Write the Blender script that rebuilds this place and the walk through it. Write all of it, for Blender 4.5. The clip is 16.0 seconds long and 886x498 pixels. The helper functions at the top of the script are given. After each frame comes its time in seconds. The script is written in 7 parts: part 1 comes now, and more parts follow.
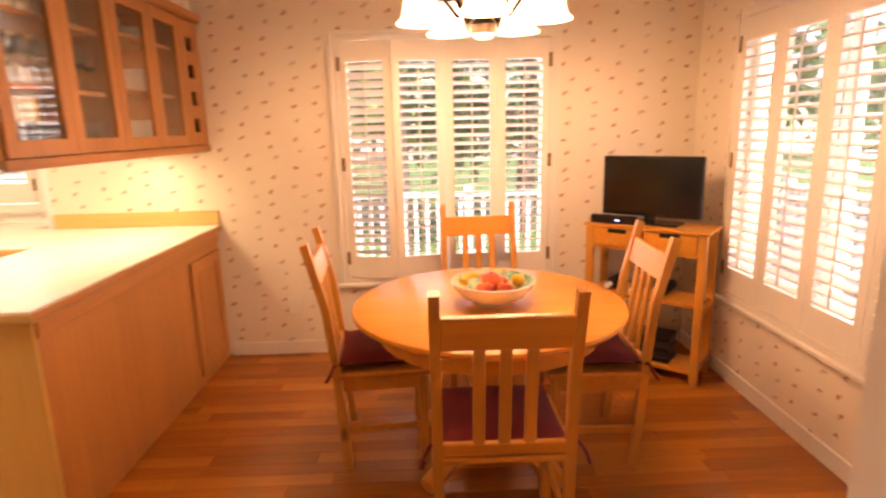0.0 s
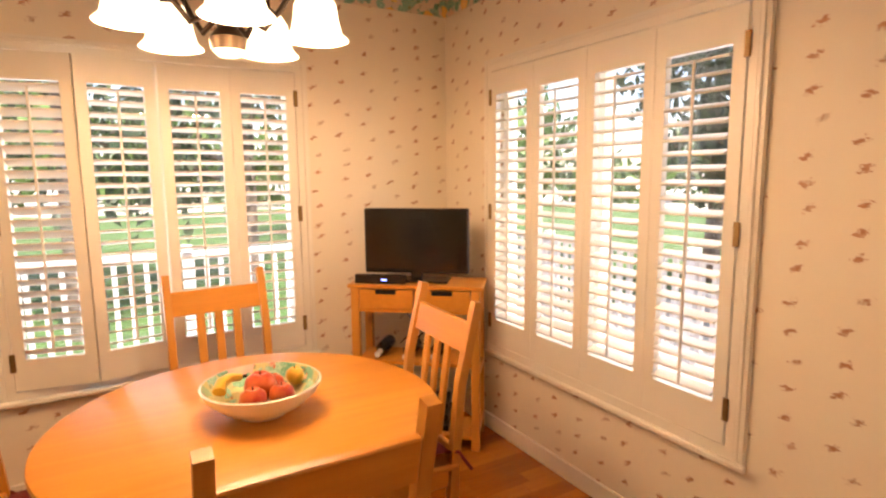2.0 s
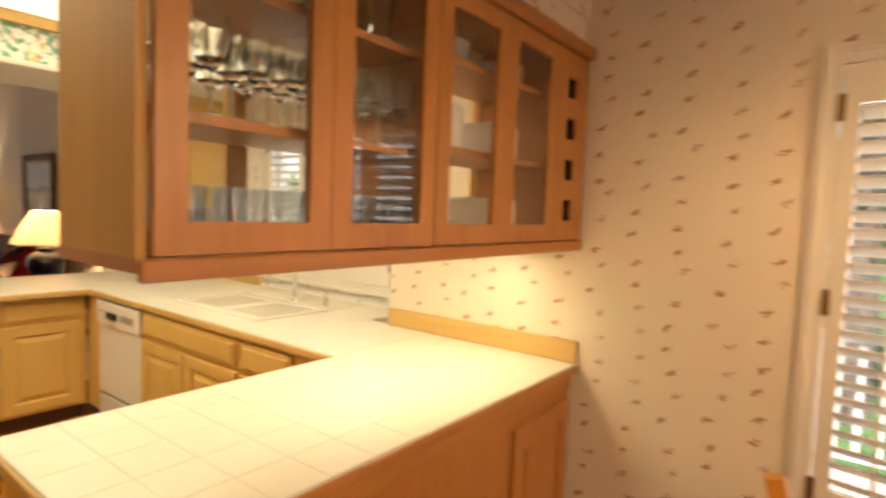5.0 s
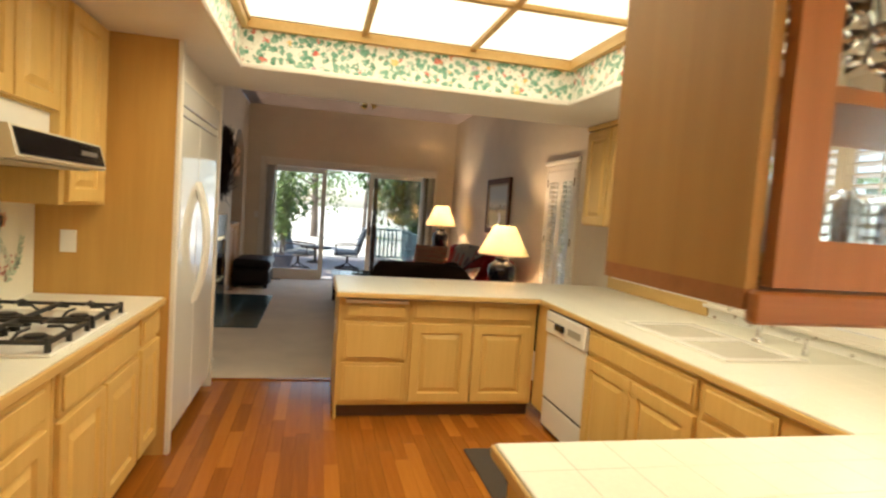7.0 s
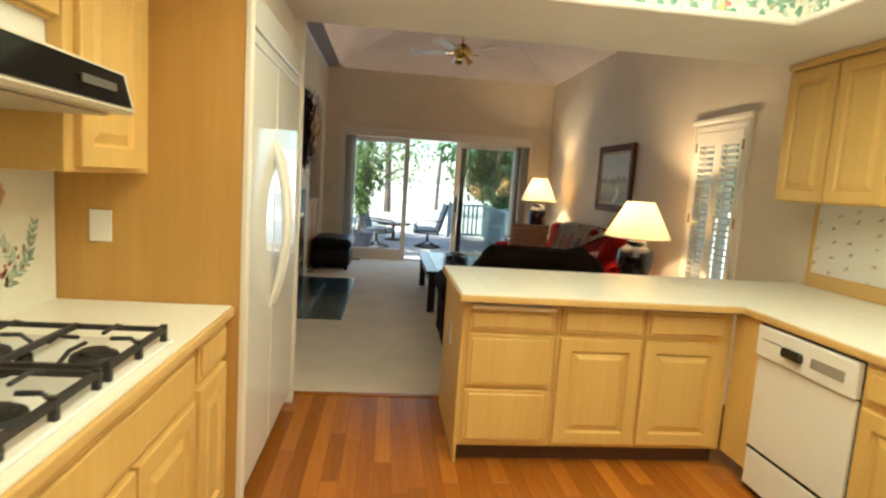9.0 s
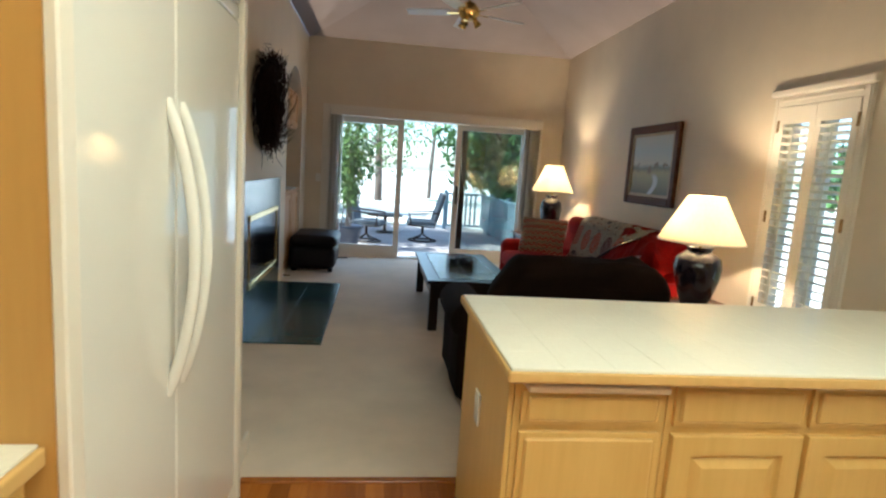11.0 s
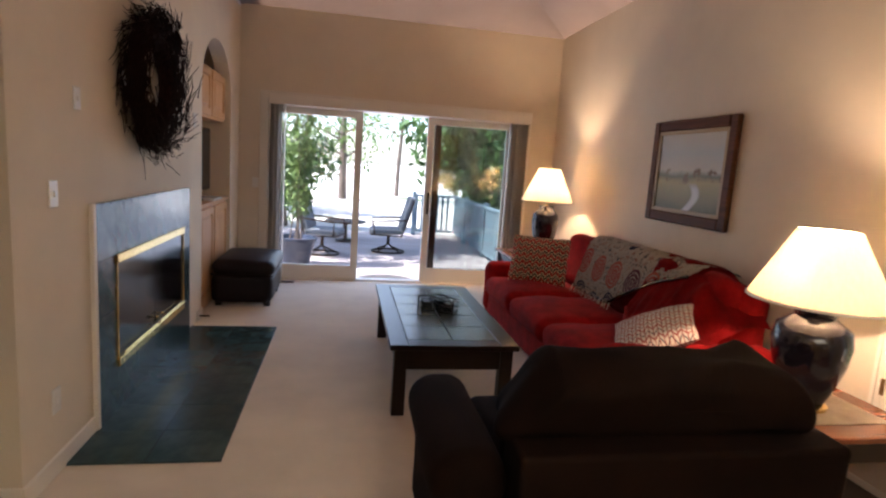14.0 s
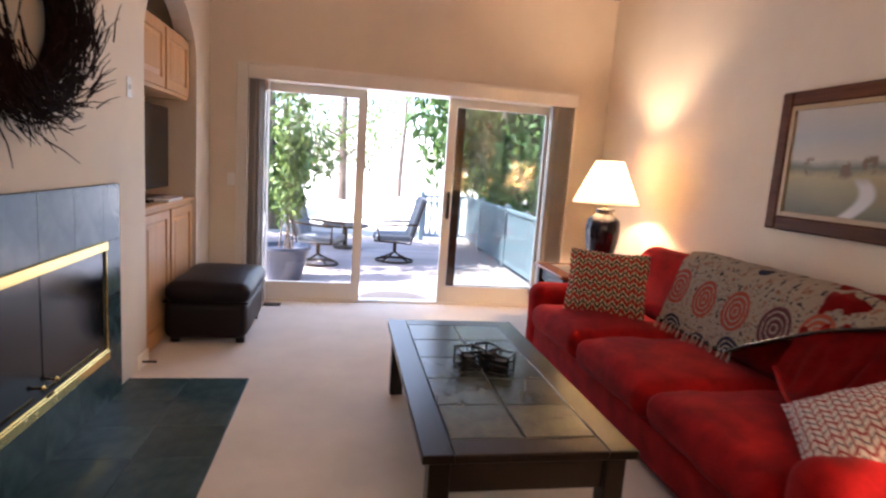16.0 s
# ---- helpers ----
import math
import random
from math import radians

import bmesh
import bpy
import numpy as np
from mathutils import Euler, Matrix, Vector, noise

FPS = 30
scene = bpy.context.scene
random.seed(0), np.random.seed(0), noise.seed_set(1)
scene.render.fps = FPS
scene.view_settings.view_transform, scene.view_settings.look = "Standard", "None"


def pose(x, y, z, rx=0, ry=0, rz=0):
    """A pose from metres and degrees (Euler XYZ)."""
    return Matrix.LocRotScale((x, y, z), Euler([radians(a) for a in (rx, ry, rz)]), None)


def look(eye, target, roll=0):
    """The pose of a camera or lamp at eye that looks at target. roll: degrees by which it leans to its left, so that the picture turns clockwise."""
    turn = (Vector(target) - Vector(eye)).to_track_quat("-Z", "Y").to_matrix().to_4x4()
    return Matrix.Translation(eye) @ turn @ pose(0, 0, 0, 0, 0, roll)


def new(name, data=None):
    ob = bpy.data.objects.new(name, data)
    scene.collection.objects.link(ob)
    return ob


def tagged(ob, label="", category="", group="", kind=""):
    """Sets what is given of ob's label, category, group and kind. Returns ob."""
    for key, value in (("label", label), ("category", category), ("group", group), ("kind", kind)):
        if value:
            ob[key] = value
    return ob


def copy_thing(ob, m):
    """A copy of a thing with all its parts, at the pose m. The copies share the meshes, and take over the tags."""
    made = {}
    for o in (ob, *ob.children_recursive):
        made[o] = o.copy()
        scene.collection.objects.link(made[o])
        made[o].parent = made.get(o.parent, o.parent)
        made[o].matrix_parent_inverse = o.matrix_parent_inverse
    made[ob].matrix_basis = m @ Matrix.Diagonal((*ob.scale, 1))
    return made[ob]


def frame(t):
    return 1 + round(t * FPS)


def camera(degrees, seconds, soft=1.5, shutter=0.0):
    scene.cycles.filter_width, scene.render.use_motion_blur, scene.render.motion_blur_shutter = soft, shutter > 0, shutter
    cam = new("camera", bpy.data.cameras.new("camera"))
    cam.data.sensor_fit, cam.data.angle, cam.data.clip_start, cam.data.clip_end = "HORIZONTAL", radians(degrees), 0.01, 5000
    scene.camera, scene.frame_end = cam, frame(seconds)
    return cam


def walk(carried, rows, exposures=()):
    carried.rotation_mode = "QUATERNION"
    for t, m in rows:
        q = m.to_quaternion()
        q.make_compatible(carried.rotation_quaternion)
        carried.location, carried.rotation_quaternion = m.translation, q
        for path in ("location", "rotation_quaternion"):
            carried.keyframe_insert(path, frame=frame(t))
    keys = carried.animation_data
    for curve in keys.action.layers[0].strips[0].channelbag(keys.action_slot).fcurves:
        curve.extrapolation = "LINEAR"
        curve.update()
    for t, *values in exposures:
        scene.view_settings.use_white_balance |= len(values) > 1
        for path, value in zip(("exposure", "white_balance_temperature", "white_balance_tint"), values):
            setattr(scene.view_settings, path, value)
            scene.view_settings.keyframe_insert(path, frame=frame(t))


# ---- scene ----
cam = camera(77.0, 16.0, soft=2.3, shutter=0.4)
PATH = [
    (0, (-0.995, -0.787, 1.495), (0.959, -0.824, 1.07), -1.4),
    (0.5, (-0.746, -0.731, 1.47), (1.172, -1.127, 1.065), -1.6),
    (1, (-0.631, -0.686, 1.492), (1.184, -1.426, 1.092), -0.8),
    (1.5, (-0.527, -0.712, 1.475), (1.21, -1.643, 1.136), -0.5),
    (2, (-0.422, -0.698, 1.49), (1.293, -1.691, 1.222), -0.5),
    (2.5, (-0.255, -0.785, 1.535), (1.532, -1.655, 1.302), 0.3),
    (3, (-0.092, -0.868, 1.550), (1.83, -1.393, 1.382), 0.3),
    (3.5, (0.115, -0.905, 1.570), (2.11, -0.903, 1.440), 0.4),
    (4, (0.29, -0.815, 1.575), (2.215, -0.298, 1.456), 0.9),
    (4.5, (0.316, -0.574, 1.546), (2.13, 0.258, 1.418), 1.6),
    (5, (0.465, -0.326, 1.522), (2.054, 0.881, 1.388), 2.2),
    (7.5, (0.315, 0.235, 1.465), (0.676, 2.197, 1.320), 4.2),
    (8, (0.145, 0.515, 1.430), (0.534, 2.467, 1.241), 4.3),
    (8.5, (0.153, 0.846, 1.432), (0.447, 2.813, 1.219), 4.4),
    (9, (0.153, 1.198, 1.441), (0.361, 3.173, 1.203), 3.8),
    (11.5, (0.147, 2.65, 1.441), (0.413, 4.612, 1.159), 4.0),
    (12, (0.146, 2.887, 1.47), (0.442, 4.846, 1.196), 4.3),
    (12.5, (0.171, 3.081, 1.521), (0.483, 5.037, 1.243), 4.5),
    (13, (0.204, 3.348, 1.536), (0.534, 5.301, 1.256), 4.5),
    (13.5, (0.24, 3.661, 1.541), (0.595, 5.609, 1.26), 4.0),
    (14, (0.319, 3.967, 1.549), (0.672, 5.913, 1.255), 3.9),
    (14.5, (0.327, 4.262, 1.549), (0.691, 6.205, 1.247), 3.8),
    (15, (0.331, 4.579, 1.527), (0.696, 6.522, 1.225), 3.8),
    (15.5, (0.304, 4.924, 1.54), (0.679, 6.863, 1.222), 3.8),
    (16, (0.322, 5.411, 1.453), (0.675, 7.358, 1.162), 4.0),
]
walk(cam, [(r[0], look(*r[1:])) for r in PATH], [(0, 1.65, 7700, 38), (1.0, 1.55, 7250, 29), (2.5, 1.38, 6950, 20), (3.0, 1.1, 6950, 20), (3.5, 0.95, 6900, 20), (5.0, 1.22, 6900, 13), (7.5, 1.25, 6000, 6), (9.0, 1.55, 5750, -3), (11.5, 1.45, 5050, 0), (12.5, 1.32, 5100, 10), (14.0, 1.68, 5700, 19), (16.0, 2.4, 5800, 23)])


# ---- world, sun and lamps of the day ----
world = bpy.data.worlds.new("world")
scene.world = world
world.use_nodes = True
wn = world.node_tree
sky = wn.nodes.new("ShaderNodeTexSky")
sky.sky_type, sky.sun_disc = "NISHITA", False
sky.sun_elevation, sky.sun_rotation = radians(56), radians(262)
wn.nodes["Background"].inputs[1].default_value = 0.15
wn.links.new(sky.outputs[0], wn.nodes["Background"].inputs[0])

sun_data = bpy.data.lights.new("sun", "SUN")
sun_data.energy, sun_data.angle, sun_data.color = 5.0, radians(0.5), (1.0, 0.95, 0.86)
sun = new("sun", sun_data)
sun_way = Vector((math.sin(radians(262)) * math.cos(radians(56)), math.cos(radians(262)) * math.cos(radians(56)), math.sin(radians(56))))
sun.matrix_basis = look(sun_way * 60, (0, 0, 0))


def lamp(name, kind, where, energy, color, size=0.05, target=None, size_y=None):
    data = bpy.data.lights.new(name, kind)
    data.energy, data.color = energy, color
    if kind == "AREA":
        data.shape, data.size, data.size_y = "RECTANGLE", size, size_y or size
    else:
        data.shadow_soft_size = size
    ob = new(name, data)
    ob.matrix_basis = look(where, target) if target else Matrix.Translation(where)
    return ob


WARM = (1.0, 0.70, 0.38)
# tube under the hanging cabinets, the lit kitchen ceiling, the lamps' bulbs
lamp("under_cabinet_tube", "AREA", (2.05, 0.90, 1.375), 1.6, (1.0, 0.86, 0.5), 0.9, (2.05, 0.9001, 0.0), 0.06)
for LX in (0.28, 0.95, 1.62):
    lamp("kitchen_ceiling_tube", "AREA", (LX, 2.45, 2.60), 7.0, (1.0, 0.85, 0.54), 0.5, (LX, 2.4501, 0.0), 2.2)
# daylight that the sky sends through the openings
lamp("sky_through_sliding_door", "AREA", (0.95, 11.35, 1.15), 8, (0.80, 0.90, 1.0), 2.8, (0.95, 5.0, 0.8), 2.0)
lamp("sky_through_dining_window", "AREA", (3.05, -0.9, 1.3), 7, (0.85, 0.93, 1.0), 1.3, (0.0, -0.9, 1.1), 1.3)
lamp("sky_through_side_window", "AREA", (1.4, -2.95, 1.3), 8, (0.88, 0.95, 1.0), 1.3, (1.4, 0.0, 1.1), 1.3)
lamp("sky_through_sink_window", "AREA", (3.4, 2.6, 1.6), 5, (0.9, 0.96, 1.0), 1.2, (0.0, 2.6, 1.2), 1.0)

# ---- materials ----
MATS = {}


class Nodes:
    """A small writer of node materials."""

    def __init__(self, name, rough=0.6, metal=0.0):
        self.m = bpy.data.materials.new(name)
        self.m.use_nodes = True
        self.t = self.m.node_tree
        self.b = self.t.nodes["Principled BSDF"]
        self.b.inputs["Roughness"].default_value, self.b.inputs["Metallic"].default_value = rough, metal
        MATS[name] = self.m

    def add(self, kind, **sets):
        n = self.t.nodes.new(kind)
        for k, v in sets.items():
            if k in ("scale", "detail", "rough", "rand", "dist"):
                n.inputs[{"scale": "Scale", "detail": "Detail", "rough": "Roughness", "rand": "Randomness", "dist": "Distortion"}[k]].default_value = v
            elif k == "op":
                n.operation = v
            elif k == "dims":
                n.voronoi_dimensions = v
            elif k == "feature":
                n.feature = v
            elif k == "blend":
                n.blend_type = v
        return n

    def link(self, a, b):
        self.t.links.new(a, b)

    def coords(self, sx=1, sy=1, sz=1):
        c, mp = self.add("ShaderNodeTexCoord"), self.add("ShaderNodeMapping")
        mp.inputs["Scale"].default_value = (sx, sy, sz)
        self.link(c.outputs["Object"], mp.inputs["Vector"])
        return mp.outputs["Vector"]

    def noise(self, vec, scale, detail=4, rough=0.6):
        n = self.add("ShaderNodeTexNoise", scale=scale, detail=detail, rough=rough)
        self.link(vec, n.inputs["Vector"])
        return n.outputs["Fac"]

    def ramp(self, fac, stops):
        r = self.add("ShaderNodeValToRGB")
        e = r.color_ramp.elements
        while len(e) < len(stops):
            e.new(0.5)
        for el, (p, c) in zip(e, stops):
            el.position, el.color = p, (*c, 1)
        self.link(fac, r.inputs["Fac"])
        return r.outputs["Color"]

    def mix(self, fac, a, b, blend="MIX"):
        m = self.add("ShaderNodeMixRGB", blend=blend)
        for v, s in ((fac, "Fac"), (a, "Color1"), (b, "Color2")):
            if isinstance(v, (int, float)):
                m.inputs[s].default_value = v
            elif isinstance(v, tuple):
                m.inputs[s].default_value = (*v, 1)
            else:
                self.link(v, m.inputs[s])
        return m.outputs["Color"]

    def math(self, op, a, b=0.0):
        m = self.add("ShaderNodeMath", op=op)
        for v, s in ((a, 0), (b, 1)):
            if isinstance(v, (int, float)):
                m.inputs[s].default_value = v
            else:
                self.link(v, m.inputs[s])
        return m.outputs[0]

    def color(self, c):
        if isinstance(c, tuple):
            self.b.inputs["Base Color"].default_value = (*c, 1)
        else:
            self.link(c, self.b.inputs["Base Color"])
        return self

    def bump(self, height, strength=0.2, distance=0.01):
        n = self.add("ShaderNodeBump")
        n.inputs["Strength"].default_value, n.inputs["Distance"].default_value = strength, distance
        self.link(height, n.inputs["Height"])
        self.link(n.outputs["Normal"], self.b.inputs["Normal"])
        return self

    def rough(self, value):
        self.link(value, self.b.inputs["Roughness"])
        return self


def paint(name, c, rough=0.55, var=0.06, scale=3.0, bump=0.08, fine=180):
    n = Nodes(name, rough)
    v = n.coords()
    dark = tuple(x * (1 - var * 2) for x in c)
    n.color(n.ramp(n.noise(v, scale, 5), [(0.3, dark), (0.7, c)]))
    n.bump(n.noise(v, fine, 2), bump, 0.003)
    return n.m


def wood(name, light, dark, axis="y", scale=14.0, rough=0.42, knots=False, rnd=0.0):
    n = Nodes(name, rough)
    s = {"x": (0.06, 1, 1), "y": (1, 0.06, 1), "z": (1, 1, 0.06)}[axis]
    v = n.coords(*s)
    grain = n.noise(v, scale * 4, 6, 0.65)
    broad = n.noise(v, scale * 0.7, 3)
    c = n.ramp(n.mix(0.45, grain, broad), [(0.32, dark), (0.62, light)])
    if knots:
        k = n.add("ShaderNodeTexVoronoi", scale=4.2, rand=1.0)
        n.link(n.coords(1.0 if axis != "x" else 0.5, 1.0 if axis != "y" else 0.5, 1.0 if axis != "z" else 0.5), k.inputs["Vector"])
        c = n.mix(n.ramp(k.outputs["Distance"], [(0.04, (1, 1, 1)), (0.10, (0, 0, 0))]), c, tuple(x * 0.45 for x in dark))
    if rnd:
        oi = n.add("ShaderNodeObjectInfo")
        c = n.mix(rnd, c, n.ramp(oi.outputs["Random"], [(0.0, tuple(x * 0.55 for x in dark)), (0.5, dark), (1.0, light)]))
    n.color(c).bump(grain, 0.12, 0.002)
    return n.m


def sprig_paper(name, ground, sprig_a, sprig_b, cell=7.2):
    """Wallpaper with small scattered sprigs in a half-drop repeat."""
    n = Nodes(name, 0.62)
    c = n.add("ShaderNodeTexCoord")
    sep = n.add("ShaderNodeSeparateXYZ")
    n.link(c.outputs["Object"], sep.inputs[0])
    u = n.math("ADD", sep.outputs["X"], sep.outputs["Y"])
    u = n.math("MULTIPLY", u, 0.86)
    vv = n.math("ADD", n.math("MULTIPLY", sep.outputs["Z"], 1.45), n.math("MULTIPLY", u, 0.5))
    com = n.add("ShaderNodeCombineXYZ")
    n.link(u, com.inputs[0]), n.link(vv, com.inputs[1])
    vor = n.add("ShaderNodeTexVoronoi", dims="2D", scale=cell, rand=0.42)
    n.link(com.outputs[0], vor.inputs["Vector"])
    ragged = n.noise(n.coords(0.8, 0.8, 1.7), 62, 3)
    reach = n.math("ADD", vor.outputs["Distance"], n.math("MULTIPLY", n.math("SUBTRACT", ragged, 0.5), 0.62))
    mask = n.ramp(reach, [(0.055, (1, 1, 1)), (0.13, (0, 0, 0))])
    sepc = n.add("ShaderNodeSeparateColor")
    n.link(vor.outputs["Color"], sepc.inputs[0])
    tone = n.ramp(sepc.outputs[0], [(0.30, sprig_b), (0.40, sprig_a), (0.75, tuple(x * 0.8 for x in sprig_a))])
    tone = n.mix(n.ramp(n.noise(n.coords(), 95, 2), [(0.50, (0, 0, 0)), (0.58, (1, 1, 1))]), tone, tuple(x * 0.75 for x in sprig_a))
    base = n.ramp(n.noise(n.coords(), 2.2, 4), [(0.3, tuple(x * 0.94 for x in ground)), (0.7, ground)])
    n.color(n.mix(mask, base, tone)).bump(n.noise(n.coords(), 260, 2), 0.1, 0.002)
    return n.m


def floral(name, ground, scale, cover=0.62):
    """Printed border: green leaves, round flowers and fruit, small berries on a pale ground."""
    n = Nodes(name, 0.6)
    v = n.coords()
    wob = n.add("ShaderNodeTexNoise", scale=scale * 1.5)
    n.link(v, wob.inputs["Vector"])
    warp = n.mix(0.05, v, wob.outputs["Color"], "ADD")
    cells = []
    for k in (1.0, 0.55, 2.6):
        t = n.add("ShaderNodeTexVoronoi", scale=scale * k, rand=1.0)
        n.link(warp, t.inputs["Vector"])
        sp = n.add("ShaderNodeSeparateColor")
        n.link(t.outputs["Color"], sp.inputs[0])
        cells.append((t.outputs["Distance"], sp.outputs[0], sp.outputs[1]))
    (ld, lr, lg), (fd, fr, fg), (bd, br, bg) = cells
    vein = n.noise(v, scale * 6, 2)
    green = n.ramp(lr, [(0.0, (0.04, 0.17, 0.10)), (0.4, (0.12, 0.34, 0.23)), (0.8, (0.34, 0.52, 0.42))])
    green = n.mix(n.ramp(vein, [(0.45, (0, 0, 0)), (0.55, (1, 1, 1))]), green, (0.18, 0.38, 0.28))
    leaf = n.math("MULTIPLY", n.ramp(ld, [(0.52, (1, 1, 1)), (0.57, (0, 0, 0))]), n.ramp(lg, [(cover - 0.02, (1, 1, 1)), (cover + 0.02, (0, 0, 0))]))
    berry = n.math("MULTIPLY", n.ramp(bd, [(0.26, (1, 1, 1)), (0.32, (0, 0, 0))]), n.ramp(bg, [(0.28, (1, 1, 1)), (0.32, (0, 0, 0))]))
    bloom = n.math("MULTIPLY", n.ramp(fd, [(0.33, (1, 1, 1)), (0.37, (0, 0, 0))]), n.ramp(fg, [(0.60, (1, 1, 1)), (0.64, (0, 0, 0))]))
    tone = n.ramp(fr, [(0.0, (0.55, 0.06, 0.05)), (0.3, (0.62, 0.16, 0.13)), (0.42, (0.78, 0.42, 0.08)), (0.62, (0.80, 0.58, 0.20)), (0.75, (0.70, 0.40, 0.36)), (1.0, (0.42, 0.34, 0.46))])
    tone = n.mix(n.ramp(fd, [(0.0, (0.5, 0.5, 0.5)), (0.34, (0, 0, 0))]), tone, (0.85, 0.72, 0.5))
    c = n.mix(leaf, ground, green)
    c = n.mix(berry, c, n.ramp(br, [(0.2, (0.40, 0.10, 0.06)), (0.6, (0.16, 0.26, 0.14)), (0.9, (0.30, 0.24, 0.12))]))
    n.color(n.mix(bloom, c, tone))
    return n.m


def fabric(name, c, weave=420, rough=0.9, var=0.25, sheen=0.3, nap=7):
    n = Nodes(name, rough)
    v = n.coords()
    patch = n.noise(v, nap, 4)
    n.color(n.ramp(patch, [(0.3, tuple(x * (1 - var) for x in c)), (0.7, c)]))
    n.b.inputs["Sheen Weight"].default_value = sheen
    n.bump(n.mix(0.35, n.noise(v, weave, 2), patch), 0.25, 0.006)
    return n.m


def metal(name, c, rough=0.25):
    n = Nodes(name, rough, 1.0)
    n.color(c)
    n.rough(n.ramp(n.noise(n.coords(), 30, 3), [(0.3, (rough * 0.8,) * 3), (0.7, (min(1, rough * 1.4),) * 3)]))
    return n.m


def glow(name, c, strength, rough=0.5):
    n = Nodes(name, rough)
    n.color((0.8, 0.8, 0.8))
    n.b.inputs["Emission Color"].default_value, n.b.inputs["Emission Strength"].default_value = (*c, 1), strength
    return n.m


def glass(name, tint=(1, 1, 1), rough=0.0):
    n = Nodes(name, rough)
    n.color(tint)
    n.b.inputs["Transmission Weight"].default_value, n.b.inputs["IOR"].default_value = 1.0, 1.45
    return n.m


def pane_glass(name):
    """Thin window glass: clear, with the gloss of its surface."""
    n = Nodes(name, 0.02)
    out = n.t.nodes["Material Output"]
    clear, gloss, mixer, facing = n.add("ShaderNodeBsdfTransparent"), n.add("ShaderNodeBsdfGlossy"), n.add("ShaderNodeMixShader"), n.add("ShaderNodeLayerWeight")
    gloss.inputs["Roughness"].default_value = 0.01
    n.link(n.math("ADD", n.math("MULTIPLY", n.math("POWER", facing.outputs["Facing"], 4.0), 0.8), 0.05), mixer.inputs[0])
    n.link(clear.outputs[0], mixer.inputs[1]), n.link(gloss.outputs[0], mixer.inputs[2])
    n.link(mixer.outputs[0], out.inputs["Surface"])
    return n.m


def tinted_glass(name, tint):
    """Tinted window glass with a clear gloss."""
    n = Nodes(name, 0.02)
    out = n.t.nodes["Material Output"]
    clear, gloss, mixer, facing = n.add("ShaderNodeBsdfTransparent"), n.add("ShaderNodeBsdfGlossy"), n.add("ShaderNodeMixShader"), n.add("ShaderNodeLayerWeight")
    clear.inputs[0].default_value = (*tint, 1)
    gloss.inputs["Roughness"].default_value = 0.01
    n.link(n.math("ADD", n.math("MULTIPLY", n.math("POWER", facing.outputs["Facing"], 4.0), 0.8), 0.07), mixer.inputs[0])
    n.link(clear.outputs[0], mixer.inputs[1]), n.link(gloss.outputs[0], mixer.inputs[2])
    n.link(mixer.outputs[0], out.inputs["Surface"])
    return n.m


def lampshade(name, c):
    n = Nodes(name, 0.8)
    out = n.t.nodes["Material Output"]
    d, t, mixer = n.add("ShaderNodeBsdfDiffuse"), n.add("ShaderNodeBsdfTranslucent"), n.add("ShaderNodeMixShader")
    pleat = n.ramp(n.noise(n.coords(60, 60, 1), 1.2, 2), [(0.3, tuple(x * 0.9 for x in c)), (0.7, c)])
    n.link(pleat, d.inputs[0]), n.link(pleat, t.inputs[0])
    mixer.inputs[0].default_value = 0.6
    n.link(d.outputs[0], mixer.inputs[1]), n.link(t.outputs[0], mixer.inputs[2])
    n.link(mixer.outputs[0], out.inputs["Surface"])
    return n.m


def dull(m, level):
    """Less shine for matt or oiled surfaces."""
    m.node_tree.nodes["Principled BSDF"].inputs["Specular IOR Level"].default_value = level
    return m


def slate(name, a, b, rough=0.18):
    n = Nodes(name, rough)
    v = n.coords()
    oi = n.add("ShaderNodeObjectInfo")
    c = n.ramp(n.noise(v, 9, 8, 0.7), [(0.3, a), (0.7, b)])
    n.color(n.mix(n.math("MULTIPLY", oi.outputs["Random"], 0.45), c, tuple(x * 0.6 for x in a)))
    n.bump(n.noise(v, 40, 6), 0.15, 0.004)
    return n.m


M_PAPER = sprig_paper("sprig_wallpaper", (0.80, 0.715, 0.58), (0.54, 0.26, 0.14), (0.58, 0.47, 0.36), 7.4)
M_PAPER_K = sprig_paper("kitchen_wallpaper", (0.84, 0.82, 0.77), (0.42, 0.30, 0.22), (0.62, 0.60, 0.55), 7.5)
M_BORDER = floral("floral_border", (0.66, 0.55, 0.44), 16, 0.75)
M_BORDER_K = floral("tray_border", (0.80, 0.80, 0.72), 27, 0.66)
M_TRIM = paint("cream_trim_paint", (0.80, 0.75, 0.66), 0.38, 0.03)
M_SHUT = paint("shutter_paint", (0.80, 0.75, 0.66), 0.42, 0.03)
M_WALL = paint("living_wall_paint", (0.74, 0.65, 0.51), 0.75, 0.04, 2.0, 0.15)
M_CEIL = paint("ceiling_paint", (0.78, 0.73, 0.66), 0.8, 0.04, 2.0, 0.2)
# Wall beige darkened: the vault's shade is put into its colour.
M_CEILV = paint("shaded_vault_paint", (0.37, 0.285, 0.225), 0.85, 0.05, 2.0, 0.2)
M_COUNTER = paint("counter_tile_glaze", (0.84, 0.82, 0.72), 0.30, 0.03, 60, 0.02)
M_OAK = wood("honey_oak", (0.46, 0.20, 0.055), (0.36, 0.14, 0.035), "z", 10)
M_OAKX = wood("honey_oak_long", (0.46, 0.20, 0.055), (0.36, 0.14, 0.035), "x", 10)
M_PICK = wood("pickled_oak", (0.70, 0.47, 0.148), (0.62, 0.395, 0.108), "z", 9)
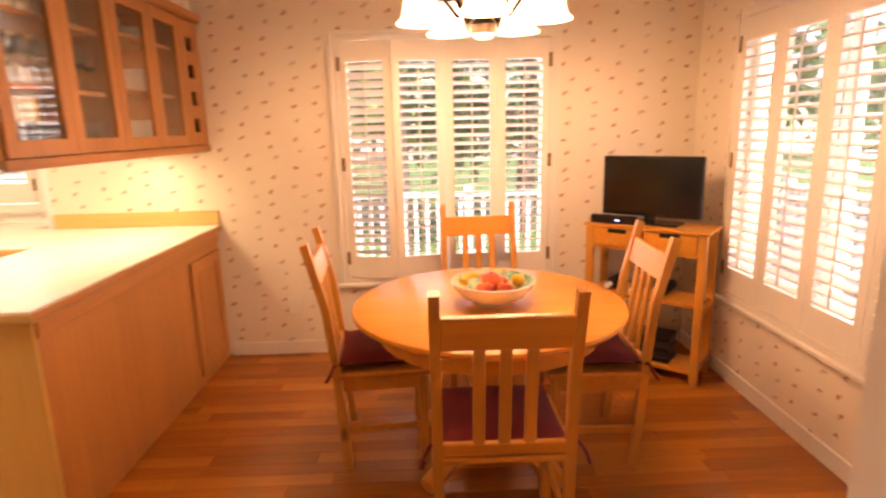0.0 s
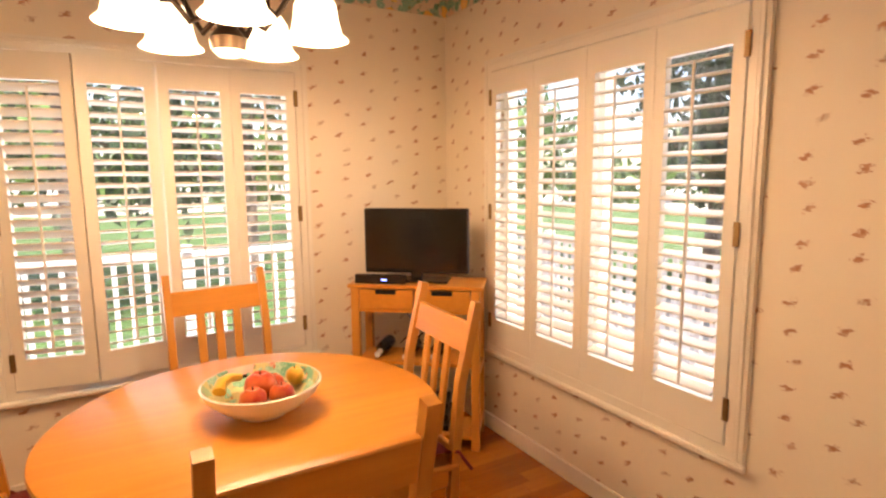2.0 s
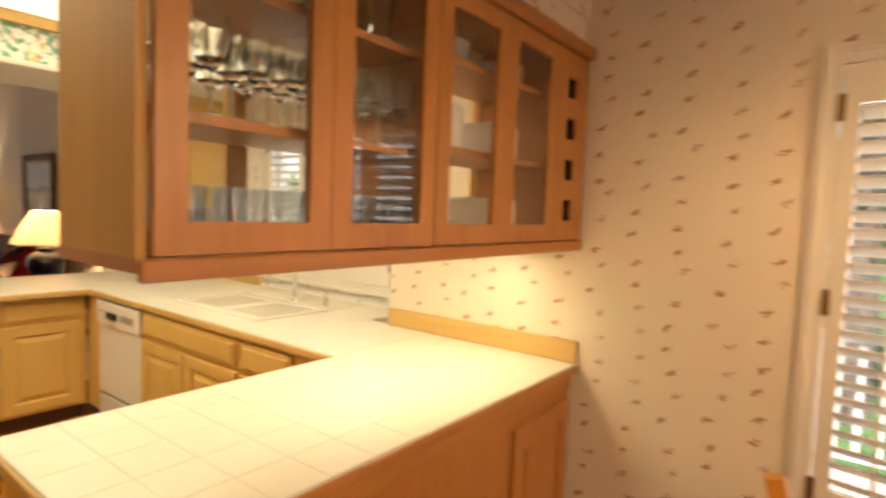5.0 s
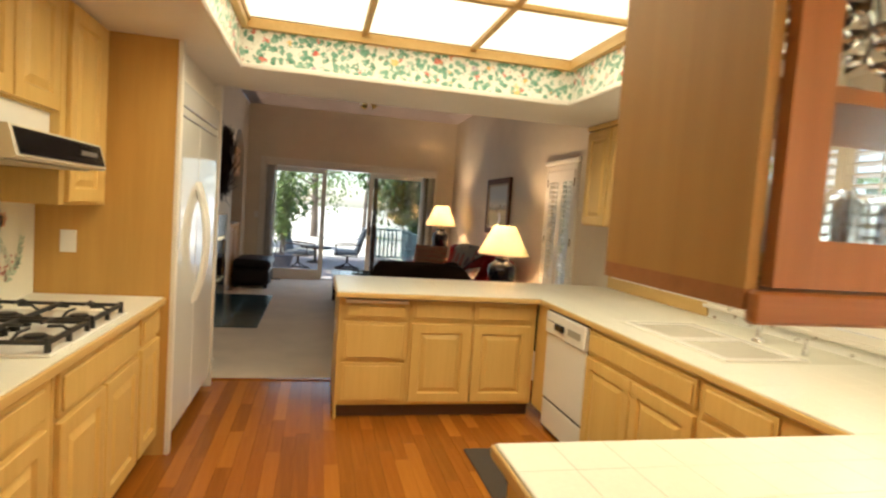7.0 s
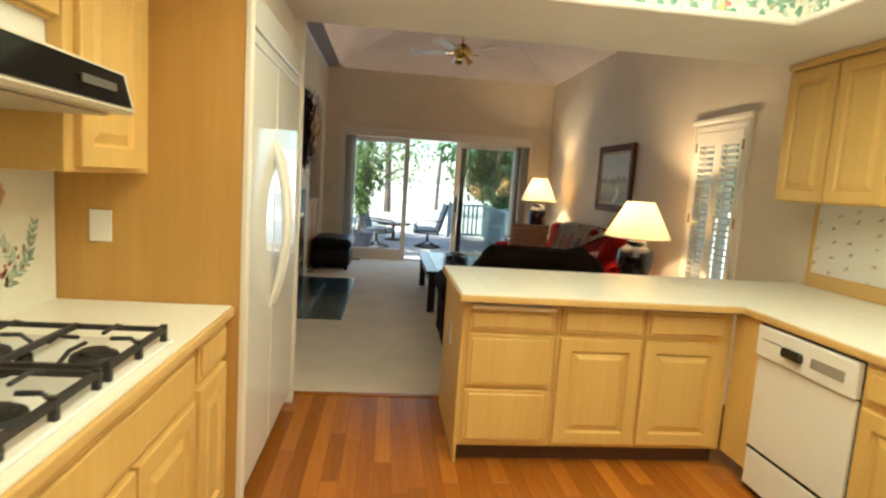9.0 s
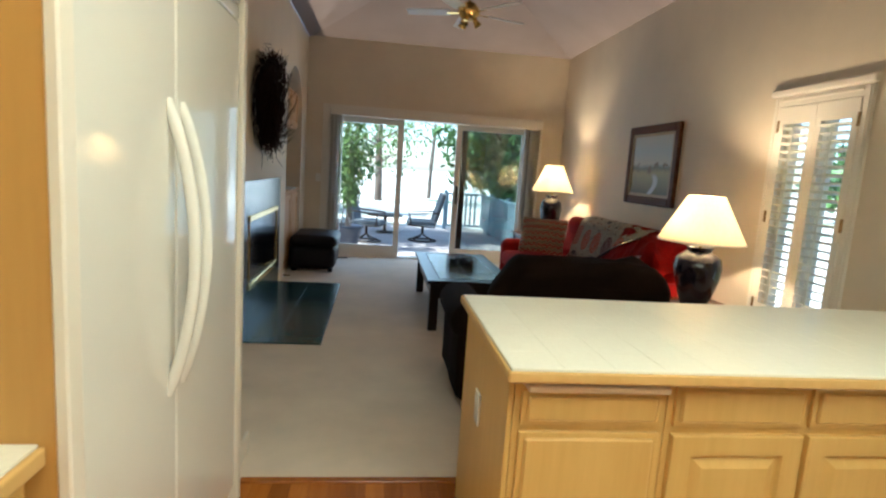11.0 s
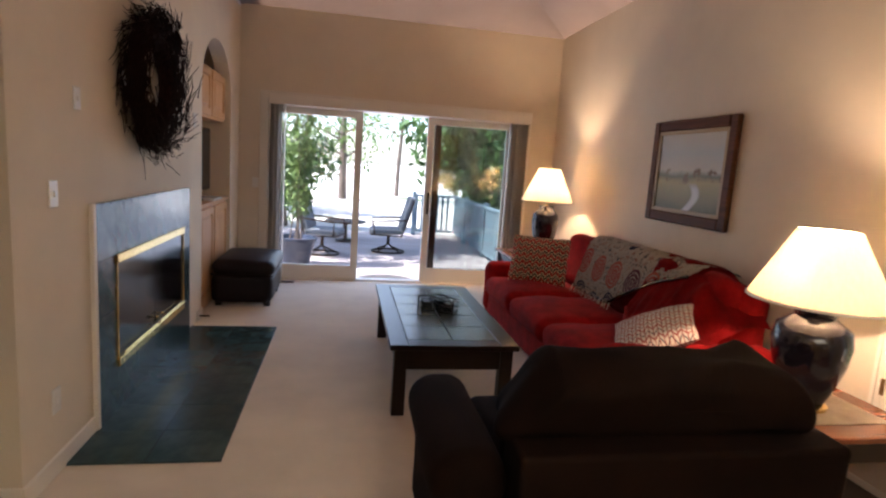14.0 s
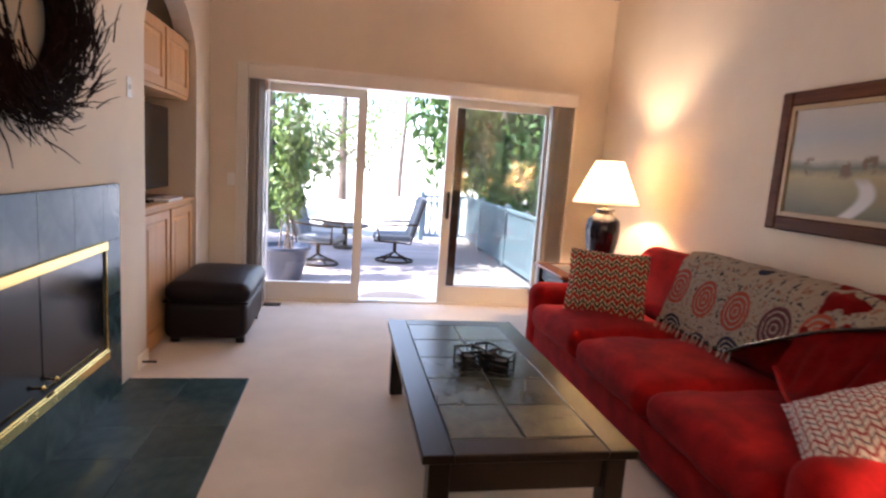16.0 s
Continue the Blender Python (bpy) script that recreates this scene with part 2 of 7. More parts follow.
M_PICKX = wood("pickled_oak_nosing", (0.66, 0.44, 0.16), (0.57, 0.36, 0.11), "y", 9)
M_BROWN = wood("tan_panel", (0.55, 0.32, 0.082), (0.47, 0.26, 0.060), "z", 6, 0.55)
M_PINE = wood("pine", (0.68, 0.29, 0.045), (0.54, 0.20, 0.028), "y", 7, 0.3, knots=True)
M_PINEZ = wood("pine_upright", (0.66, 0.30, 0.055), (0.52, 0.21, 0.035), "z", 7, 0.34, knots=True)
M_FLOOR = wood("floor_oak", (0.50, 0.182, 0.021), (0.285, 0.080, 0.008), "y", 12, 0.20, rnd=0.55)
M_NICHE = wood("niche_maple", (0.58, 0.33, 0.15), (0.48, 0.25, 0.10), "z", 8, 0.4)
M_DARKW = dull(wood("dark_walnut", (0.012, 0.005, 0.003), (0.006, 0.003, 0.002), "y", 9, 0.30), 0.30)
M_FRAME = dull(wood("carved_frame_wood", (0.135, 0.050, 0.020), (0.050, 0.019, 0.008), "y", 12, 0.5), 0.12)
M_STONE = slate("table_stone", (0.20, 0.15, 0.10), (0.38, 0.31, 0.23), 0.3)
M_GROUT = paint("counter_grout", (0.79, 0.77, 0.665), 0.8, 0.06)
M_CHERRY = wood("cherry_top", (0.20, 0.065, 0.025), (0.12, 0.035, 0.014), "x", 9, 0.25)
M_CARPET = fabric("beige_carpet", (0.72, 0.62, 0.50), 260, 0.95, 0.16, 0.2, 2.2)
M_WHITE = paint("white_enamel", (0.84, 0.82, 0.76), 0.22, 0.02, 2, 0.01)
M_FRIDGE = paint("fridge_white", (0.80, 0.79, 0.74), 0.05, 0.02, 2, 0.004, 60)
M_BEIGE = paint("almond_enamel", (0.50, 0.44, 0.30), 0.4, 0.04)
# White hood body tinted beige, with the shade of its side in the colour.
M_HOOD = paint("hood_enamel_shaded", (0.62, 0.57, 0.44), 0.35, 0.04)
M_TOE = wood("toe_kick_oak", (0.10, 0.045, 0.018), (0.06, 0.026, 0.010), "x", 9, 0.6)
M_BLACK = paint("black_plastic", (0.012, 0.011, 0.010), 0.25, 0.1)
M_IRON = paint("cast_iron", (0.03, 0.03, 0.03), 0.5, 0.2, 20, 0.3)
M_SCREEN = paint("dark_screen", (0.006, 0.006, 0.007), 0.08, 0.1)
M_RED = dull(fabric("red_chenille", (0.33, 0.007, 0.006), 300, 0.95, 0.5, 0.03), 0.1)
M_CUSH = fabric("red_seat_pad", (0.17, 0.008, 0.006), 300, 0.95, 0.35, 0.02)
M_LEATHER = dull(fabric("dark_brown_suede", (0.0115, 0.0052, 0.0030), 220, 0.85, 0.60, 0.0, 4), 0.08)
M_OTTO = dull(paint("burgundy_leather", (0.008, 0.003, 0.004), 0.45, 0.3, 5, 0.3, 60), 0.22)
M_SLATE = dull(slate("green_slate", (0.020, 0.048, 0.050), (0.056, 0.102, 0.102), 0.16), 0.24)
M_SLATE_T = dull(slate("table_slate", (0.03, 0.04, 0.034), (0.09, 0.095, 0.075), 0.22), 0.4)
M_BRASS = metal("brass", (0.80, 0.58, 0.20), 0.2)
M_CHROME = metal("chrome", (0.8, 0.8, 0.8), 0.12)
M_BRONZE = metal("dark_bronze", (0.055, 0.038, 0.027), 0.5)
M_HINGE = metal("hinge_brass", (0.28, 0.18, 0.08), 0.45)
M_CERAM = paint("black_glazed_ceramic", (0.014, 0.013, 0.022), 0.08, 0.2)
M_SHADE = lampshade("linen_shade", (0.90, 0.82, 0.66))
M_BELL = glow("frosted_bell", (1.0, 0.76, 0.46), 1.5)
M_PANEL = glow("luminous_panel", (1.0, 0.88, 0.64), 0.62)
M_PANE = pane_glass("pane_glass")
M_TINT = tinted_glass("grey_tinted_glass", (0.74, 0.78, 0.77))
M_GLASSW = glass("clear_glassware", (0.97, 0.98, 0.96))
M_CHINA = paint("white_china", (0.82, 0.80, 0.76), 0.2, 0.02)
M_TWIG = dull(paint("dry_twigs", (0.026, 0.012, 0.008), 0.9, 0.4, 30, 0.3), 0.1)
M_DECK = wood("deck_boards", (0.44, 0.38, 0.34), (0.34, 0.28, 0.25), "x", 8, 0.7, rnd=0.3)
M_BLIND = paint("blind_vinyl", (0.56, 0.50, 0.43), 0.5, 0.03)
M_MAT = fabric("dark_floor_mat", (0.045, 0.032, 0.024), 200, 0.95)

# ---- shapes ----


def box(bm, x0, x1, y0, y1, z0, z1, bev=0.0, seg=1):
    v = [bm.verts.new(p) for p in ((x0, y0, z0), (x1, y0, z0), (x1, y1, z0), (x0, y1, z0), (x0, y0, z1), (x1, y0, z1), (x1, y1, z1), (x0, y1, z1))]
    f = [bm.faces.new([v[i] for i in q]) for q in ((0, 3, 2, 1), (4, 5, 6, 7), (0, 1, 5, 4), (1, 2, 6, 5), (2, 3, 7, 6), (3, 0, 4, 7))]
    if bev:
        bmesh.ops.bevel(bm, geom=list({e for q in f for e in q.edges}), offset=bev, segments=seg, profile=0.5, affect="EDGES")
    return bm


def ring(bm, x0, x1, y0, y1, z0, z1, left, right, low, high, bev=0.0):
    """An upright frame round a hole, of one piece: its members' widths are left, right, low and high."""
    loops = []
    for y in (y0, y1):
        for a, b, c, d in ((x0, x1, z0, z1), (x0 + left, x1 - right, z0 + low, z1 - high)):
            loops.append([bm.verts.new(q) for q in ((a, y, c), (b, y, c), (b, y, d), (a, y, d))])
    fo, fi, bo, bi = loops
    made = []
    for i in range(4):
        j = (i + 1) % 4
        made += [bm.faces.new(q) for q in ((fo[i], fo[j], fi[j], fi[i]), (bo[j], bo[i], bi[i], bi[j]), (fo[j], fo[i], bo[i], bo[j]), (fi[i], fi[j], bi[j], bi[i]))]
    if bev:
        sharp = [e for e in {e for f in made for e in f.edges} if e.calc_face_angle(0) > 0.5]
        bmesh.ops.bevel(bm, geom=sharp, offset=bev, segments=1, affect="EDGES")
    return bm


def boxes(*rows, bev=0.0, seg=1):
    bm = bmesh.new()
    for r in rows:
        box(bm, *r, bev=bev, seg=seg)
    return bm


def lathe(bm, profile, c=(0, 0, 0), seg=24):
    """A turned shape: profile rows of radius and height."""
    rings = [[bm.verts.new((c[0] + r * math.cos(2 * math.pi * i / seg), c[1] + r * math.sin(2 * math.pi * i / seg), c[2] + h)) for i in range(seg)] for r, h in profile]
    for a, b in zip(rings, rings[1:]):
        for i in range(seg):
            bm.faces.new((a[i], a[(i + 1) % seg], b[(i + 1) % seg], b[i]))
    for ring, flip in ((rings[0], True), (rings[-1], False)):
        if profile[0 if flip else -1][0] > 1e-4:
            bm.faces.new(ring[::-1] if flip else ring)
    return bm


def shell(bm, profile, c=(0, 0, 0), seg=24):
    """A thin turned shape, open at both ends."""
    rings = [[bm.verts.new((c[0] + r * math.cos(2 * math.pi * i / seg), c[1] + r * math.sin(2 * math.pi * i / seg), c[2] + h)) for i in range(seg)] for r, h in profile]
    for a, b in zip(rings, rings[1:]):
        for i in range(seg):
            bm.faces.new((a[i], a[(i + 1) % seg], b[(i + 1) % seg], b[i]))
    return bm


def tube(bm, pts, r, seg=8, r_end=None):
    pts = [Vector(p) for p in pts]
    rings, side = [], None
    for i, p in enumerate(pts):
        d = (pts[min(i + 1, len(pts) - 1)] - pts[max(i - 1, 0)]).normalized()
        side = d.orthogonal().normalized() if side is None else (side - d * side.dot(d)).normalized()
        up = d.cross(side)
        rad = r if r_end is None else r + (r_end - r) * i / (len(pts) - 1)
        rings.append([bm.verts.new(p + (side * math.cos(2 * math.pi * k / seg) + up * math.sin(2 * math.pi * k / seg)) * rad) for k in range(seg)])
    for a, b in zip(rings, rings[1:]):
        for k in range(seg):
            bm.faces.new((a[k], a[(k + 1) % seg], b[(k + 1) % seg], b[k]))
    bm.faces.new(rings[0][::-1]), bm.faces.new(rings[-1])
    return bm


def pillow(bm, sx, sy, sz, power=0.55, n=10):
    """A puffed cushion round the origin: sx by sy wide, sz thick."""
    grid = {}
    for s in (1, -1):
        for i in range(n + 1):
            for j in range(n + 1):
                u, v = 2 * i / n - 1, 2 * j / n - 1
                edge = i in (0, n) or j in (0, n)
                if s < 0 and edge:
                    grid[s, i, j] = grid[1, i, j]
                    continue
                h = ((1 - u * u) * (1 - v * v)) ** power
                pinch = 1 - 0.06 * (u * u * (1 - v * v) + v * v * (1 - u * u)) * 0 - 0.04 * (1 - abs(u * v))
                grid[s, i, j] = bm.verts.new((u * sx / 2 * pinch, v * sy / 2 * pinch, s * h * sz / 2))
        for i in range(n):
            for j in range(n):
                q = [grid[s, i, j], grid[s, i + 1, j], grid[s, i + 1, j + 1], grid[s, i, j + 1]]
                bm.faces.new(q if s > 0 else q[::-1])
    return bm


def soft_box(bm, x0, x1, y0, y1, z0, z1, r=0.05, seg=3, puff=0.0):
    """An upholstered block with round edges and, with puff, a crowned top."""
    seg += 1
    lows, highs = (x0, y0, z0), (x1, y1, z1)
    cuts = []
    for lo, hi in zip(lows, highs):
        q = min(r, (hi - lo) * 0.499)
        rim = [q * k / seg for k in range(seg + 1)]
        mid = [q + (hi - lo - 2 * q) * k / 5 for k in range(1, 5)]
        cuts.append([lo + t for t in rim] + [lo + t for t in mid] + [hi - t for t in reversed(rim)])
    made = {}

    def vert(i, j, k):
        if (i, j, k) not in made:
            p = Vector((cuts[0][i], cuts[1][j], cuts[2][k]))
            c = Vector([min(max(p[a], lows[a] + min(r, (highs[a] - lows[a]) * 0.499)), highs[a] - min(r, (highs[a] - lows[a]) * 0.499)) for a in range(3)])
            d = p - c
            if d.length > 1e-6:
                m = max(abs(t) for t in d)
                p = c + d.normalized() * m
            if puff and p.z > (z0 + z1) / 2:
                u, w = (p.x - x0) / (x1 - x0) * 2 - 1, (p.y - y0) / (y1 - y0) * 2 - 1
                p.z += puff * max(0, (1 - u * u)) * max(0, (1 - w * w))
            made[i, j, k] = bm.verts.new(p)
        return made[i, j, k]

    n = [len(c) - 1 for c in cuts]
    for a in range(3):
        b, c = (a + 1) % 3, (a + 2) % 3
        for side in (0, n[a]):
            for s in range(n[b]):
                for t in range(n[c]):
                    quad = []
                    for ds, dt in ((0, 0), (1, 0), (1, 1), (0, 1)):
                        key = [0, 0, 0]
                        key[a], key[b], key[c] = side, s + ds, t + dt
                        quad.append(vert(*key))
                    bm.faces.new(quad if side else quad[::-1])
    return bm


def moved(bm, m):
    bmesh.ops.transform(bm, matrix=m, verts=bm.verts)
    return bm


def ruffle(bm, amount, scale, seed=0):
    """Uneven, hand-made surface."""
    for v in bm.verts:
        v.co += noise.noise_vector(v.co * scale + Vector((seed, seed * 2, 0))) * amount
    return bm


def mesh_of(name, bm, mat, smooth=False):
    me = bpy.data.meshes.new(name)
    bmesh.ops.recalc_face_normals(bm, faces=bm.faces)
    bm.to_mesh(me), bm.free()
    me.materials.append(mat)
    if smooth:
        for p in me.polygons:
            p.use_smooth = True
        me.set_sharp_from_angle(angle=radians(45))
    return me


def thing(name, base, label, category, group="", turn=0.0):
    ob = new(name)
    ob.empty_display_size = 0.05
    ob.matrix_basis = pose(*base, 0, 0, turn)
    return tagged(ob, label, category, group)


def part(name, bm, mat, parent, label="", smooth=False, local=False):
    """One mesh under a thing or a part, built in the room's metres (or, with local, in the thing's own)."""
    ob = new(name, mesh_of(name, bm, mat, smooth))
    ob.parent = parent
    if not local and parent.parent is None and parent.type == "EMPTY":
        ob.matrix_parent_inverse = parent.matrix_basis.inverted()
    if label:
        ob["label"] = label
    return ob


def piece(name, me, m, parent, label=""):
    """A piece that shares its mesh with others, at the pose m in the parent's metres."""
    ob = new(name, me)
    ob.parent, ob.matrix_basis = parent, m
    if label:
        ob["label"] = label
    return ob


def structure(name, bm, mat, label, category, smooth=False):
    return tagged(new(name, mesh_of(name, bm, mat, smooth)), label, category, kind="structure")


def solid(name, bm, mat, label, category, group="", smooth=False):
    return tagged(new(name, mesh_of(name, bm, mat, smooth)), label, category, group)


def island_wood(name, light, dark, axis="y", scale=12.0, rough=0.28):
    n = Nodes(name, rough)
    v = n.coords(1, 0.06, 1)
    grain, broad = n.noise(v, scale * 4, 6, 0.65), n.noise(v, scale * 0.7, 3)
    c = n.ramp(n.mix(0.45, grain, broad), [(0.32, dark), (0.62, light)])
    g = n.add("ShaderNodeNewGeometry")
    c = n.mix(0.55, c, n.ramp(g.outputs["Random Per Island"], [(0.0, tuple(x * 0.55 for x in dark)), (0.5, dark), (1.0, light)]))
    n.color(c).bump(grain, 0.12, 0.002)
    return n.m


M_FLOORR = island_wood("floor_oak_field", (0.50, 0.182, 0.021), (0.285, 0.080, 0.008), rough=0.20)

# ---- setting: floors, walls, ceilings ----


def wall_x(name, x0, x1, y0, y1, z1, holes, mat, label):
    """A wall along y with holes (y0, y1, z0, z1)."""
    rows, at = [], y0
    for a, b, lo, hi in sorted(holes):
        rows.append((x0, x1, at, a, 0, z1))
        if lo > 0:
            rows.append((x0, x1, a, b, 0, lo))
        rows.append((x0, x1, a, b, hi, z1))
        at = b
    rows.append((x0, x1, at, y1, 0, z1))
    return structure(name, boxes(*rows), mat, label, "wall")


def wall_y(name, y0, y1, x0, x1, z1, holes, mat, label):
    rows, at = [], x0
    for a, b, lo, hi in sorted(holes):
        rows.append((at, a, y0, y1, 0, z1))
        if lo > 0:
            rows.append((a, b, y0, y1, 0, lo))
        rows.append((a, b, y0, y1, hi, z1))
        at = b
    rows.append((at, x1, y0, y1, 0, z1))
    return structure(name, boxes(*rows), mat, label, "wall")


PAPERED = "cream wallpapered wall with small scattered sprigs"
PLAIN = "plain warm beige painted living room wall"
wall_x("wall_dining_window", 2.64, 2.79, -2.65, 1.66, 2.6, [(-1.54, -0.22, 0.52, 2.04)], M_PAPER, PAPERED)
wall_y("wall_dining_side", -2.65, -2.50, -0.50, 2.64, 2.6, [(0.67, 2.14, 0.52, 2.04)], M_PAPER, PAPERED)
structure("wall_dining_entry", boxes((-0.62, -0.50, -2.65, -1.205, 0, 2.6)), M_TRIM, "cream painted wall end beside the dining entry", "wall")
wall_y("wall_hall_south", -2.65, -2.50, -2.60, -0.62, 2.6, [], M_WALL, "plain beige hall wall")
wall_x("wall_hall_west", -2.75, -2.60, -2.65, 1.15, 2.6, [], M_WALL, "plain beige hall wall")
wall_y("wall_hall_north", 1.00, 1.15, -2.60, -1.23, 2.6, [], M_WALL, "plain beige hall wall")
wall_x("wall_kitchen_stove", -1.23, -1.08, 1.00, 4.66, 2.6, [], M_TRIM, "cream wall behind the stove counter")
wall_y("wall_fridge_end", 4.66, 4.93, -1.23, -0.44, 3.3, [], M_TRIM, "cream painted wall end beside the refrigerator")
wall_y("wall_jog", 1.66, 1.81, 2.79, 3.15, 2.6, [], M_PAPER_K, "short papered return wall beside the sink")
wall_x("wall_sink_window", 3.00, 3.15, 1.81, 4.66, 2.6, [(1.95, 3.28, 1.02, 2.10)], M_PAPER_K, "white sprigged wallpapered kitchen wall")
wall_x("wall_living_side", 3.00, 3.15, 4.66, 11.07, 3.6, [(5.47, 6.20, 0.46, 2.06)], M_WALL, PLAIN)
wall_y("wall_living_glass", 11.07, 11.22, -1.80, 3.15, 3.6, [(-0.62, 2.58, 0.0, 2.20)], M_WALL, PLAIN)

# fireplace wall with the firebox hole and the arched niche
bm = boxes((-1.11, -0.96, 6.38, 7.347, 0, 3.6), (-1.11, -0.96, 4.93, 6.38, 2.50, 3.6), (-1.11, -0.96, 7.347, 8.607, 0, 0.30), (-1.11, -0.96, 7.347, 8.607, 0.91, 3.6),
           (-1.11, -0.96, 8.607, 9.321, 0, 3.6), (-1.11, -0.96, 10.581, 11.07, 0, 3.6))
ARCH = 20
for i in range(ARCH):
    a0, a1 = math.pi * i / ARCH, math.pi * (i + 1) / ARCH
    ya, yb = 9.951 - 0.63 * math.cos(a0), 9.951 - 0.63 * math.cos(a1)
    za, zb = 2.12 + 0.5 * math.sin(a0), 2.12 + 0.5 * math.sin(a1)
    pts = [(x, y, z) for x in (-1.11, -0.96) for y, z in ((ya, za), (yb, zb), (yb, 3.6), (ya, 3.6))]
    v = [bm.verts.new(p) for p in pts]
    for q in ((0, 1, 2, 3), (7, 6, 5, 4), (0, 4, 5, 1), (3, 2, 6, 7)):
        bm.faces.new([v[k] for k in q])
bmesh.ops.remove_doubles(bm, verts=bm.verts, dist=0.0005)
structure("wall_fireplace", bm, M_WALL, "beige fireplace wall with an arched niche", "wall")
structure("niche_lining", boxes((-1.68, -1.62, 9.258, 10.644, 0, 2.75), (-1.62, -1.11, 9.258, 9.321, 0, 2.75), (-1.62, -1.11, 10.581, 10.644, 0, 2.75), (-1.62, -1.11, 9.321, 10.581, 2.70, 2.75)), M_WALL, "plaster lining of the arched niche", "wall")
structure("firebox", boxes((-1.66, -1.61, 7.295, 8.66, 0.25, 0.95), (-1.61, -1.11, 7.295, 7.347, 0.25, 0.95), (-1.61, -1.11, 8.607, 8.66, 0.25, 0.95), (-1.61, -1.11, 7.347, 8.607, 0.25, 0.30), (-1.61, -1.11, 7.347, 8.607, 0.91, 0.95)), M_IRON, "black sooty firebox lining", "fireplace")

# passage that opens between the refrigerator wall and the fireplace wall
structure("wall_passage_north", boxes((-2.90, -1.11, 6.38, 6.53, 0, 2.6)), M_WALL, "beige painted return wall of the side passage", "wall")
structure("wall_passage_south", boxes((-2.90, -1.23, 4.78, 4.93, 0, 2.6)), M_WALL, "plain beige passage wall", "wall")
structure("wall_passage_west", boxes((-3.05, -2.90, 4.78, 6.53, 0, 2.6)), M_WALL, "plain beige passage end wall", "wall")
structure("ceiling_passage", boxes((-3.05, -1.11, 4.78, 6.53, 2.601, 2.70)), M_CEIL, "flat white passage ceiling", "ceiling")
structure("floor_carpet_passage", boxes((-2.90, -1.621, 4.80, 6.40, -0.12, 0.006)), M_CARPET, "beige cut pile passage carpet", "carpet")
door = thing("door_1", (-1.95, 6.37, 0), "cream painted panel door in a cream casing", "door")
door["kind"] = "structure"
part("casing", boxes((-1.50, -1.42, 6.356, 6.379, 0.007, 2.10), (-2.42, -2.34, 6.356, 6.379, 0.007, 2.10), (-2.34, -1.50, 6.356, 6.379, 2.02, 2.10), bev=0.005), M_TRIM, door)
part("leaf", boxes((-2.335, -1.505, 6.362, 6.379, 0.012, 2.015), bev=0.003), M_TRIM, door)
part("knob", moved(lathe(bmesh.new(), [(0.012, 0), (0.012, 0.03), (0.027, 0.045), (0.024, 0.062), (0.0, 0.068)], (0, 0, 0), 16), pose(-1.57, 6.362, 0.98, 90, 0, 0)), M_BRASS, door, "brass door knob", smooth=True)

# ceilings
structure("ceiling_dining", boxes((-2.75, 2.79, -2.65, 0.63, 2.60, 2.70)), M_CEIL, "flat white dining ceiling", "ceiling")
structure("ceiling_header", boxes((-1.23, 2.64, 0.63, 1.00, 2.32, 2.70), (0.88, 2.64, 0.64, 0.96, 2.20, 2.32)), M_PAPER, "papered header above the hanging cabinets", "ceiling")
bm = boxes((-1.23, -0.16, 1.00, 4.66, 2.32, 2.60), (2.12, 3.15, 1.00, 4.66, 2.32, 2.60), (-0.16, 2.12, 1.00, 1.15, 2.32, 2.60), (-0.16, 2.12, 3.88, 4.66, 2.32, 2.60))
structure("ceiling_kitchen", bm, M_CEIL, "white dropped kitchen ceiling round a lit tray", "ceiling")
structure("ceiling_kitchen_lid", boxes((-1.23, 3.15, 1.00, 4.66, 2.72, 2.80), (-1.23, 3.15, 4.60, 4.66, 2.60, 3.7)), M_CEIL, "plain ceiling above the tray", "ceiling")
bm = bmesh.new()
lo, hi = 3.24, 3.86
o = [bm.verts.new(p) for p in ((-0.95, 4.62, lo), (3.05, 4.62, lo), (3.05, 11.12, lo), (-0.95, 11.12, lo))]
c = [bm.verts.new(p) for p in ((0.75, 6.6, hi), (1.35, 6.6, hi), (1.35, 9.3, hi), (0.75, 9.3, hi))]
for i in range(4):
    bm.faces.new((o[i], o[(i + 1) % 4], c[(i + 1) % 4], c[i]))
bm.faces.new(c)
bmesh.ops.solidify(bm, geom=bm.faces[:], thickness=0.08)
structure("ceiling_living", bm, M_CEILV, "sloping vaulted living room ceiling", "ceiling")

# wallpaper borders under the dining ceiling and in the tray
structure("trim_border_dining", boxes((2.634, 2.64, -2.50, 0.63, 2.43, 2.60), (-0.50, 2.634, -2.50, -2.494, 2.43, 2.60), (0.88, 2.634, 0.624, 0.63, 2.43, 2.60)), M_BORDER, "floral wallpaper border of leaves and fruit", "border")
structure("trim_border_tray", boxes((-0.16, -0.154, 1.15, 3.88, 2.35, 2.56), (2.114, 2.12, 1.15, 3.88, 2.35, 2.56), (-0.154, 2.114, 3.874, 3.88, 2.35, 2.56), (-0.154, 2.114, 1.15, 1.156, 2.35, 2.56)), M_BORDER_K, "floral wallpaper border round the lit tray", "border")
structure("trim_tray_nosing", boxes((-0.17, -0.14, 1.13, 3.90, 2.315, 2.35), (2.10, 2.13, 1.13, 3.90, 2.315, 2.35), (-0.14, 2.10, 3.86, 3.90, 2.315, 2.35), (-0.14, 2.10, 1.13, 1.17, 2.315, 2.35), bev=0.008), M_CEIL, "white rounded edge of the ceiling tray", "trim")
light = thing("luminous_ceiling", (0.98, 2.5, 2.62), "luminous kitchen ceiling of lit panels in an oak grid", "ceiling light")
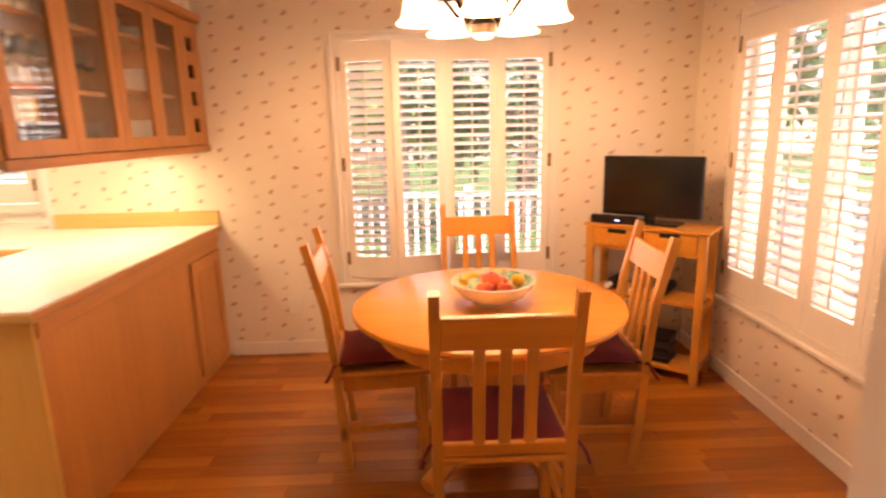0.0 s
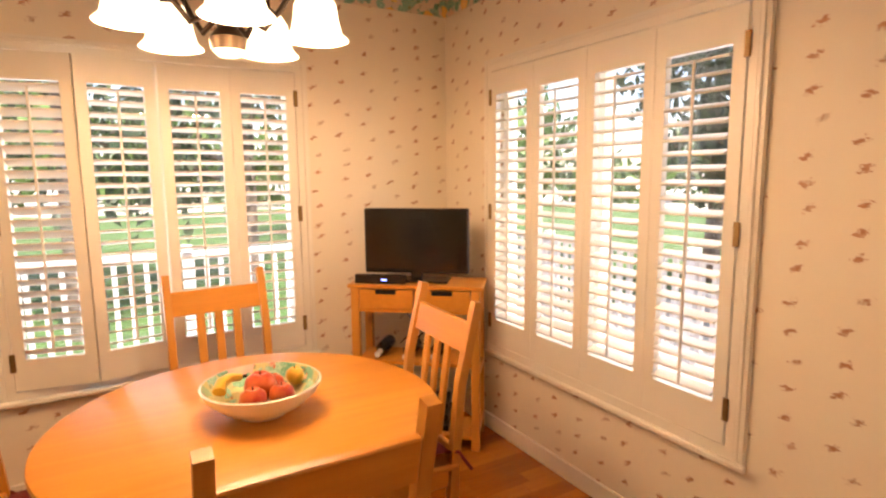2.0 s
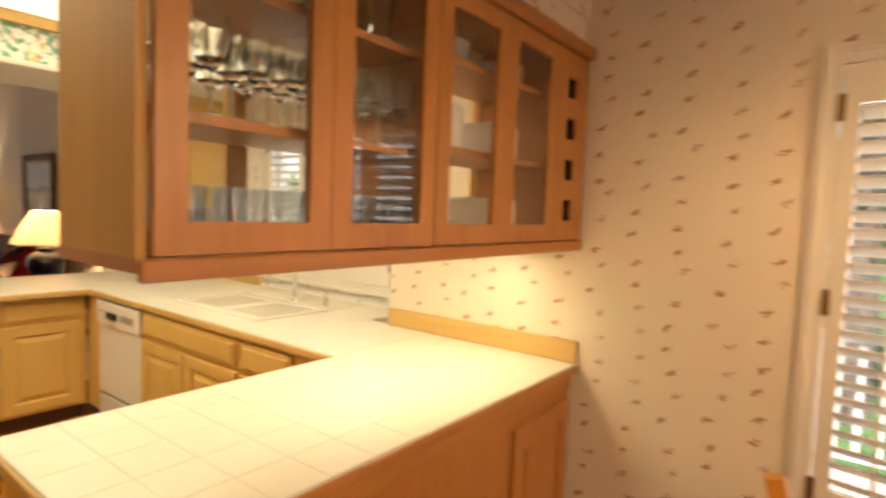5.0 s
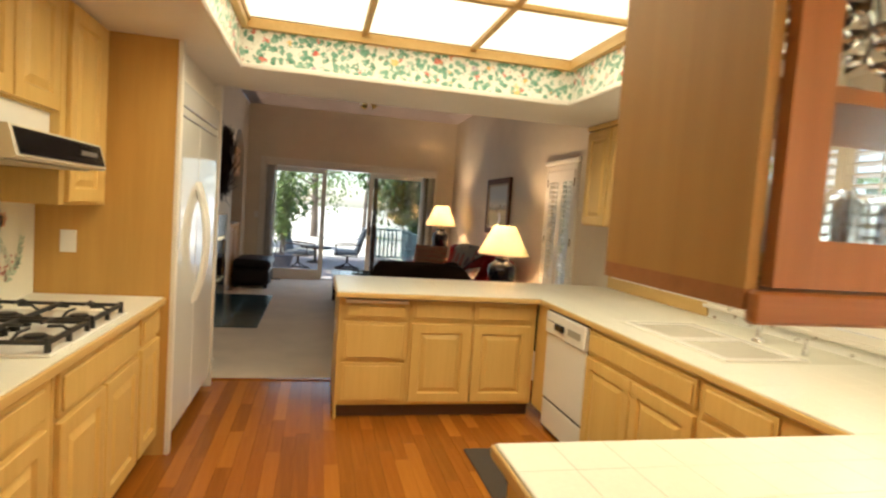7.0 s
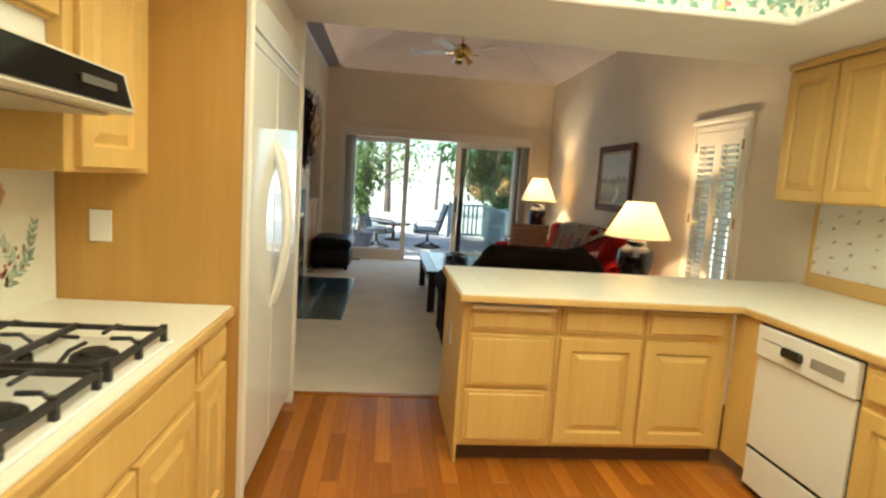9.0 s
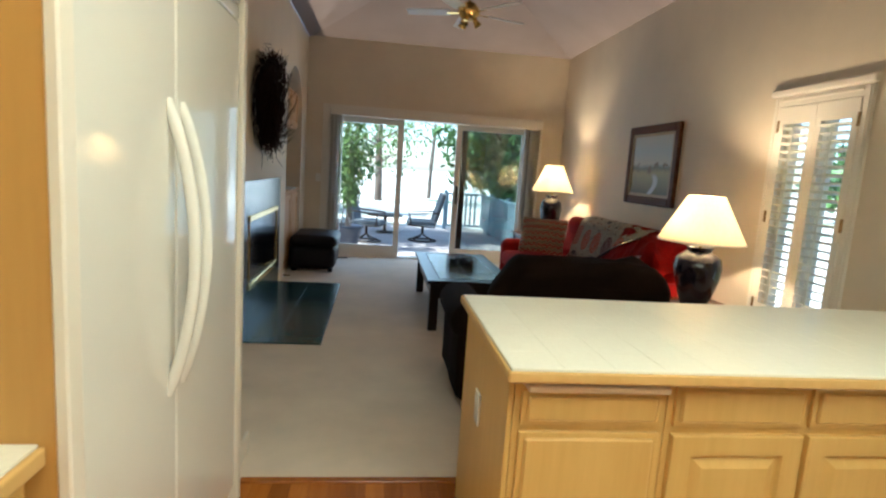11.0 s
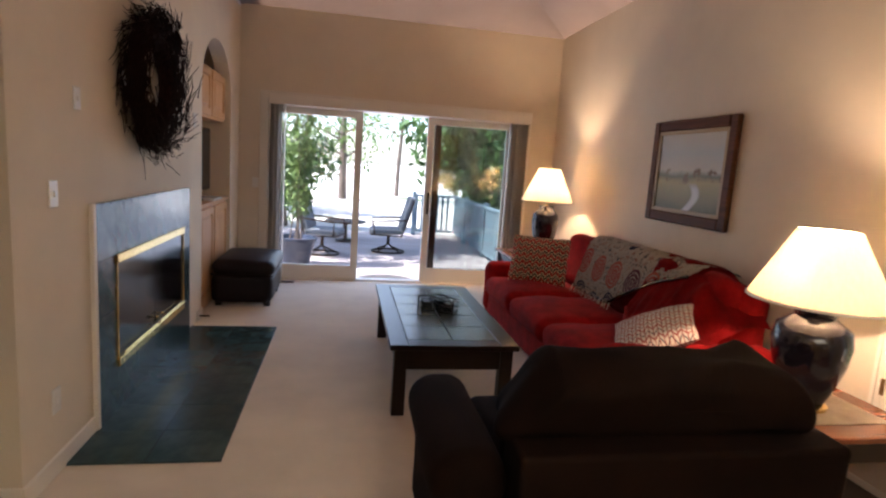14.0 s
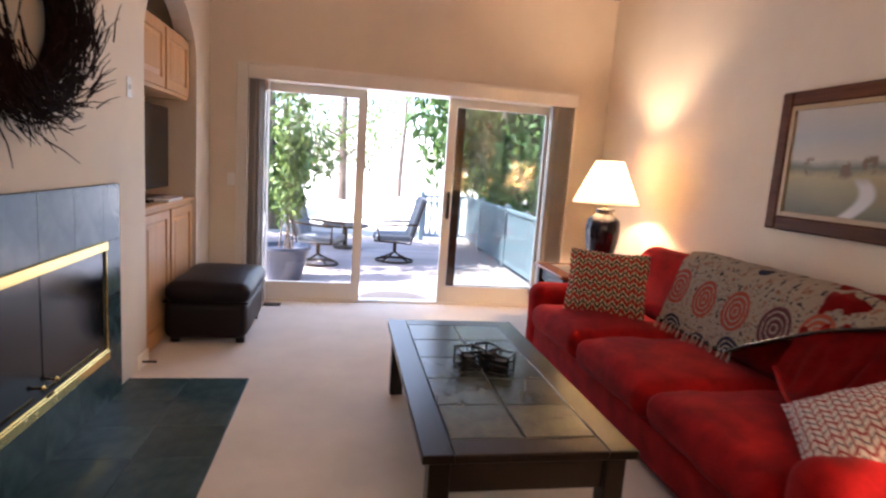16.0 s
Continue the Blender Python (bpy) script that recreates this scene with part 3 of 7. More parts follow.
for i in range(3):
    for j in range(3):
        XA, YA = -0.12 + i * 0.74, 1.20 + j * 0.89
        part("diffuser", boxes((XA + 0.02, XA + 0.72, YA + 0.02, YA + 0.87, 2.635, 2.645)), M_PANEL, light)
for i in range(4):
    XA = -0.12 + i * 0.74
    part("grid_bar", boxes((XA - 0.02, XA + 0.02, 1.16, 3.87, 2.605, 2.634), bev=0.004), M_PICKX, light)
for j in range(4):
    YA = 1.20 + j * 0.89
    part("grid_bar", boxes((-0.15, 2.11, YA - 0.02, YA + 0.02, 2.600, 2.630), bev=0.004), M_PICKX, light)
part("oak_rim", boxes((-0.154, -0.11, 1.156, 3.874, 2.56, 2.60), (2.07, 2.114, 1.156, 3.874, 2.56, 2.60), (-0.11, 2.07, 3.83, 3.874, 2.56, 2.60), (-0.11, 2.07, 1.156, 1.20, 2.56, 2.60)), M_PICKX, light)

# floors
structure("floor_base", boxes((-2.75, 3.15, -2.65, 4.80, -0.12, -0.012)), M_FLOOR, "dark base under the hardwood planks", "floor")
structure("floor_carpet", boxes((-1.62, 3.15, 4.80, 11.22, -0.12, 0.006)), M_CARPET, "beige cut pile living room carpet", "carpet")
structure("floor_threshold", boxes((-0.40, 0.60, 4.775, 4.815, -0.01, 0.010), bev=0.003), M_FLOOR, "oak strip between planks and carpet", "threshold")

# baseboards
structure("baseboard_dining", boxes((2.625, 2.64, -2.50, 0.60, 0, 0.09), (-0.50, 2.625, -2.50, -2.485, 0, 0.09), (-0.50, -0.485, -2.485, -1.172, 0, 0.09), bev=0.003), M_TRIM, "cream painted baseboard", "baseboard")
structure("baseboard_living", boxes((-0.44, -0.425, 4.82, 5.08, 0.006, 0.10), (2.985, 3.00, 4.80, 11.07, 0.006, 0.10), (-0.96, -0.945, 6.365, 7.047, 0.006, 0.10), (-1.419, -0.96, 6.365, 6.38, 0.006, 0.10), (-2.90, -2.421, 6.365, 6.38, 0.006, 0.10), (-0.96, -0.945, 9.153, 9.321, 0.006, 0.10), (-0.96, -0.945, 10.581, 11.07, 0.006, 0.10), bev=0.003), M_TRIM, "cream painted baseboard", "baseboard")

# ---- windows with plantation shutters ----
MW = pose(2.64, 0, 0, 0, 0, 90)
MS = pose(0, -2.50, 0)
MK = pose(3.00, 0, 0, 0, 0, 90)


def slat_mesh(width, depth=0.058):
    bm = bmesh.new()
    box(bm, -width / 2, width / 2, -depth / 2, depth / 2, -0.0045, 0.0045)
    bmesh.ops.bevel(bm, geom=[e for e in bm.edges if abs(e.verts[0].co.x - e.verts[1].co.x) > 0.01], offset=0.0035, segments=1, affect="EDGES")
    return mesh_of("slat", bm, M_SHUT)


def shutter_window(number, m, u0, u1, z0, z1, count, tilts, fold=0.0, sill=True, rail_lo=0.14, rail_hi=0.12, name="plantation_shutter"):
    """u0..u1 along the wall and z0..z1: the shutters' field. The wall's room face is the local y = 0, the room is at +y."""
    win = thing("window_%d" % number, (0, 0, 0), "window in a cream painted casing with clear panes", "window")
    win["kind"] = "structure"
    c = 0.065
    part("casing", moved(ring(bmesh.new(), u0 - c, u1 + c, 0.0, 0.022, z0 - c, z1 + c, c, c, c, c, 0.005), m), M_TRIM, win)
    rows = [(u0 - c + 0.014, u0 - c + 0.032, 0.022, 0.030, z0 - c + .01, z1 + c - .01), (u1 + c - 0.032, u1 + c - 0.014, 0.022, 0.030, z0 - c + .01, z1 + c - .01), (u0, u1, 0.022, 0.030, z1 + c - .032, z1 + c - .014)]
    part("casing_bead", moved(boxes(*rows, bev=0.003), m), M_TRIM, win)
    if sill:
        part("sill", moved(boxes((u0 - c - 0.02, u1 + c + 0.02, 0.023, 0.045, z0 - c, z0 - c + 0.028), bev=0.006), m), M_TRIM, win)
    rows = [(u0 + .002, u0 + 0.04, -0.13, -0.06, z0, z1), (u1 - 0.04, u1 - .002, -0.13, -0.06, z0, z1), (u0 + 0.04, u1 - 0.04, -0.13, -0.06, z0, z0 + 0.04), (u0 + 0.04, u1 - 0.04, -0.13, -0.06, z1 - 0.04, z1), ((u0 + u1) / 2 - 0.025, (u0 + u1) / 2 + 0.025, -0.13, -0.06, z0 + 0.04, z1 - 0.04)]
    part("window_frame", moved(boxes(*rows, bev=0.004), m), M_TRIM, win)
    for a, b in ((u0 + 0.04, (u0 + u1) / 2 - 0.025), ((u0 + u1) / 2 + 0.025, u1 - 0.04)):
        pane = part("pane", moved(boxes((a, b, -0.098, -0.094, z0 + 0.04, z1 - 0.04)), m), M_PANE, win)
        pane.visible_shadow = False
    shut = thing(name, (0, 0, 0), "cream painted plantation shutters with tilted louvres, folded slightly open" if fold else "cream painted plantation shutters with open louvres", "shutters")
    shut.matrix_basis = m
    w = (u1 - u0 - 0.008) / count
    st = 0.048
    hinge = mesh_of("hinge", boxes((-0.011, 0.011, -0.003, 0.004, -0.042, 0.042), bev=0.002), M_HINGE)
    slat = slat_mesh(w - 2 * st - 0.008)
    for i in range(count):
        ua = u0 + 0.004 + i * w
        bm = bmesh.new()
        lo, hi = z0 + 0.006, z1 - 0.006
        ring(bm, 0.0015, w - 0.0015, -0.014, 0.014, lo, hi, st, st, rail_lo, rail_hi, 0.003)
        at = pose(ua, 0.012, 0)
        if fold and i in (count - 1, count - 2):
            swing = math.degrees(math.asin(fold / w))
            at = pose(u1 - 0.004, 0.012, 0, 0, 0, -swing) @ pose(-w, 0, 0) if i == count - 1 else pose(u1 - 0.004 - 2 * w * math.cos(radians(swing)), 0.012, 0, 0, 0, swing)
        pan = part("panel", moved(bm, at), M_SHUT, shut, local=True)
        low, high = lo + rail_lo + 0.03, hi - rail_hi - 0.03
        steps = round((high - low) / 0.0525)
        for k in range(steps + 1):
            z = low + (high - low) * k / steps
            piece("slat", slat, at @ pose(w / 2, 0, z, tilts[i] + random.uniform(-3, 3)), pan)
        part("tilt_rod", moved(boxes((w / 2 - 0.005, w / 2 + 0.005, 0.026, 0.036, low, high), bev=0.002), at), M_SHUT, pan)
        for h in (lo + 0.13, (lo + hi) / 2, hi - 0.13):
            if i == 0:
                piece("hinge", hinge, pose(u0 + 0.002, 0.028, h), shut, "small dark brass hinge")
            if i == count - 1:
                piece("hinge", hinge, pose(u1 - 0.002, 0.028, h), shut, "small dark brass hinge")
    return shut


shutter_window(1, MW, -1.555, -0.232, 0.53, 2.03, 4, (14, 14, 14, 34), fold=0.055)
shutter_window(2, MS, 0.685, 2.120, 0.53, 2.03, 4, (-16, -16, -16, -16))
shutter_window(3, MK, 1.98, 3.25, 1.04, 2.08, 3, (14, 14, 14))
shutter_window(4, MK, 5.49, 6.18, 0.48, 2.04, 2, (16, 16))
structure("trim_window_valance", boxes((2.955, 3.00, 5.40, 6.28, 2.110, 2.165), bev=0.016, seg=3), M_TRIM, "cream moulded valance above the living room shutters", "trim")

# ---- sliding glass door ----
slider = thing("sliding_door", (0.98, 11.1, 0), "white framed three panel sliding glass door, middle panel open", "sliding door")
part("frame", boxes((-0.62, -0.55, 11.09, 11.21, 0, 2.2), (2.51, 2.58, 11.09, 11.21, 0, 2.2), (-0.55, 2.51, 11.09, 11.21, 2.14, 2.2), (-0.55, 2.51, 11.09, 11.21, 0.0, 0.03), bev=0.004), M_TRIM, slider)


def glass_panel(x0, x1, y, name="sliding_panel", rim=None, glazing=None):
    s = 0.085
    p = part(name, ring(bmesh.new(), x0, x1, y - .02, y + .02, 0.03, 2.14, s, s, 0.17, 0.08, 0.004), rim or M_TRIM, slider)
    g = part("pane", boxes((x0 + s, x1 - s, y - .003, y + .003, 0.20, 2.06)), glazing or M_PANE, p)
    g.visible_shadow = False
    return p


glass_panel(-0.55, 0.50, 11.13)
right = glass_panel(1.32, 2.44, 11.13)
glass_panel(1.42, 2.50, 11.18, "fixed_panel", M_BRONZE, M_TINT)
part("pull_handle", boxes((1.355, 1.385, 11.075, 11.11, 0.92, 1.20), bev=0.008), M_BRONZE, right, "dark bronze pull handle")
structure("trim_door_casing", boxes((-0.72, -0.62, 11.045, 11.07, 0.006, 2.30), (2.58, 2.66, 11.045, 11.07, 0.006, 2.30), (-0.62, 2.58, 11.045, 11.07, 2.20, 2.30), bev=0.005), M_TRIM, "cream casing of the sliding door", "trim")
blind = thing("vertical_blind", (0.98, 11.0, 2.2), "taupe vertical blind drawn open, under a cream valance", "blind")
part("valance", boxes((-0.60, 2.62, 10.93, 11.04, 2.14, 2.27), bev=0.008), M_TRIM, blind)
vane = mesh_of("vane", boxes((-0.0015, 0.0015, -0.045, 0.045, 0.03, 2.14)), M_BLIND)
for i in range(11):
    piece("vane", vane, pose(-0.58 + i * 0.016 - 0.98, -0.02, -2.2, 0, 0, random.uniform(-12, 12)), blind)
    piece("vane", vane, pose(2.58 - i * 0.022 - 0.98, -0.02, -2.2, 0, 0, random.uniform(-14, 14)), blind)
structure("floor_register", boxes((-0.42, -0.26, 10.86, 10.98, 0.007, 0.012), bev=0.002), M_BRONZE, "dark metal floor vent in the carpet", "vent")

# ---- kitchen ----


def slab(w, h, t=0.024):
    """A drawer front: a slab with a routed edge."""
    bm = boxes((0, w, -t * 0.6, 0, 0, h), bev=0.002)
    box(bm, 0.016, w - 0.016, -t, -t * 0.6, 0.016, h - 0.016, bev=0.007)
    return bm


def raised_door(w, h, t=0.022, f=0.060):
    """A framed door with a raised and fielded panel, of one piece."""
    bm = boxes((0, w, -t, 0, 0, h))
    face = min(bm.faces, key=lambda q: q.calc_center_median().y)
    bmesh.ops.bevel(bm, geom=list(face.edges), offset=0.003, segments=1, affect="EDGES")
    bm.faces.ensure_lookup_table()
    face = max((q for q in bm.faces if abs(q.normal.y) > 0.9 and q.calc_center_median().y < -t * 0.9), key=lambda q: q.calc_area())
    for thick, deep in ((f, 0.0), (0.008, -0.014), (0.006, 0.0), (0.030, 0.013)):
        bmesh.ops.inset_region(bm, faces=[face], thickness=thick, depth=deep, use_even_offset=True)
    return bm


def cabinet(where, turn, w, depth, fronts, label, z0=0.10, z1=0.868, toe=True, mat=None, category="cabinet", name="cabinet"):
    """A cabinet unit that faces its local -y. fronts: rows of kind, x0, x1, z0, z1."""
    mat = mat or M_PICK
    cab = thing(name, where, label, category, turn=turn)
    part("body", boxes((0, w, 0, depth, z0, z1), bev=0.002), mat, cab, local=True)
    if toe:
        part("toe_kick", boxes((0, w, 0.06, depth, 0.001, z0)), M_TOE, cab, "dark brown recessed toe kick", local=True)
    for kind, a, b, lo, hi in fronts:
        bm = slab(b - a, hi - lo) if kind == "drawer" else raised_door(b - a, hi - lo)
        part("drawer_front" if kind == "drawer" else "door", moved(bm, pose(a, -0.001, lo)), mat, cab, local=True)
    return cab


def counter(name, rows, label, edges):
    top = thing(name, (rows[0][0], rows[0][1], 0.868), label, "countertop")
    bm = bmesh.new()
    base = bm.faces.new([bm.verts.new((x, y, 0.8685)) for x, y in rows])
    up = bmesh.ops.extrude_face_region(bm, geom=[base])["geom"]
    for v in up:
        if isinstance(v, bmesh.types.BMVert):
            v.co.z = 0.910
    part("top", bm, M_GROUT, top)
    for e in edges:
        part("oak_nosing", boxes((*e, 0.872, 0.906), bev=0.006, seg=2), M_PICKX, top, "light oak edge strip")
    return top


# far peninsula, towards the living room
cabinet((0.575, 3.91, 0), 0, 0.475, 0.77, [("drawer", 0.02, 0.455, 0.715, 0.825), ("drawer", 0.02, 0.455, 0.425, 0.695), ("drawer", 0.02, 0.455, 0.125, 0.405)], "pickled oak base cabinet with three drawers")
cabinet((1.052, 3.91, 0), 0, 0.955, 0.77, [("drawer", 0.02, 0.455, 0.715, 0.850), ("drawer", 0.475, 0.91, 0.715, 0.850), ("door", 0.02, 0.455, 0.125, 0.690), ("door", 0.475, 0.91, 0.125, 0.690)], "pickled oak base cabinet with two raised panel doors")
solid("cutting_board", boxes((0.60, 1.03, 3.852, 3.92, 0.832, 0.854), bev=0.005), wood("maple_board", (0.72, 0.58, 0.40), (0.64, 0.48, 0.30), "x"), "pull-out maple cutting board above the drawers", "cutting board")
structure("trim_peninsula_end", boxes((0.558, 0.574, 3.91, 4.68, 0.001, 0.868), bev=0.003), M_PICK, "pickled oak end panel of the far peninsula", "panel")
counter("countertop", [(0.54, 3.83), (2.00, 3.83), (2.00, 1.38), (0.86, 1.38), (0.86, 0.60), (2.64, 0.60), (2.64, 1.812), (3.0, 1.812), (3.0, 4.73), (0.54, 4.73)], "cream tiled countertop with a light oak edge", [
    (0.53, 2.00, 3.820, 3.830), (0.530, 0.540, 3.830, 4.740), (0.540, 3.0, 4.73, 4.740), (1.990, 2.000, 1.39, 3.820),
    (0.86, 1.99, 1.380, 1.390), (0.850, 0.860, 0.59, 1.390)])
part("oak_nosing", boxes((0.86, 2.64, 0.590, 0.600, 0.872, 0.906), bev=0.006, seg=2), M_OAKX, bpy.data.objects["countertop"], "honey oak edge strip")
# laid tile by tile, apart from the sink
field = bpy.data.objects["countertop"]
at0 = field.matrix_basis.translation
tile_me = {}
for xa, xb, ya, yb in ((0.542, 2.98, 3.832, 4.728), (2.002, 2.98, 1.385, 3.828), (0.862, 2.62, 0.602, 1.378)):
    nx, ny = round((xb - xa) / 0.152), round((yb - ya) / 0.152)
    dx, dy = (xb - xa) / nx, (yb - ya) / ny
    me = mesh_of("tile", boxes((-dx / 2 + 0.0009, dx / 2 - 0.0009, -dy / 2 + 0.0009, dy / 2 - 0.0009, 0.0, 0.0018), bev=0.0006), M_COUNTER)
    for i in range(nx):
        for j in range(ny):
            x, y = xa + dx * (i + 0.5), ya + dy * (j + 0.5)
            if 2.10 < x < 2.90 and 2.12 < y < 3.08 or x > 2.64 and y < 1.82:
                continue
            piece("tile", me, pose(x - at0.x, y - at0.y, 0.9101 - at0.z), field)
# oak upstands along the walls
structure("trim_upstand_sink", boxes((2.982, 3.0, 3.32, 4.66, 0.911, 1.005), bev=0.004), M_PICKX, "light oak upstand behind the counter", "trim")
structure("trim_upstand_dining", boxes((2.622, 2.64, 0.60, 1.66, 0.911, 1.005), bev=0.004), M_PICKX, "light oak upstand behind the counter", "trim")
structure("trim_paper_edge", boxes((2.990, 3.0, 4.63, 4.66, 1.005, 2.32)), M_PICK, "narrow oak strip beside the wallpaper", "trim")
solid("wall_outlet", boxes((2.992, 2.999, 3.52, 3.60, 1.10, 1.22), bev=0.003), M_WHITE, "white plastic outlet plate on the papered wall", "outlet")

# sink run: dishwasher, sink base, drawer unit
dish = thing("dishwasher", (2.02, 3.70, 0), "white built-in dishwasher with a black latch", "dishwasher", turn=-90)
part("body", boxes((0, 0.60, 0.02, 0.60, 0.10, 0.868)), M_WHITE, dish, local=True)
part("door", boxes((0.006, 0.594, -0.012, 0.02, 0.245, 0.70), bev=0.004), M_WHITE, dish, local=True)
panel = part("control_panel", boxes((0.006, 0.594, -0.028, 0.02, 0.705, 0.855), bev=0.006), M_WHITE, dish, local=True)
part("latch", boxes((0.20, 0.32, -0.055, -0.028, 0.755, 0.80), bev=0.008), M_BLACK, panel, "black plastic door latch")
part("display", boxes((0.36, 0.54, -0.031, -0.028, 0.755, 0.80), bev=0.001), paint("grey_display", (0.32, 0.30, 0.25), 0.3), panel, "grey button strip")
part("print_bars", boxes(*[(0.05 + i * 0.022, 0.064 + i * 0.022, -0.0295, -0.028, 0.79, 0.797) for i in range(6)]), M_IRON, panel)
part("lower_panel", boxes((0.006, 0.594, -0.008, 0.02, 0.04, 0.225), bev=0.004), M_WHITE, dish, local=True)
part("dark_gap", boxes((0.0, 0.60, 0.0, 0.019, 0.03, 0.868)), M_BLACK, dish, local=True)
cabinet((2.02, 3.91, 0), -90, 0.205, 0.60, [], "pickled oak corner filler beside the dishwasher", toe=False)
cabinet((2.02, 3.098, 0), -90, 1.018, 0.60, [("drawer", 0.02, 0.995, 0.715, 0.850), ("door", 0.02, 0.50, 0.125, 0.690), ("door", 0.515, 0.995, 0.125, 0.690)], "pickled oak sink cabinet with two raised panel doors")
cabinet((2.02, 2.078, 0), -90, 0.69, 0.60, [("drawer", 0.02, 0.41, 0.715, 0.850), ("door", 0.02, 0.41, 0.125, 0.690)], "pickled oak base cabinet with a drawer and a door")
sink = thing("double_sink", (2.42, 2.6, 0.91), "cream enamel double sink set in the counter", "sink")
for a, b in ((2.20, 2.58), (2.62, 3.00)):
    bm = boxes((2.22, 2.62, a, b, 0.9105, 0.917))
    part("rim", boxes((2.20, 2.245, a - 0.02, b + 0.02, 0.9105, 0.919), (2.60, 2.66, a - 0.02, b + 0.02, 0.9105, 0.919), (2.245, 2.60, a - 0.02, a + 0.02, 0.9105, 0.919), (2.245, 2.60, b - 0.02, b + 0.02, 0.9105, 0.919), bev=0.003), M_WHITE, sink)
    bm.free()
    part("basin", boxes((2.245, 2.60, a + 0.02, b - 0.02, 0.9103, 0.9125)), paint("basin_enamel", (0.66, 0.62, 0.52), 0.25), sink)
tap = thing("faucet", (2.75, 2.60, 0.91), "chrome kitchen faucet with a tall spout", "faucet")
part("body", lathe(bmesh.new(), [(0.035, 0.911), (0.032, 0.925), (0.016, 0.93), (0.016, 1.06)], (2.75, 2.60, 0), 16), M_CHROME, tap, smooth=True)
part("spout", tube(bmesh.new(), [(2.75, 2.60, 1.05), (2.74, 2.60, 1.10), (2.69, 2.60, 1.13), (2.60, 2.60, 1.12), (2.54, 2.60, 1.07)], 0.011), M_CHROME, tap, smooth=True)
part("lever", tube(bmesh.new(), [(2.75, 2.60, 1.065), (2.78, 2.64, 1.10)], 0.008), M_CHROME, tap, smooth=True)
bot = thing("soap_dispenser", (2.75, 2.30, 0.91), "small chrome soap pump beside the sink", "soap dispenser")
part("pump", lathe(bmesh.new(), [(0.018, 0.911), (0.016, 0.95), (0.008, 0.955), (0.008, 0.985), (0.014, 0.99), (0.0, 1.0)], (2.75, 2.30, 0), 12), M_CHROME, bot, smooth=True)

# upper cabinet beside the sink window
up = cabinet((2.67, 4.62, 1.46), -90, 0.82, 0.325, [("door", 0.015, 0.40, 0.01, 0.80), ("door", 0.42, 0.805, 0.01, 0.80)], "pickled oak wall cabinet with two raised panel doors", 0.0, 0.815, toe=False, name="wall_cabinet")
part("crown", boxes((-0.0, 0.835, -0.03, 0.328, 0.816, 0.858), bev=0.006), M_PICK, up, local=True)

# stove wall
cabinet((-0.46, 1.665, 0), 90, 0.475, 0.60, [("drawer", 0.02, 0.40, 0.715, 0.850), ("door", 0.02, 0.40, 0.125, 0.690)], "pickled oak base cabinet beside the oven")
cabinet((-0.46, 2.145, 0), 90, 0.90, 0.60, [("drawer", 0.02, 0.88, 0.690, 0.850), ("door", 0.02, 0.44, 0.125, 0.670), ("door", 0.46, 0.88, 0.125, 0.670)], "pickled oak cooktop cabinet with two doors")
cabinet((-0.46, 3.05, 0), 90, 0.345, 0.60, [("drawer", 0.02, 0.33, 0.715, 0.850), ("door", 0.02, 0.33, 0.125, 0.690)], "narrow pickled oak base cabinet with a drawer")
top = thing("stove_countertop", (-0.75, 2.55, 0.868), "cream laminate counter with an oak edge beside the cooktop", "countertop")
part("top", boxes((-1.08, -0.43, 1.665, 3.395, 0.8685, 0.910)), M_COUNTER, top)
part("oak_nosing", boxes((-0.43, -0.415, 1.665, 3.395, 0.870, 0.907), bev=0.006, seg=2), M_PICKX, top)
M_SPLASH = paint("backsplash_glaze", (0.80, 0.78, 0.66), 0.25, 0.03, 5)
structure("trim_backsplash", boxes((-1.08, -1.07, 1.665, 3.395, 0.911, 1.42)), M_SPLASH, "cream backsplash hand-painted with leaves and red berries", "backsplash")

# Tan panel whose brown carries the shadow under the wall cabinets.
structure("trim_stove_panel", boxes((-1.08, -1.074, 1.665, 3.395, 1.421, 1.80)), M_BROWN, "tan wall panel above the backsplash, its brown standing for shadow", "panel")
PR = random.Random(14)


def painted_leaf(bm, y, z, length, width, turn):
    """A flat leaf of paint on the backsplash, a hair proud of it."""
    c, w = math.cos(turn), math.sin(turn)
    rim = [(0, 0), (0.3, 0.42), (0.65, 0.40), (1, 0), (0.65, -0.40), (0.3, -0.42)]
    bm.faces.new([bm.verts.new((-1.0685, y + (u * length) * c - (v * width) * w, z + (u * length) * w + (v * width) * c)) for u, v in rim])


def painted_spray(bm, y, z, turn, reach, leaves, size):
    """Leaves set in pairs along a stem."""
    for k in range(leaves):
        f = (k + 0.5) / leaves
        py, pz = y + math.cos(turn) * reach * f, z + math.sin(turn) * reach * f
        for sgn in (-1, 1):
            painted_leaf(bm, py, pz, size * (1.15 - 0.5 * f), size * 0.30, turn + sgn * PR.uniform(0.5, 0.9))
    painted_leaf(bm, y, z, reach * 1.08, 0.006, turn)


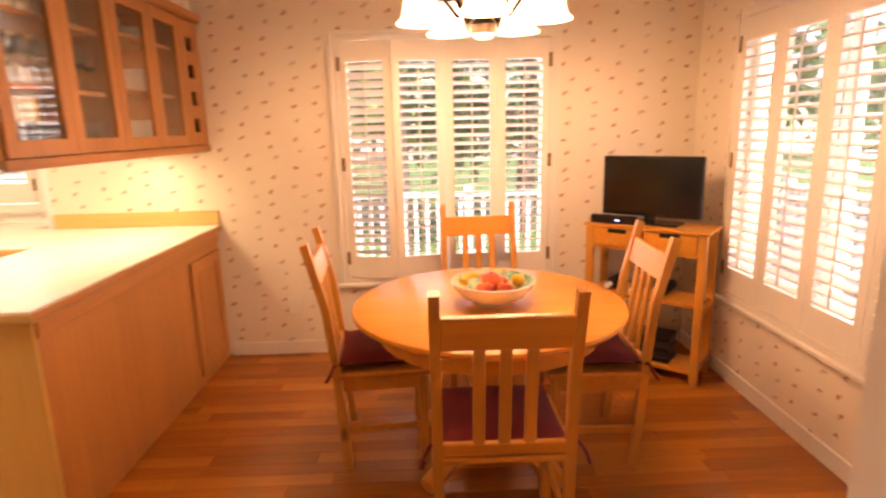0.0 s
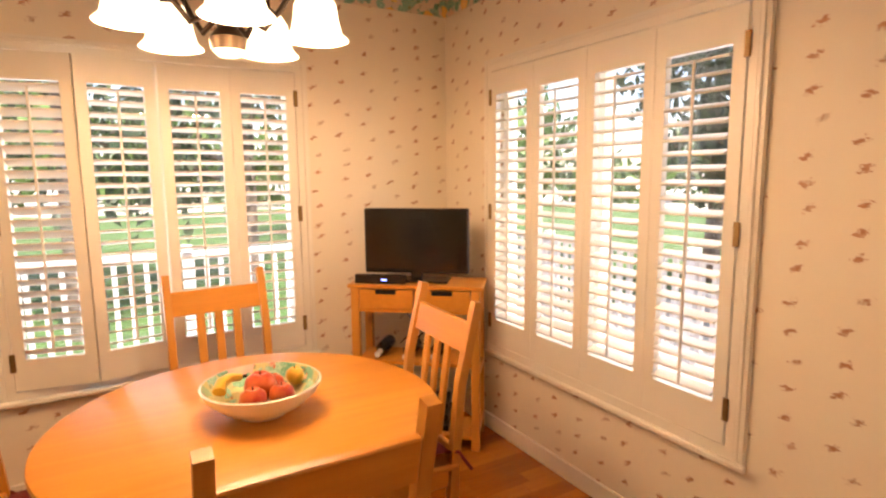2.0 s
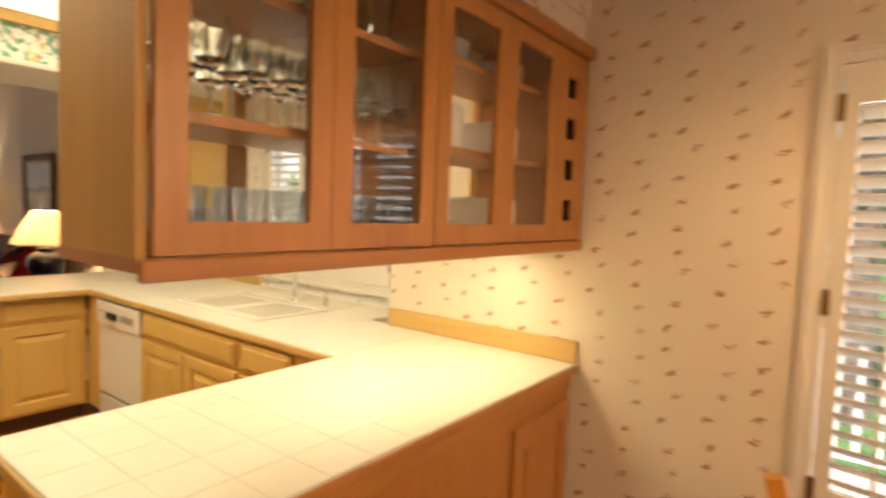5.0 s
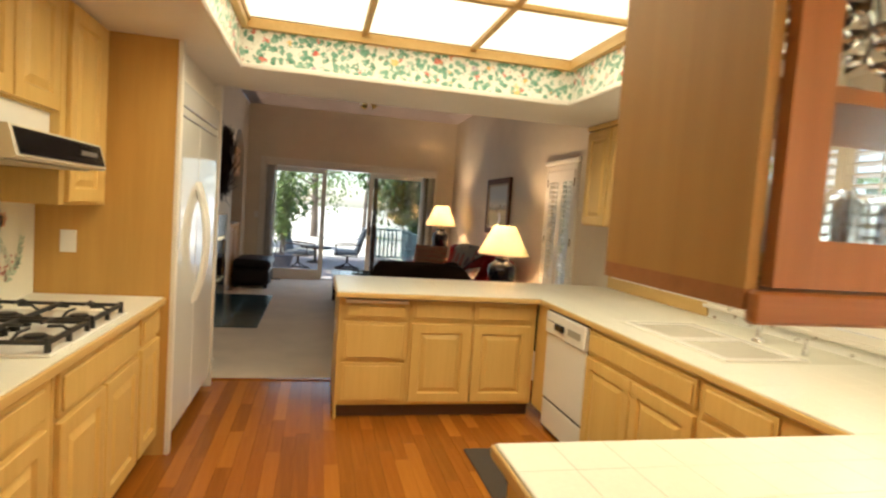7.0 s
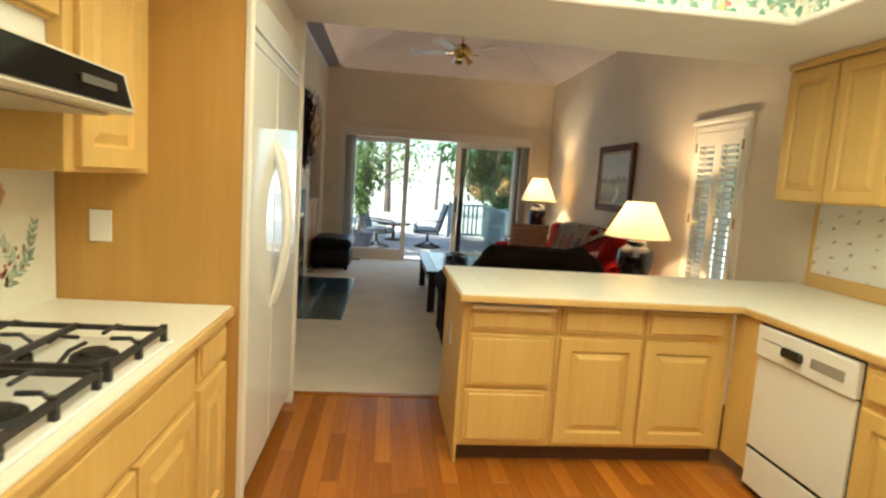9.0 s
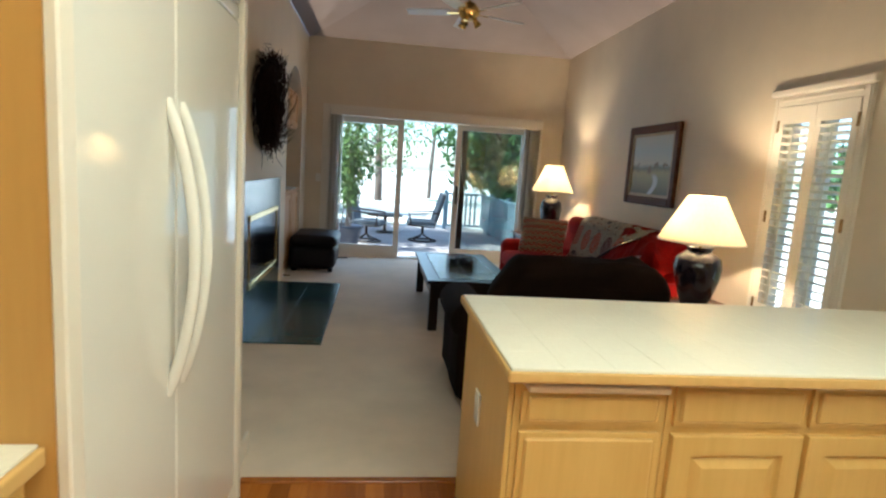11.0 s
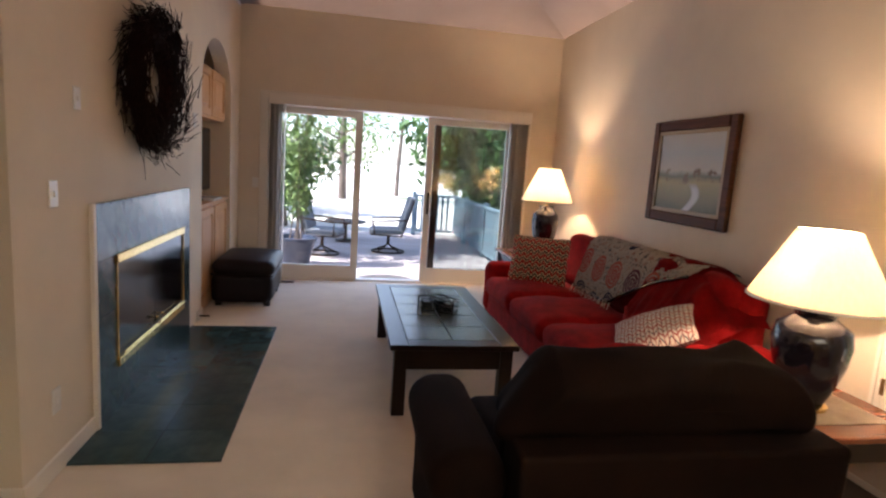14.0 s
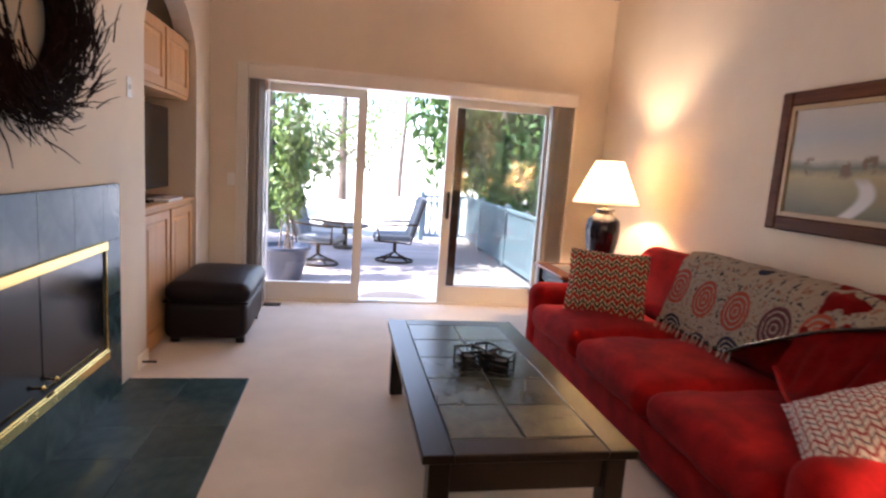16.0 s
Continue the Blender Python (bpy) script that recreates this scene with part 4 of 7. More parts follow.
splash = bpy.data.objects["trim_backsplash"]
green_a, green_b, red_dots, petals = bmesh.new(), bmesh.new(), bmesh.new(), bmesh.new()
for y, z, t, reach, n in ((3.22, 1.06, 1.25, 0.16, 6), (3.10, 1.00, 0.55, 0.17, 6), (3.02, 1.12, 2.3, 0.13, 5), (2.62, 1.05, 1.0, 0.18, 6), (2.45, 1.08, 2.2, 0.17, 6), (2.05, 1.05, 1.2, 0.17, 6), (1.95, 1.02, 2.5, 0.14, 5)):
    painted_spray(green_a, y, z, t, reach, n, 0.052)
for y, z, t, reach, n in ((3.17, 1.07, 2.2, 0.12, 5), (3.08, 1.27, 1.9, 0.10, 4), (3.05, 1.24, -1.2, 0.09, 4), (2.56, 1.12, 1.6, 0.13, 5), (2.1, 1.12, 1.9, 0.12, 4)):
    painted_spray(green_b, y, z, t, reach, n, 0.044)
for y, z in ((3.09, 1.07), (3.16, 1.10), (3.07, 1.04), (2.55, 1.08), (2.02, 1.08)):
    for k in range(9):
        painted_leaf(red_dots, y + PR.uniform(-0.05, 0.05), z + PR.uniform(-0.035, 0.035), 0.017, 0.020, PR.uniform(0, 6.3))
for y, z in ((3.09, 1.31), (2.50, 1.30), (2.04, 1.28)):
    for k in range(6):
        painted_leaf(petals, y, z, 0.042, 0.034, k * 1.047 + PR.uniform(-0.2, 0.2))
for name, bm, c in (("painted_leaves", green_a, (0.42, 0.56, 0.42)), ("painted_leaves", green_b, (0.55, 0.62, 0.50)), ("painted_berries", red_dots, (0.58, 0.20, 0.16)), ("painted_petals", petals, (0.80, 0.46, 0.30))):
    part(name, bm, paint(name + "_glaze", c, 0.3, 0.2, 30), splash)

cook = thing("gas_cooktop", (-0.74, 2.60, 0.91), "white gas cooktop with black cast iron grates", "cooktop")
part("deck", boxes((-1.00, -0.47, 2.22, 2.98, 0.9105, 0.922), bev=0.004), M_WHITE, cook)
for gx in (-0.87, -0.60):
    for gy in (2.41, 2.79):
        part("burner", lathe(bmesh.new(), [(0.06, 0.922), (0.055, 0.934), (0.035, 0.935), (0.035, 0.945), (0.0, 0.947)], (gx, gy, 0), 18), M_IRON, cook, smooth=True)
for ga, gb in ((2.235, 2.585), (2.615, 2.965)):
    bm = bmesh.new()
    for x in (-0.985, -0.735, -0.49):
        box(bm, x - 0.007, x + 0.007, ga, gb, 0.950, 0.966)
    for k in range(2):
        y = ga + 0.007 + (gb - ga - 0.014) * k
        box(bm, -0.985, -0.49, y - 0.006, y + 0.006, 0.950, 0.964)
    for x in (-0.985, -0.49):
        for y in (ga + 0.01, (ga + gb) / 2, gb - 0.01):
            box(bm, x - 0.008, x + 0.008, y - 0.008, y + 0.008, 0.9225, 0.972)
    gm = (ga + gb) / 2
    for cx in (-0.87, -0.60):
        for s in (-1, 1):
            tube(bm, [(cx, gm + s * 0.17, 0.958), (cx, gm + s * 0.12, 0.978), (cx, gm + s * 0.045, 0.976)], 0.006, 5)
            tube(bm, [(cx + s * 0.115, gm, 0.958), (cx + s * 0.09, gm, 0.978), (cx + s * 0.04, gm, 0.976)], 0.006, 5)
    part("grate", bm, M_IRON, cook, "black cast iron grate")
for k in range(4):
    part("knob", lathe(bmesh.new(), [(0.021, 0.923), (0.019, 0.948), (0.0, 0.950)], (-0.735, 2.47 + k * 0.085, 0), 14), M_BLACK, cook, "black burner knob", smooth=True)

cook.matrix_basis = Matrix.Translation((0.01, -0.09, 0)) @ cook.matrix_basis

hood = thing("range_hood", (-0.8, 2.45, 1.565), "white range hood with a black glass front", "range hood")
bm = bmesh.new()
pts = [(-1.08, 1.565), (-0.56, 1.565), (-0.55, 1.575), (-0.575, 1.675), (-1.08, 1.675)]
ends = [[bm.verts.new((x, y, z)) for x, z in pts] for y in (2.08, 2.84)]
for i in range(5):
    bm.faces.new((ends[0][i], ends[0][(i + 1) % 5], ends[1][(i + 1) % 5], ends[1][i]))
bm.faces.new(ends[0][::-1]), bm.faces.new(ends[1])
part("body", bm, M_HOOD, hood)
part("filter_tray", boxes((-1.02, -0.60, 2.12, 2.80, 1.556, 1.564), bev=0.003), M_BEIGE, hood, "beige filter tray under the hood")
bm = bmesh.new()
v = [bm.verts.new(p) for p in ((-0.547, 2.10, 1.583), (-0.547, 2.82, 1.583), (-0.5705, 2.82, 1.668), (-0.5705, 2.10, 1.668))]
bm.faces.new(v)
bmesh.ops.solidify(bm, geom=bm.faces[:], thickness=-0.004)
front = part("black_front", bm, M_SCREEN, hood, "black glass control front")
part("switch_strip", boxes((-0.556, -0.551, 2.58, 2.74, 1.615, 1.635)), paint("hood_switches", (0.12, 0.11, 0.10), 0.3), front)
cabinet((-0.76, 2.08, 1.80), 90, 0.765, 0.315, [("door", 0.01, 0.375, 0.01, 0.50), ("door", 0.39, 0.755, 0.01, 0.50)], "pickled oak wall cabinet above the hood", 0.0, 0.515, toe=False, name="wall_cabinet")
structure("trim_hood_filler", boxes((-1.08, -0.78, 2.08, 2.845, 1.676, 1.80)), M_WHITE, "white filler strip above the hood", "trim")
cabinet((-0.74, 2.85, 1.40), 90, 0.545, 0.335, [("door", 0.05, 0.435, 0.015, 0.90)], "tall pickled oak wall cabinet beside the hood", 0.0, 0.918, toe=False, name="wall_cabinet")
cabinet((-0.76, 1.72, 1.40), 90, 0.355, 0.315, [("door", 0.01, 0.345, 0.01, 0.90)], "pickled oak wall cabinet beside the hood", 0.0, 0.918, toe=False, name="wall_cabinet")
structure("trim_fridge_panel", boxes((-1.08, -0.40, 3.40, 3.43, 0.001, 2.32)), M_BROWN, "tan oak side panel of the refrigerator alcove", "panel")
structure("trim_fridge_edge", boxes((-0.40, -0.375, 3.395, 3.445, 0.001, 2.32), (-0.44, -0.372, 4.624, 4.674, 0.001, 2.32), (-1.08, -0.43, 3.435, 4.655, 2.14, 2.32), bev=0.004), M_TRIM, "cream edge trim round the refrigerator", "trim")
plate = solid("outlet_plate", boxes((-0.95, -0.87, 3.392, 3.399, 1.135, 1.255), bev=0.003), M_WHITE, "white outlet plate on the tan panel", "outlet")

fridge = thing("refrigerator", (-0.75, 4.0, 0), "white built-in side by side refrigerator with curved handles", "refrigerator")
part("body", boxes((-1.07, -0.43, 3.45, 4.62, 0.08, 2.13)), M_FRIDGE, fridge)
part("toe_grille", boxes((-1.07, -0.46, 3.45, 4.62, 0.001, 0.08)), M_BLACK, fridge, "dark toe grille")
for a, b in ((3.455, 3.952), (3.958, 4.615)):
    d = part("door", boxes((-0.43, -0.385, a, b, 0.09, 1.925), bev=0.008, seg=2), M_FRIDGE, fridge)
    yh = 3.905 if b < 4 else 4.005
    pts = [(-0.392 + 0.072 * math.sin(math.pi * i / 16) ** 0.8, yh, 0.79 + 0.78 * i / 16) for i in range(17)]
    part("handle", tube(bmesh.new(), pts, 0.016, 10), M_FRIDGE, d, "white bowed handle", smooth=True)
part("top_grille", boxes((-0.43, -0.385, 3.455, 4.615, 1.99, 2.125), (-0.43, -0.39, 3.455, 4.615, 1.935, 1.982), bev=0.004), M_FRIDGE, fridge)

oven = thing("wall_oven", (-0.75, 1.35, 0), "white double wall oven in a tall cabinet", "oven")
part("tower", boxes((-1.08, -0.46, 0.96, 1.66, 0.001, 2.32)), M_PICK, oven, "pickled oak oven cabinet")
for a, b in ((0.35, 1.18), (1.24, 1.95)):
    d = part("oven_door", boxes((-0.46, -0.415, 0.98, 1.655, a, b), bev=0.008), M_WHITE, oven)
    part("window", boxes((-0.415, -0.412, 1.08, 1.48, a + 0.12, b - 0.26)), M_SCREEN, d, "black oven window")
    part("handle", tube(bmesh.new(), [(-0.415, 1.05, b - 0.06), (-0.375, 1.05, b - 0.06), (-0.370, 1.36, b - 0.06), (-0.375, 1.58, b - 0.06), (-0.415, 1.58, b - 0.06)], 0.016, 10), M_WHITE, d, "white tubular handle", smooth=True)
part("trim_strip", boxes((-0.46, -0.43, 0.98, 1.655, 1.18, 1.24)), M_BEIGE, oven)

solid("kitchen_mat", boxes((1.36, 1.98, 2.10, 3.36, 0.001, 0.012), bev=0.004), M_MAT, "dark brown kitchen floor mat by the sink", "mat")

# dining side of the near peninsula and the hanging glass cabinets
pen = thing("peninsula_cabinet", (1.75, 1.0, 0), "honey oak peninsula back with one raised panel door", "cabinet")
part("body", boxes((0.90, 2.625, 0.625, 1.34, 0.001, 0.868)), M_OAK, pen)
part("door", moved(raised_door(0.44, 0.70, 0.016, 0.06), pose(2.16, 0.624, 0.06)), M_OAK, pen)
part("top_rail", boxes((0.90, 2.625, 0.615, 0.625, 0.80, 0.868), bev=0.002), M_OAKX, pen)
part("end_panel", boxes((0.885, 0.90, 0.625, 1.34, 0.001, 0.868), bev=0.002), M_PICK, pen, "pickled oak end panel")
for a in (1.0, 1.5):
    part("kitchen_door", moved(raised_door(0.46, 0.56), pose(a + 0.46, 1.341, 0.12, 0, 0, 180)), M_PICK, pen, "pickled oak door on the kitchen side")

hang = thing("hanging_cabinet", (1.75, 0.8, 1.40), "honey oak hanging cabinet with glass doors and a wine rack", "cabinet")
HX0, HX1, HY0, HY1 = 0.885, 2.635, 0.625, 0.955
part("carcass", boxes((HX0, HX1, HY0, HY1, 1.400, 1.425), (HX0, HX1, HY0, HY1, 2.15, 2.18), (1.630, 1.660, HY0, HY1, 1.425, 2.15), (2.345, 2.37, HY0, HY1, 1.425, 2.15), (2.615, HX1, HY0, HY1, 1.425, 2.15)), M_OAKX, hang)
part("end_panel", boxes((HX0, 0.903, HY0, HY1, 1.425, 2.15)), M_BROWN, hang, "tan oak end panel")
for a, b in ((0.903, 1.630), (1.660, 2.345)):
    mid = (a + b) / 2
    part("back_frame", ring(bmesh.new(), a, mid, HY1 - 0.014, HY1, 1.425, 2.15, 0.045, 0.03, 0.03, 0.10), M_PICK, hang, "pickled oak back frame")
    part("back_frame", ring(bmesh.new(), mid, b, HY1 - 0.014, HY1, 1.425, 2.15, 0.03, 0.045, 0.03, 0.10), M_PICK, hang, "pickled oak back frame")
part("rack_back", boxes((2.37, 2.615, HY1 - 0.012, HY1, 1.425, 2.15)), M_PICK, hang)
bk = part("back_glass", boxes((0.94, 2.31, HY1 - 0.008, HY1 - 0.005, 1.45, 2.06)), M_PANE, hang, "clear glass on the kitchen side")
bk.visible_shadow = False
part("crown", boxes((HX0 - 0.02, HX1, HY0 - 0.045, HY0 - 0.001, 2.145, 2.20), bev=0.012), M_OAKX, hang)
part("light_rail", boxes((HX0, HX1, HY0 - 0.02, HY0 - 0.001, 1.385, 1.425), bev=0.004), M_OAKX, hang)
for z in (1.665, 1.925):
    part("shelf", boxes((0.904, 1.629, 0.66, 0.935, z, z + 0.02)), M_OAKX, hang)
    part("shelf", boxes((1.661, 2.344, 0.66, 0.935, z + 0.03, z + 0.05)), M_OAKX, hang)
for a, b in ((0.905, 1.283), (1.285, 1.645), (1.65, 2.0), (2.002, 2.352)):
    f = 0.058
    d = part("door", ring(bmesh.new(), a, b, HY0 - 0.02, HY0 - 0.001, 1.43, 2.14, f, f, f, f, 0.004), M_OAK, hang)
    g = part("glass", boxes((a + f, b - f, HY0 - 0.012, HY0 - 0.008, 1.43 + f, 2.14 - f)), M_PANE, d, "clear door glass")
    g.visible_shadow = False
bm = boxes((2.354, 2.44, HY0 - 0.02, HY0 - 0.001, 1.43, 2.14), (2.52, 2.615, HY0 - 0.02, HY0 - 0.001, 1.43, 2.14), bev=0.003)
for k in range(5):
    z = 1.43 + k * 0.155
    box(bm, 2.44, 2.52, HY0 - 0.02, HY0 - 0.001, z, z + (0.075 if k < 4 else 0.09))
part("wine_rack_front", bm, M_OAK, hang)
# Black sheet set close behind the holes to paint in their shade.
part("rack_lining", boxes((2.371, 2.614, 0.640, 0.655, 1.43, 2.14)), M_BLACK, hang, "black sheet standing in for the shade in the rack holes")


def tumbler(name, where, h, r, mat, label, category, group):
    prof = [(r * 0.8, 0.0), (r, h), (r - 0.003, h), (r * 0.8 - 0.003, 0.008), (0.0, 0.008)]
    return solid(name, lathe(bmesh.new(), [(a, where[2] + b) for a, b in prof], (where[0], where[1], 0), 12), mat, label, category, group, smooth=True)


def goblet(where, h=0.19):
    prof = [(0.032, 0), (0.03, 0.004), (0.005, 0.010), (0.004, h * 0.45), (0.03, h * 0.55), (0.038, h * 0.75), (0.033, h), (0.031, h), (0.035, h * 0.75), (0.026, h * 0.58), (0.0, h * 0.52)]
    return solid("wine_glass", lathe(bmesh.new(), [(a, where[2] + b) for a, b in prof], (where[0], where[1], 0), 12), M_GLASSW, "clear stemmed wine glass on a cabinet shelf", "wine glass", "glassware in the hanging cabinet", smooth=True)


gr = random.Random(3)
for zi, z in enumerate((1.4255, 1.6855, 1.9455)):
    for xa, xb in ((0.96, 1.24), (1.33, 1.60)):
        for k in range(4):
            x = xa + (xb - xa) * k / 3
            for y in (0.695, 0.775, 0.855):
                if zi == 1:
                    goblet((x, y, z), 0.19 + gr.uniform(-.01, .01))
                elif not (zi == 2 and gr.random() < 0.45):
                    tumbler("drinking_glass", (x, y, z), 0.13 if zi == 0 else 0.11, 0.034, M_GLASSW, "clear drinking glass on a cabinet shelf", "glass", "glassware in the hanging cabinet")
for x, z, h, w in ((1.80, 1.7155, 0.14, 0.2), (2.16, 1.7155, 0.12, 0.17), (2.16, 1.4255, 0.15, 0.18)):
    solid("china_box", boxes((x - w / 2, x + w / 2, 0.70, 0.88, z, z + h), bev=0.012, seg=2), M_CHINA, "white square china dish stack on a shelf", "dish", "china in the hanging cabinet")
for x, z in ((1.83, 1.4255), (1.87, 1.9755), (2.2, 1.9755)):
    bm = bmesh.new()
    for k in range(6):
        lathe(bm, [(0.05, z + k * 0.012), (0.095, z + k * 0.012 + 0.010), (0.09, z + k * 0.012 + 0.012), (0.0, z + k * 0.012 + 0.006)], (x, 0.78, 0), 18)
    solid("plate_stack", bm, M_CHINA, "stack of white plates on a shelf", "plates", "china in the hanging cabinet", smooth=True)
# Added block: its yellow imitates lit kitchen cabinets showing through the back glass.
solid("yellow_box", boxes((1.74, 1.80, 0.80, 0.90, 1.4255, 1.64), bev=0.002), paint("lit_kitchen_yellow", (0.75, 0.52, 0.10), 0.5), "yellow block standing in for the lit kitchen cabinets behind", "box")

# ---- dining room ----


def dining_chair(where, turn):
    """Faces its local +x; the back stands at local x = 0."""
    ch = thing("dining_chair", where, "knotty pine dining chair with a slatted back", "chair", "chairs round the dining table", turn)
    for y in (-0.215, 0.215):
        bm = tube(bmesh.new(), [(0.075, y, 0.0), (0.055, y, 0.25), (0.045, y, 0.45), (0.015, y, 0.75), (-0.055, y, 1.035)], 0.024, 4)
        part("back_post", bm, M_PINEZ, ch, local=True)
        part("front_leg", boxes((0.40, 0.44, y - 0.02, y + 0.02, 0, 0.43), bev=0.004), M_PINEZ, ch, local=True)
        part("side_rail", boxes((0.07, 0.40, y - 0.011, y + 0.011, 0.37, 0.43), bev=0.003), M_PINE, ch, local=True)
        part("side_stretcher", boxes((0.07, 0.40, y - 0.010, y + 0.010, 0.17, 0.20), bev=0.003), M_PINE, ch, local=True)
    part("seat", boxes((0.03, 0.46, -0.235, 0.235, 0.43, 0.455), bev=0.008, seg=2), M_PINE, ch, local=True)
    bm = boxes((-0.012, 0.012, -0.20, 0.20, 0.0, 0.115), bev=0.004)
    part("top_rail", moved(bm, pose(-0.012, 0, 0.845, 0, -13, 0)), M_PINE, ch, local=True)
    part("lower_rail", moved(boxes((-0.011, 0.011, -0.20, 0.20, 0.0, 0.045), bev=0.004), pose(0.042, 0, 0.462, 0, -5, 0)), M_PINE, ch, local=True)
    for y in (-0.082, 0.0, 0.082):
        part("back_slat", moved(boxes((-0.008, 0.008, y - 0.019, y + 0.019, 0.0, 0.358), bev=0.003), pose(0.038, 0, 0.497, 0, -7.6, 0)), M_PINEZ, ch, local=True)
    part("front_rail", boxes((0.41, 0.43, -0.195, 0.195, 0.37, 0.43), bev=0.003), M_PINE, ch, local=True)
    pad = part("seat_pad", moved(pillow(bmesh.new(), 0.40, 0.42, 0.075, 0.35), pose(0.255, 0, 0.493)), M_CUSH, ch, "dark red tufted seat pad", smooth=True, local=True)
    for y in (-0.20, 0.20):
        part("tie", tube(bmesh.new(), [(0.07, y, 0.49), (0.035, y * 1.2, 0.50), (0.02, y * 1.3, 0.47), (0.0, y * 1.35, 0.44)], 0.007, 6), M_CUSH, pad, "red cloth tie")
    return ch


first = dining_chair((0.58, -1.00, 0), 0)
copy_thing(first, pose(2.36, -1.07, 0, 0, 0, 184))
copy_thing(first, pose(1.49, -0.29, 0, 0, 0, -85))
copy_thing(first, pose(1.42, -1.73, 0, 0, 0, 88))

table = thing("dining_table", (1.33, -1.02, 0), "round knotty pine pedestal dining table", "table")
TC = (1.33, -1.02, 0)
part("tabletop", lathe(bmesh.new(), [(0.0, 0.715), (0.550, 0.715), (0.577, 0.722), (0.587, 0.735), (0.585, 0.748), (0.573, 0.755), (0.0, 0.755)], TC, 72), M_PINE, table, smooth=True)
part("apron", lathe(bmesh.new(), [(0.46, 0.62), (0.475, 0.62), (0.475, 0.7145), (0.46, 0.7145)], TC, 56), M_PINE, table, smooth=True)
part("pedestal", lathe(bmesh.new(), [(0.09, 0.10), (0.10, 0.16), (0.065, 0.22), (0.085, 0.36), (0.10, 0.46), (0.07, 0.56), (0.12, 0.62), (0.12, 0.714)], TC, 24), M_PINEZ, table, smooth=True)
for k in range(4):
    a = math.pi / 4 + k * math.pi / 2
    bm = tube(bmesh.new(), [(TC[0] + r * math.cos(a), TC[1] + r * math.sin(a), z) for r, z in ((0.05, 0.17), (0.18, 0.15), (0.30, 0.08), (0.40, 0.045))], 0.045, 8, 0.04)
    part("foot", bm, M_PINE, table, smooth=True)

bowl = thing("fruit_bowl", (1.30, -1.04, 0.755), "white ceramic bowl with a painted rim", "bowl")
part("bowl", lathe(bmesh.new(), [(0.075, 0.756), (0.08, 0.765), (0.13, 0.79), (0.168, 0.825), (0.182, 0.855), (0.176, 0.857), (0.16, 0.828), (0.12, 0.797), (0.07, 0.775), (0.0, 0.772)], (1.30, -1.04, 0), 40), M_CHINA, bowl, smooth=True)
part("painted_rim", shell(bmesh.new(), [(0.066, 0.7755), (0.1175, 0.7985), (0.1575, 0.8295), (0.1735, 0.8575)], (1.30, -1.04, 0), 40), floral("bowl_paint", (0.50, 0.46, 0.22), 18, 0.85), bowl, "band of painted green leaves and berries")


def skin(name, a, b):
    n = Nodes(name, 0.3)
    n.color(n.ramp(n.noise(n.coords(), 14, 4), [(0.35, a), (0.65, b)]))
    return n.m


M_APPLE, M_PEAR = skin("apple_skin", (0.42, 0.03, 0.015), (0.62, 0.16, 0.04)), skin("yellow_skin", (0.60, 0.34, 0.03), (0.68, 0.44, 0.06))
for k, (dx, dy, z, r, m, lab) in enumerate(((-0.005, 0.005, 0.842, 0.050, M_APPLE, "red apple in the bowl"), (-0.075, 0.042, 0.828, 0.042, M_APPLE, "red apple in the bowl"), (-0.062, -0.045, 0.823, 0.040, M_APPLE, "red apple in the bowl"), (0.052, -0.045, 0.818, 0.038, M_APPLE, "red apple in the bowl"), (0.045, -0.115, 0.838, 0.030, M_PEAR, "yellow fruit in the bowl"))):
    prof = [(0.0, -r * 0.86), (r * 0.35, -r * 0.92), (r * 0.8, -r * 0.6), (r, 0.0), (r * 0.86, r * 0.55), (r * 0.45, r * 0.86), (r * 0.12, r * 0.78), (0.0, r * 0.68)]
    fruit = thing("apple" if m is M_APPLE else "lemon", (1.30 + dx, -1.04 + dy, z), lab, "fruit", "fruit in the bowl")
    part("flesh", lathe(bmesh.new(), [(a, z + b) for a, b in prof], (1.30 + dx, -1.04 + dy, 0), 18), m, fruit, smooth=True)
    part("stem", tube(bmesh.new(), [(1.30 + dx, -1.04 + dy, z + r * 0.66), (1.303 + dx, -1.04 + dy, z + r)], 0.002, 5), M_TWIG, fruit)

ban = thing("banana", (1.34, -0.95, 0.83), "ripe yellow banana leaning in the bowl", "fruit", "fruit in the bowl")
part("peel", tube(bmesh.new(), [(1.30, -0.915, 0.846), (1.325, -0.925, 0.862), (1.36, -0.955, 0.864), (1.385, -0.99, 0.852)], 0.021, 8, 0.012), M_PEAR, ban, smooth=True)
part("stem", tube(bmesh.new(), [(1.385, -0.99, 0.852), (1.398, -1.012, 0.848)], 0.006, 6), M_TWIG, ban)

# chandelier
CH = (1.42, -1.02)
chand = thing("chandelier", (CH[0], CH[1], 2.6), "dark bronze chandelier with five lit frosted glass bells", "chandelier")
part("canopy", lathe(bmesh.new(), [(0.0, 2.599), (0.065, 2.599), (0.06, 2.575), (0.02, 2.56), (0.0, 2.56)], (*CH, 0), 20), M_BRONZE, chand, smooth=True)
part("chain_rod", tube(bmesh.new(), [(*CH, 2.57), (*CH, 2.22)], 0.009, 8), M_BRONZE, chand, smooth=True)
part("column", lathe(bmesh.new(), [(0.0, 1.86), (0.05, 1.865), (0.055, 1.90), (0.03, 1.93), (0.045, 2.0), (0.05, 2.08), (0.02, 2.15), (0.03, 2.20), (0.0, 2.24)], (*CH, 0), 20), M_BRONZE, chand, smooth=True)
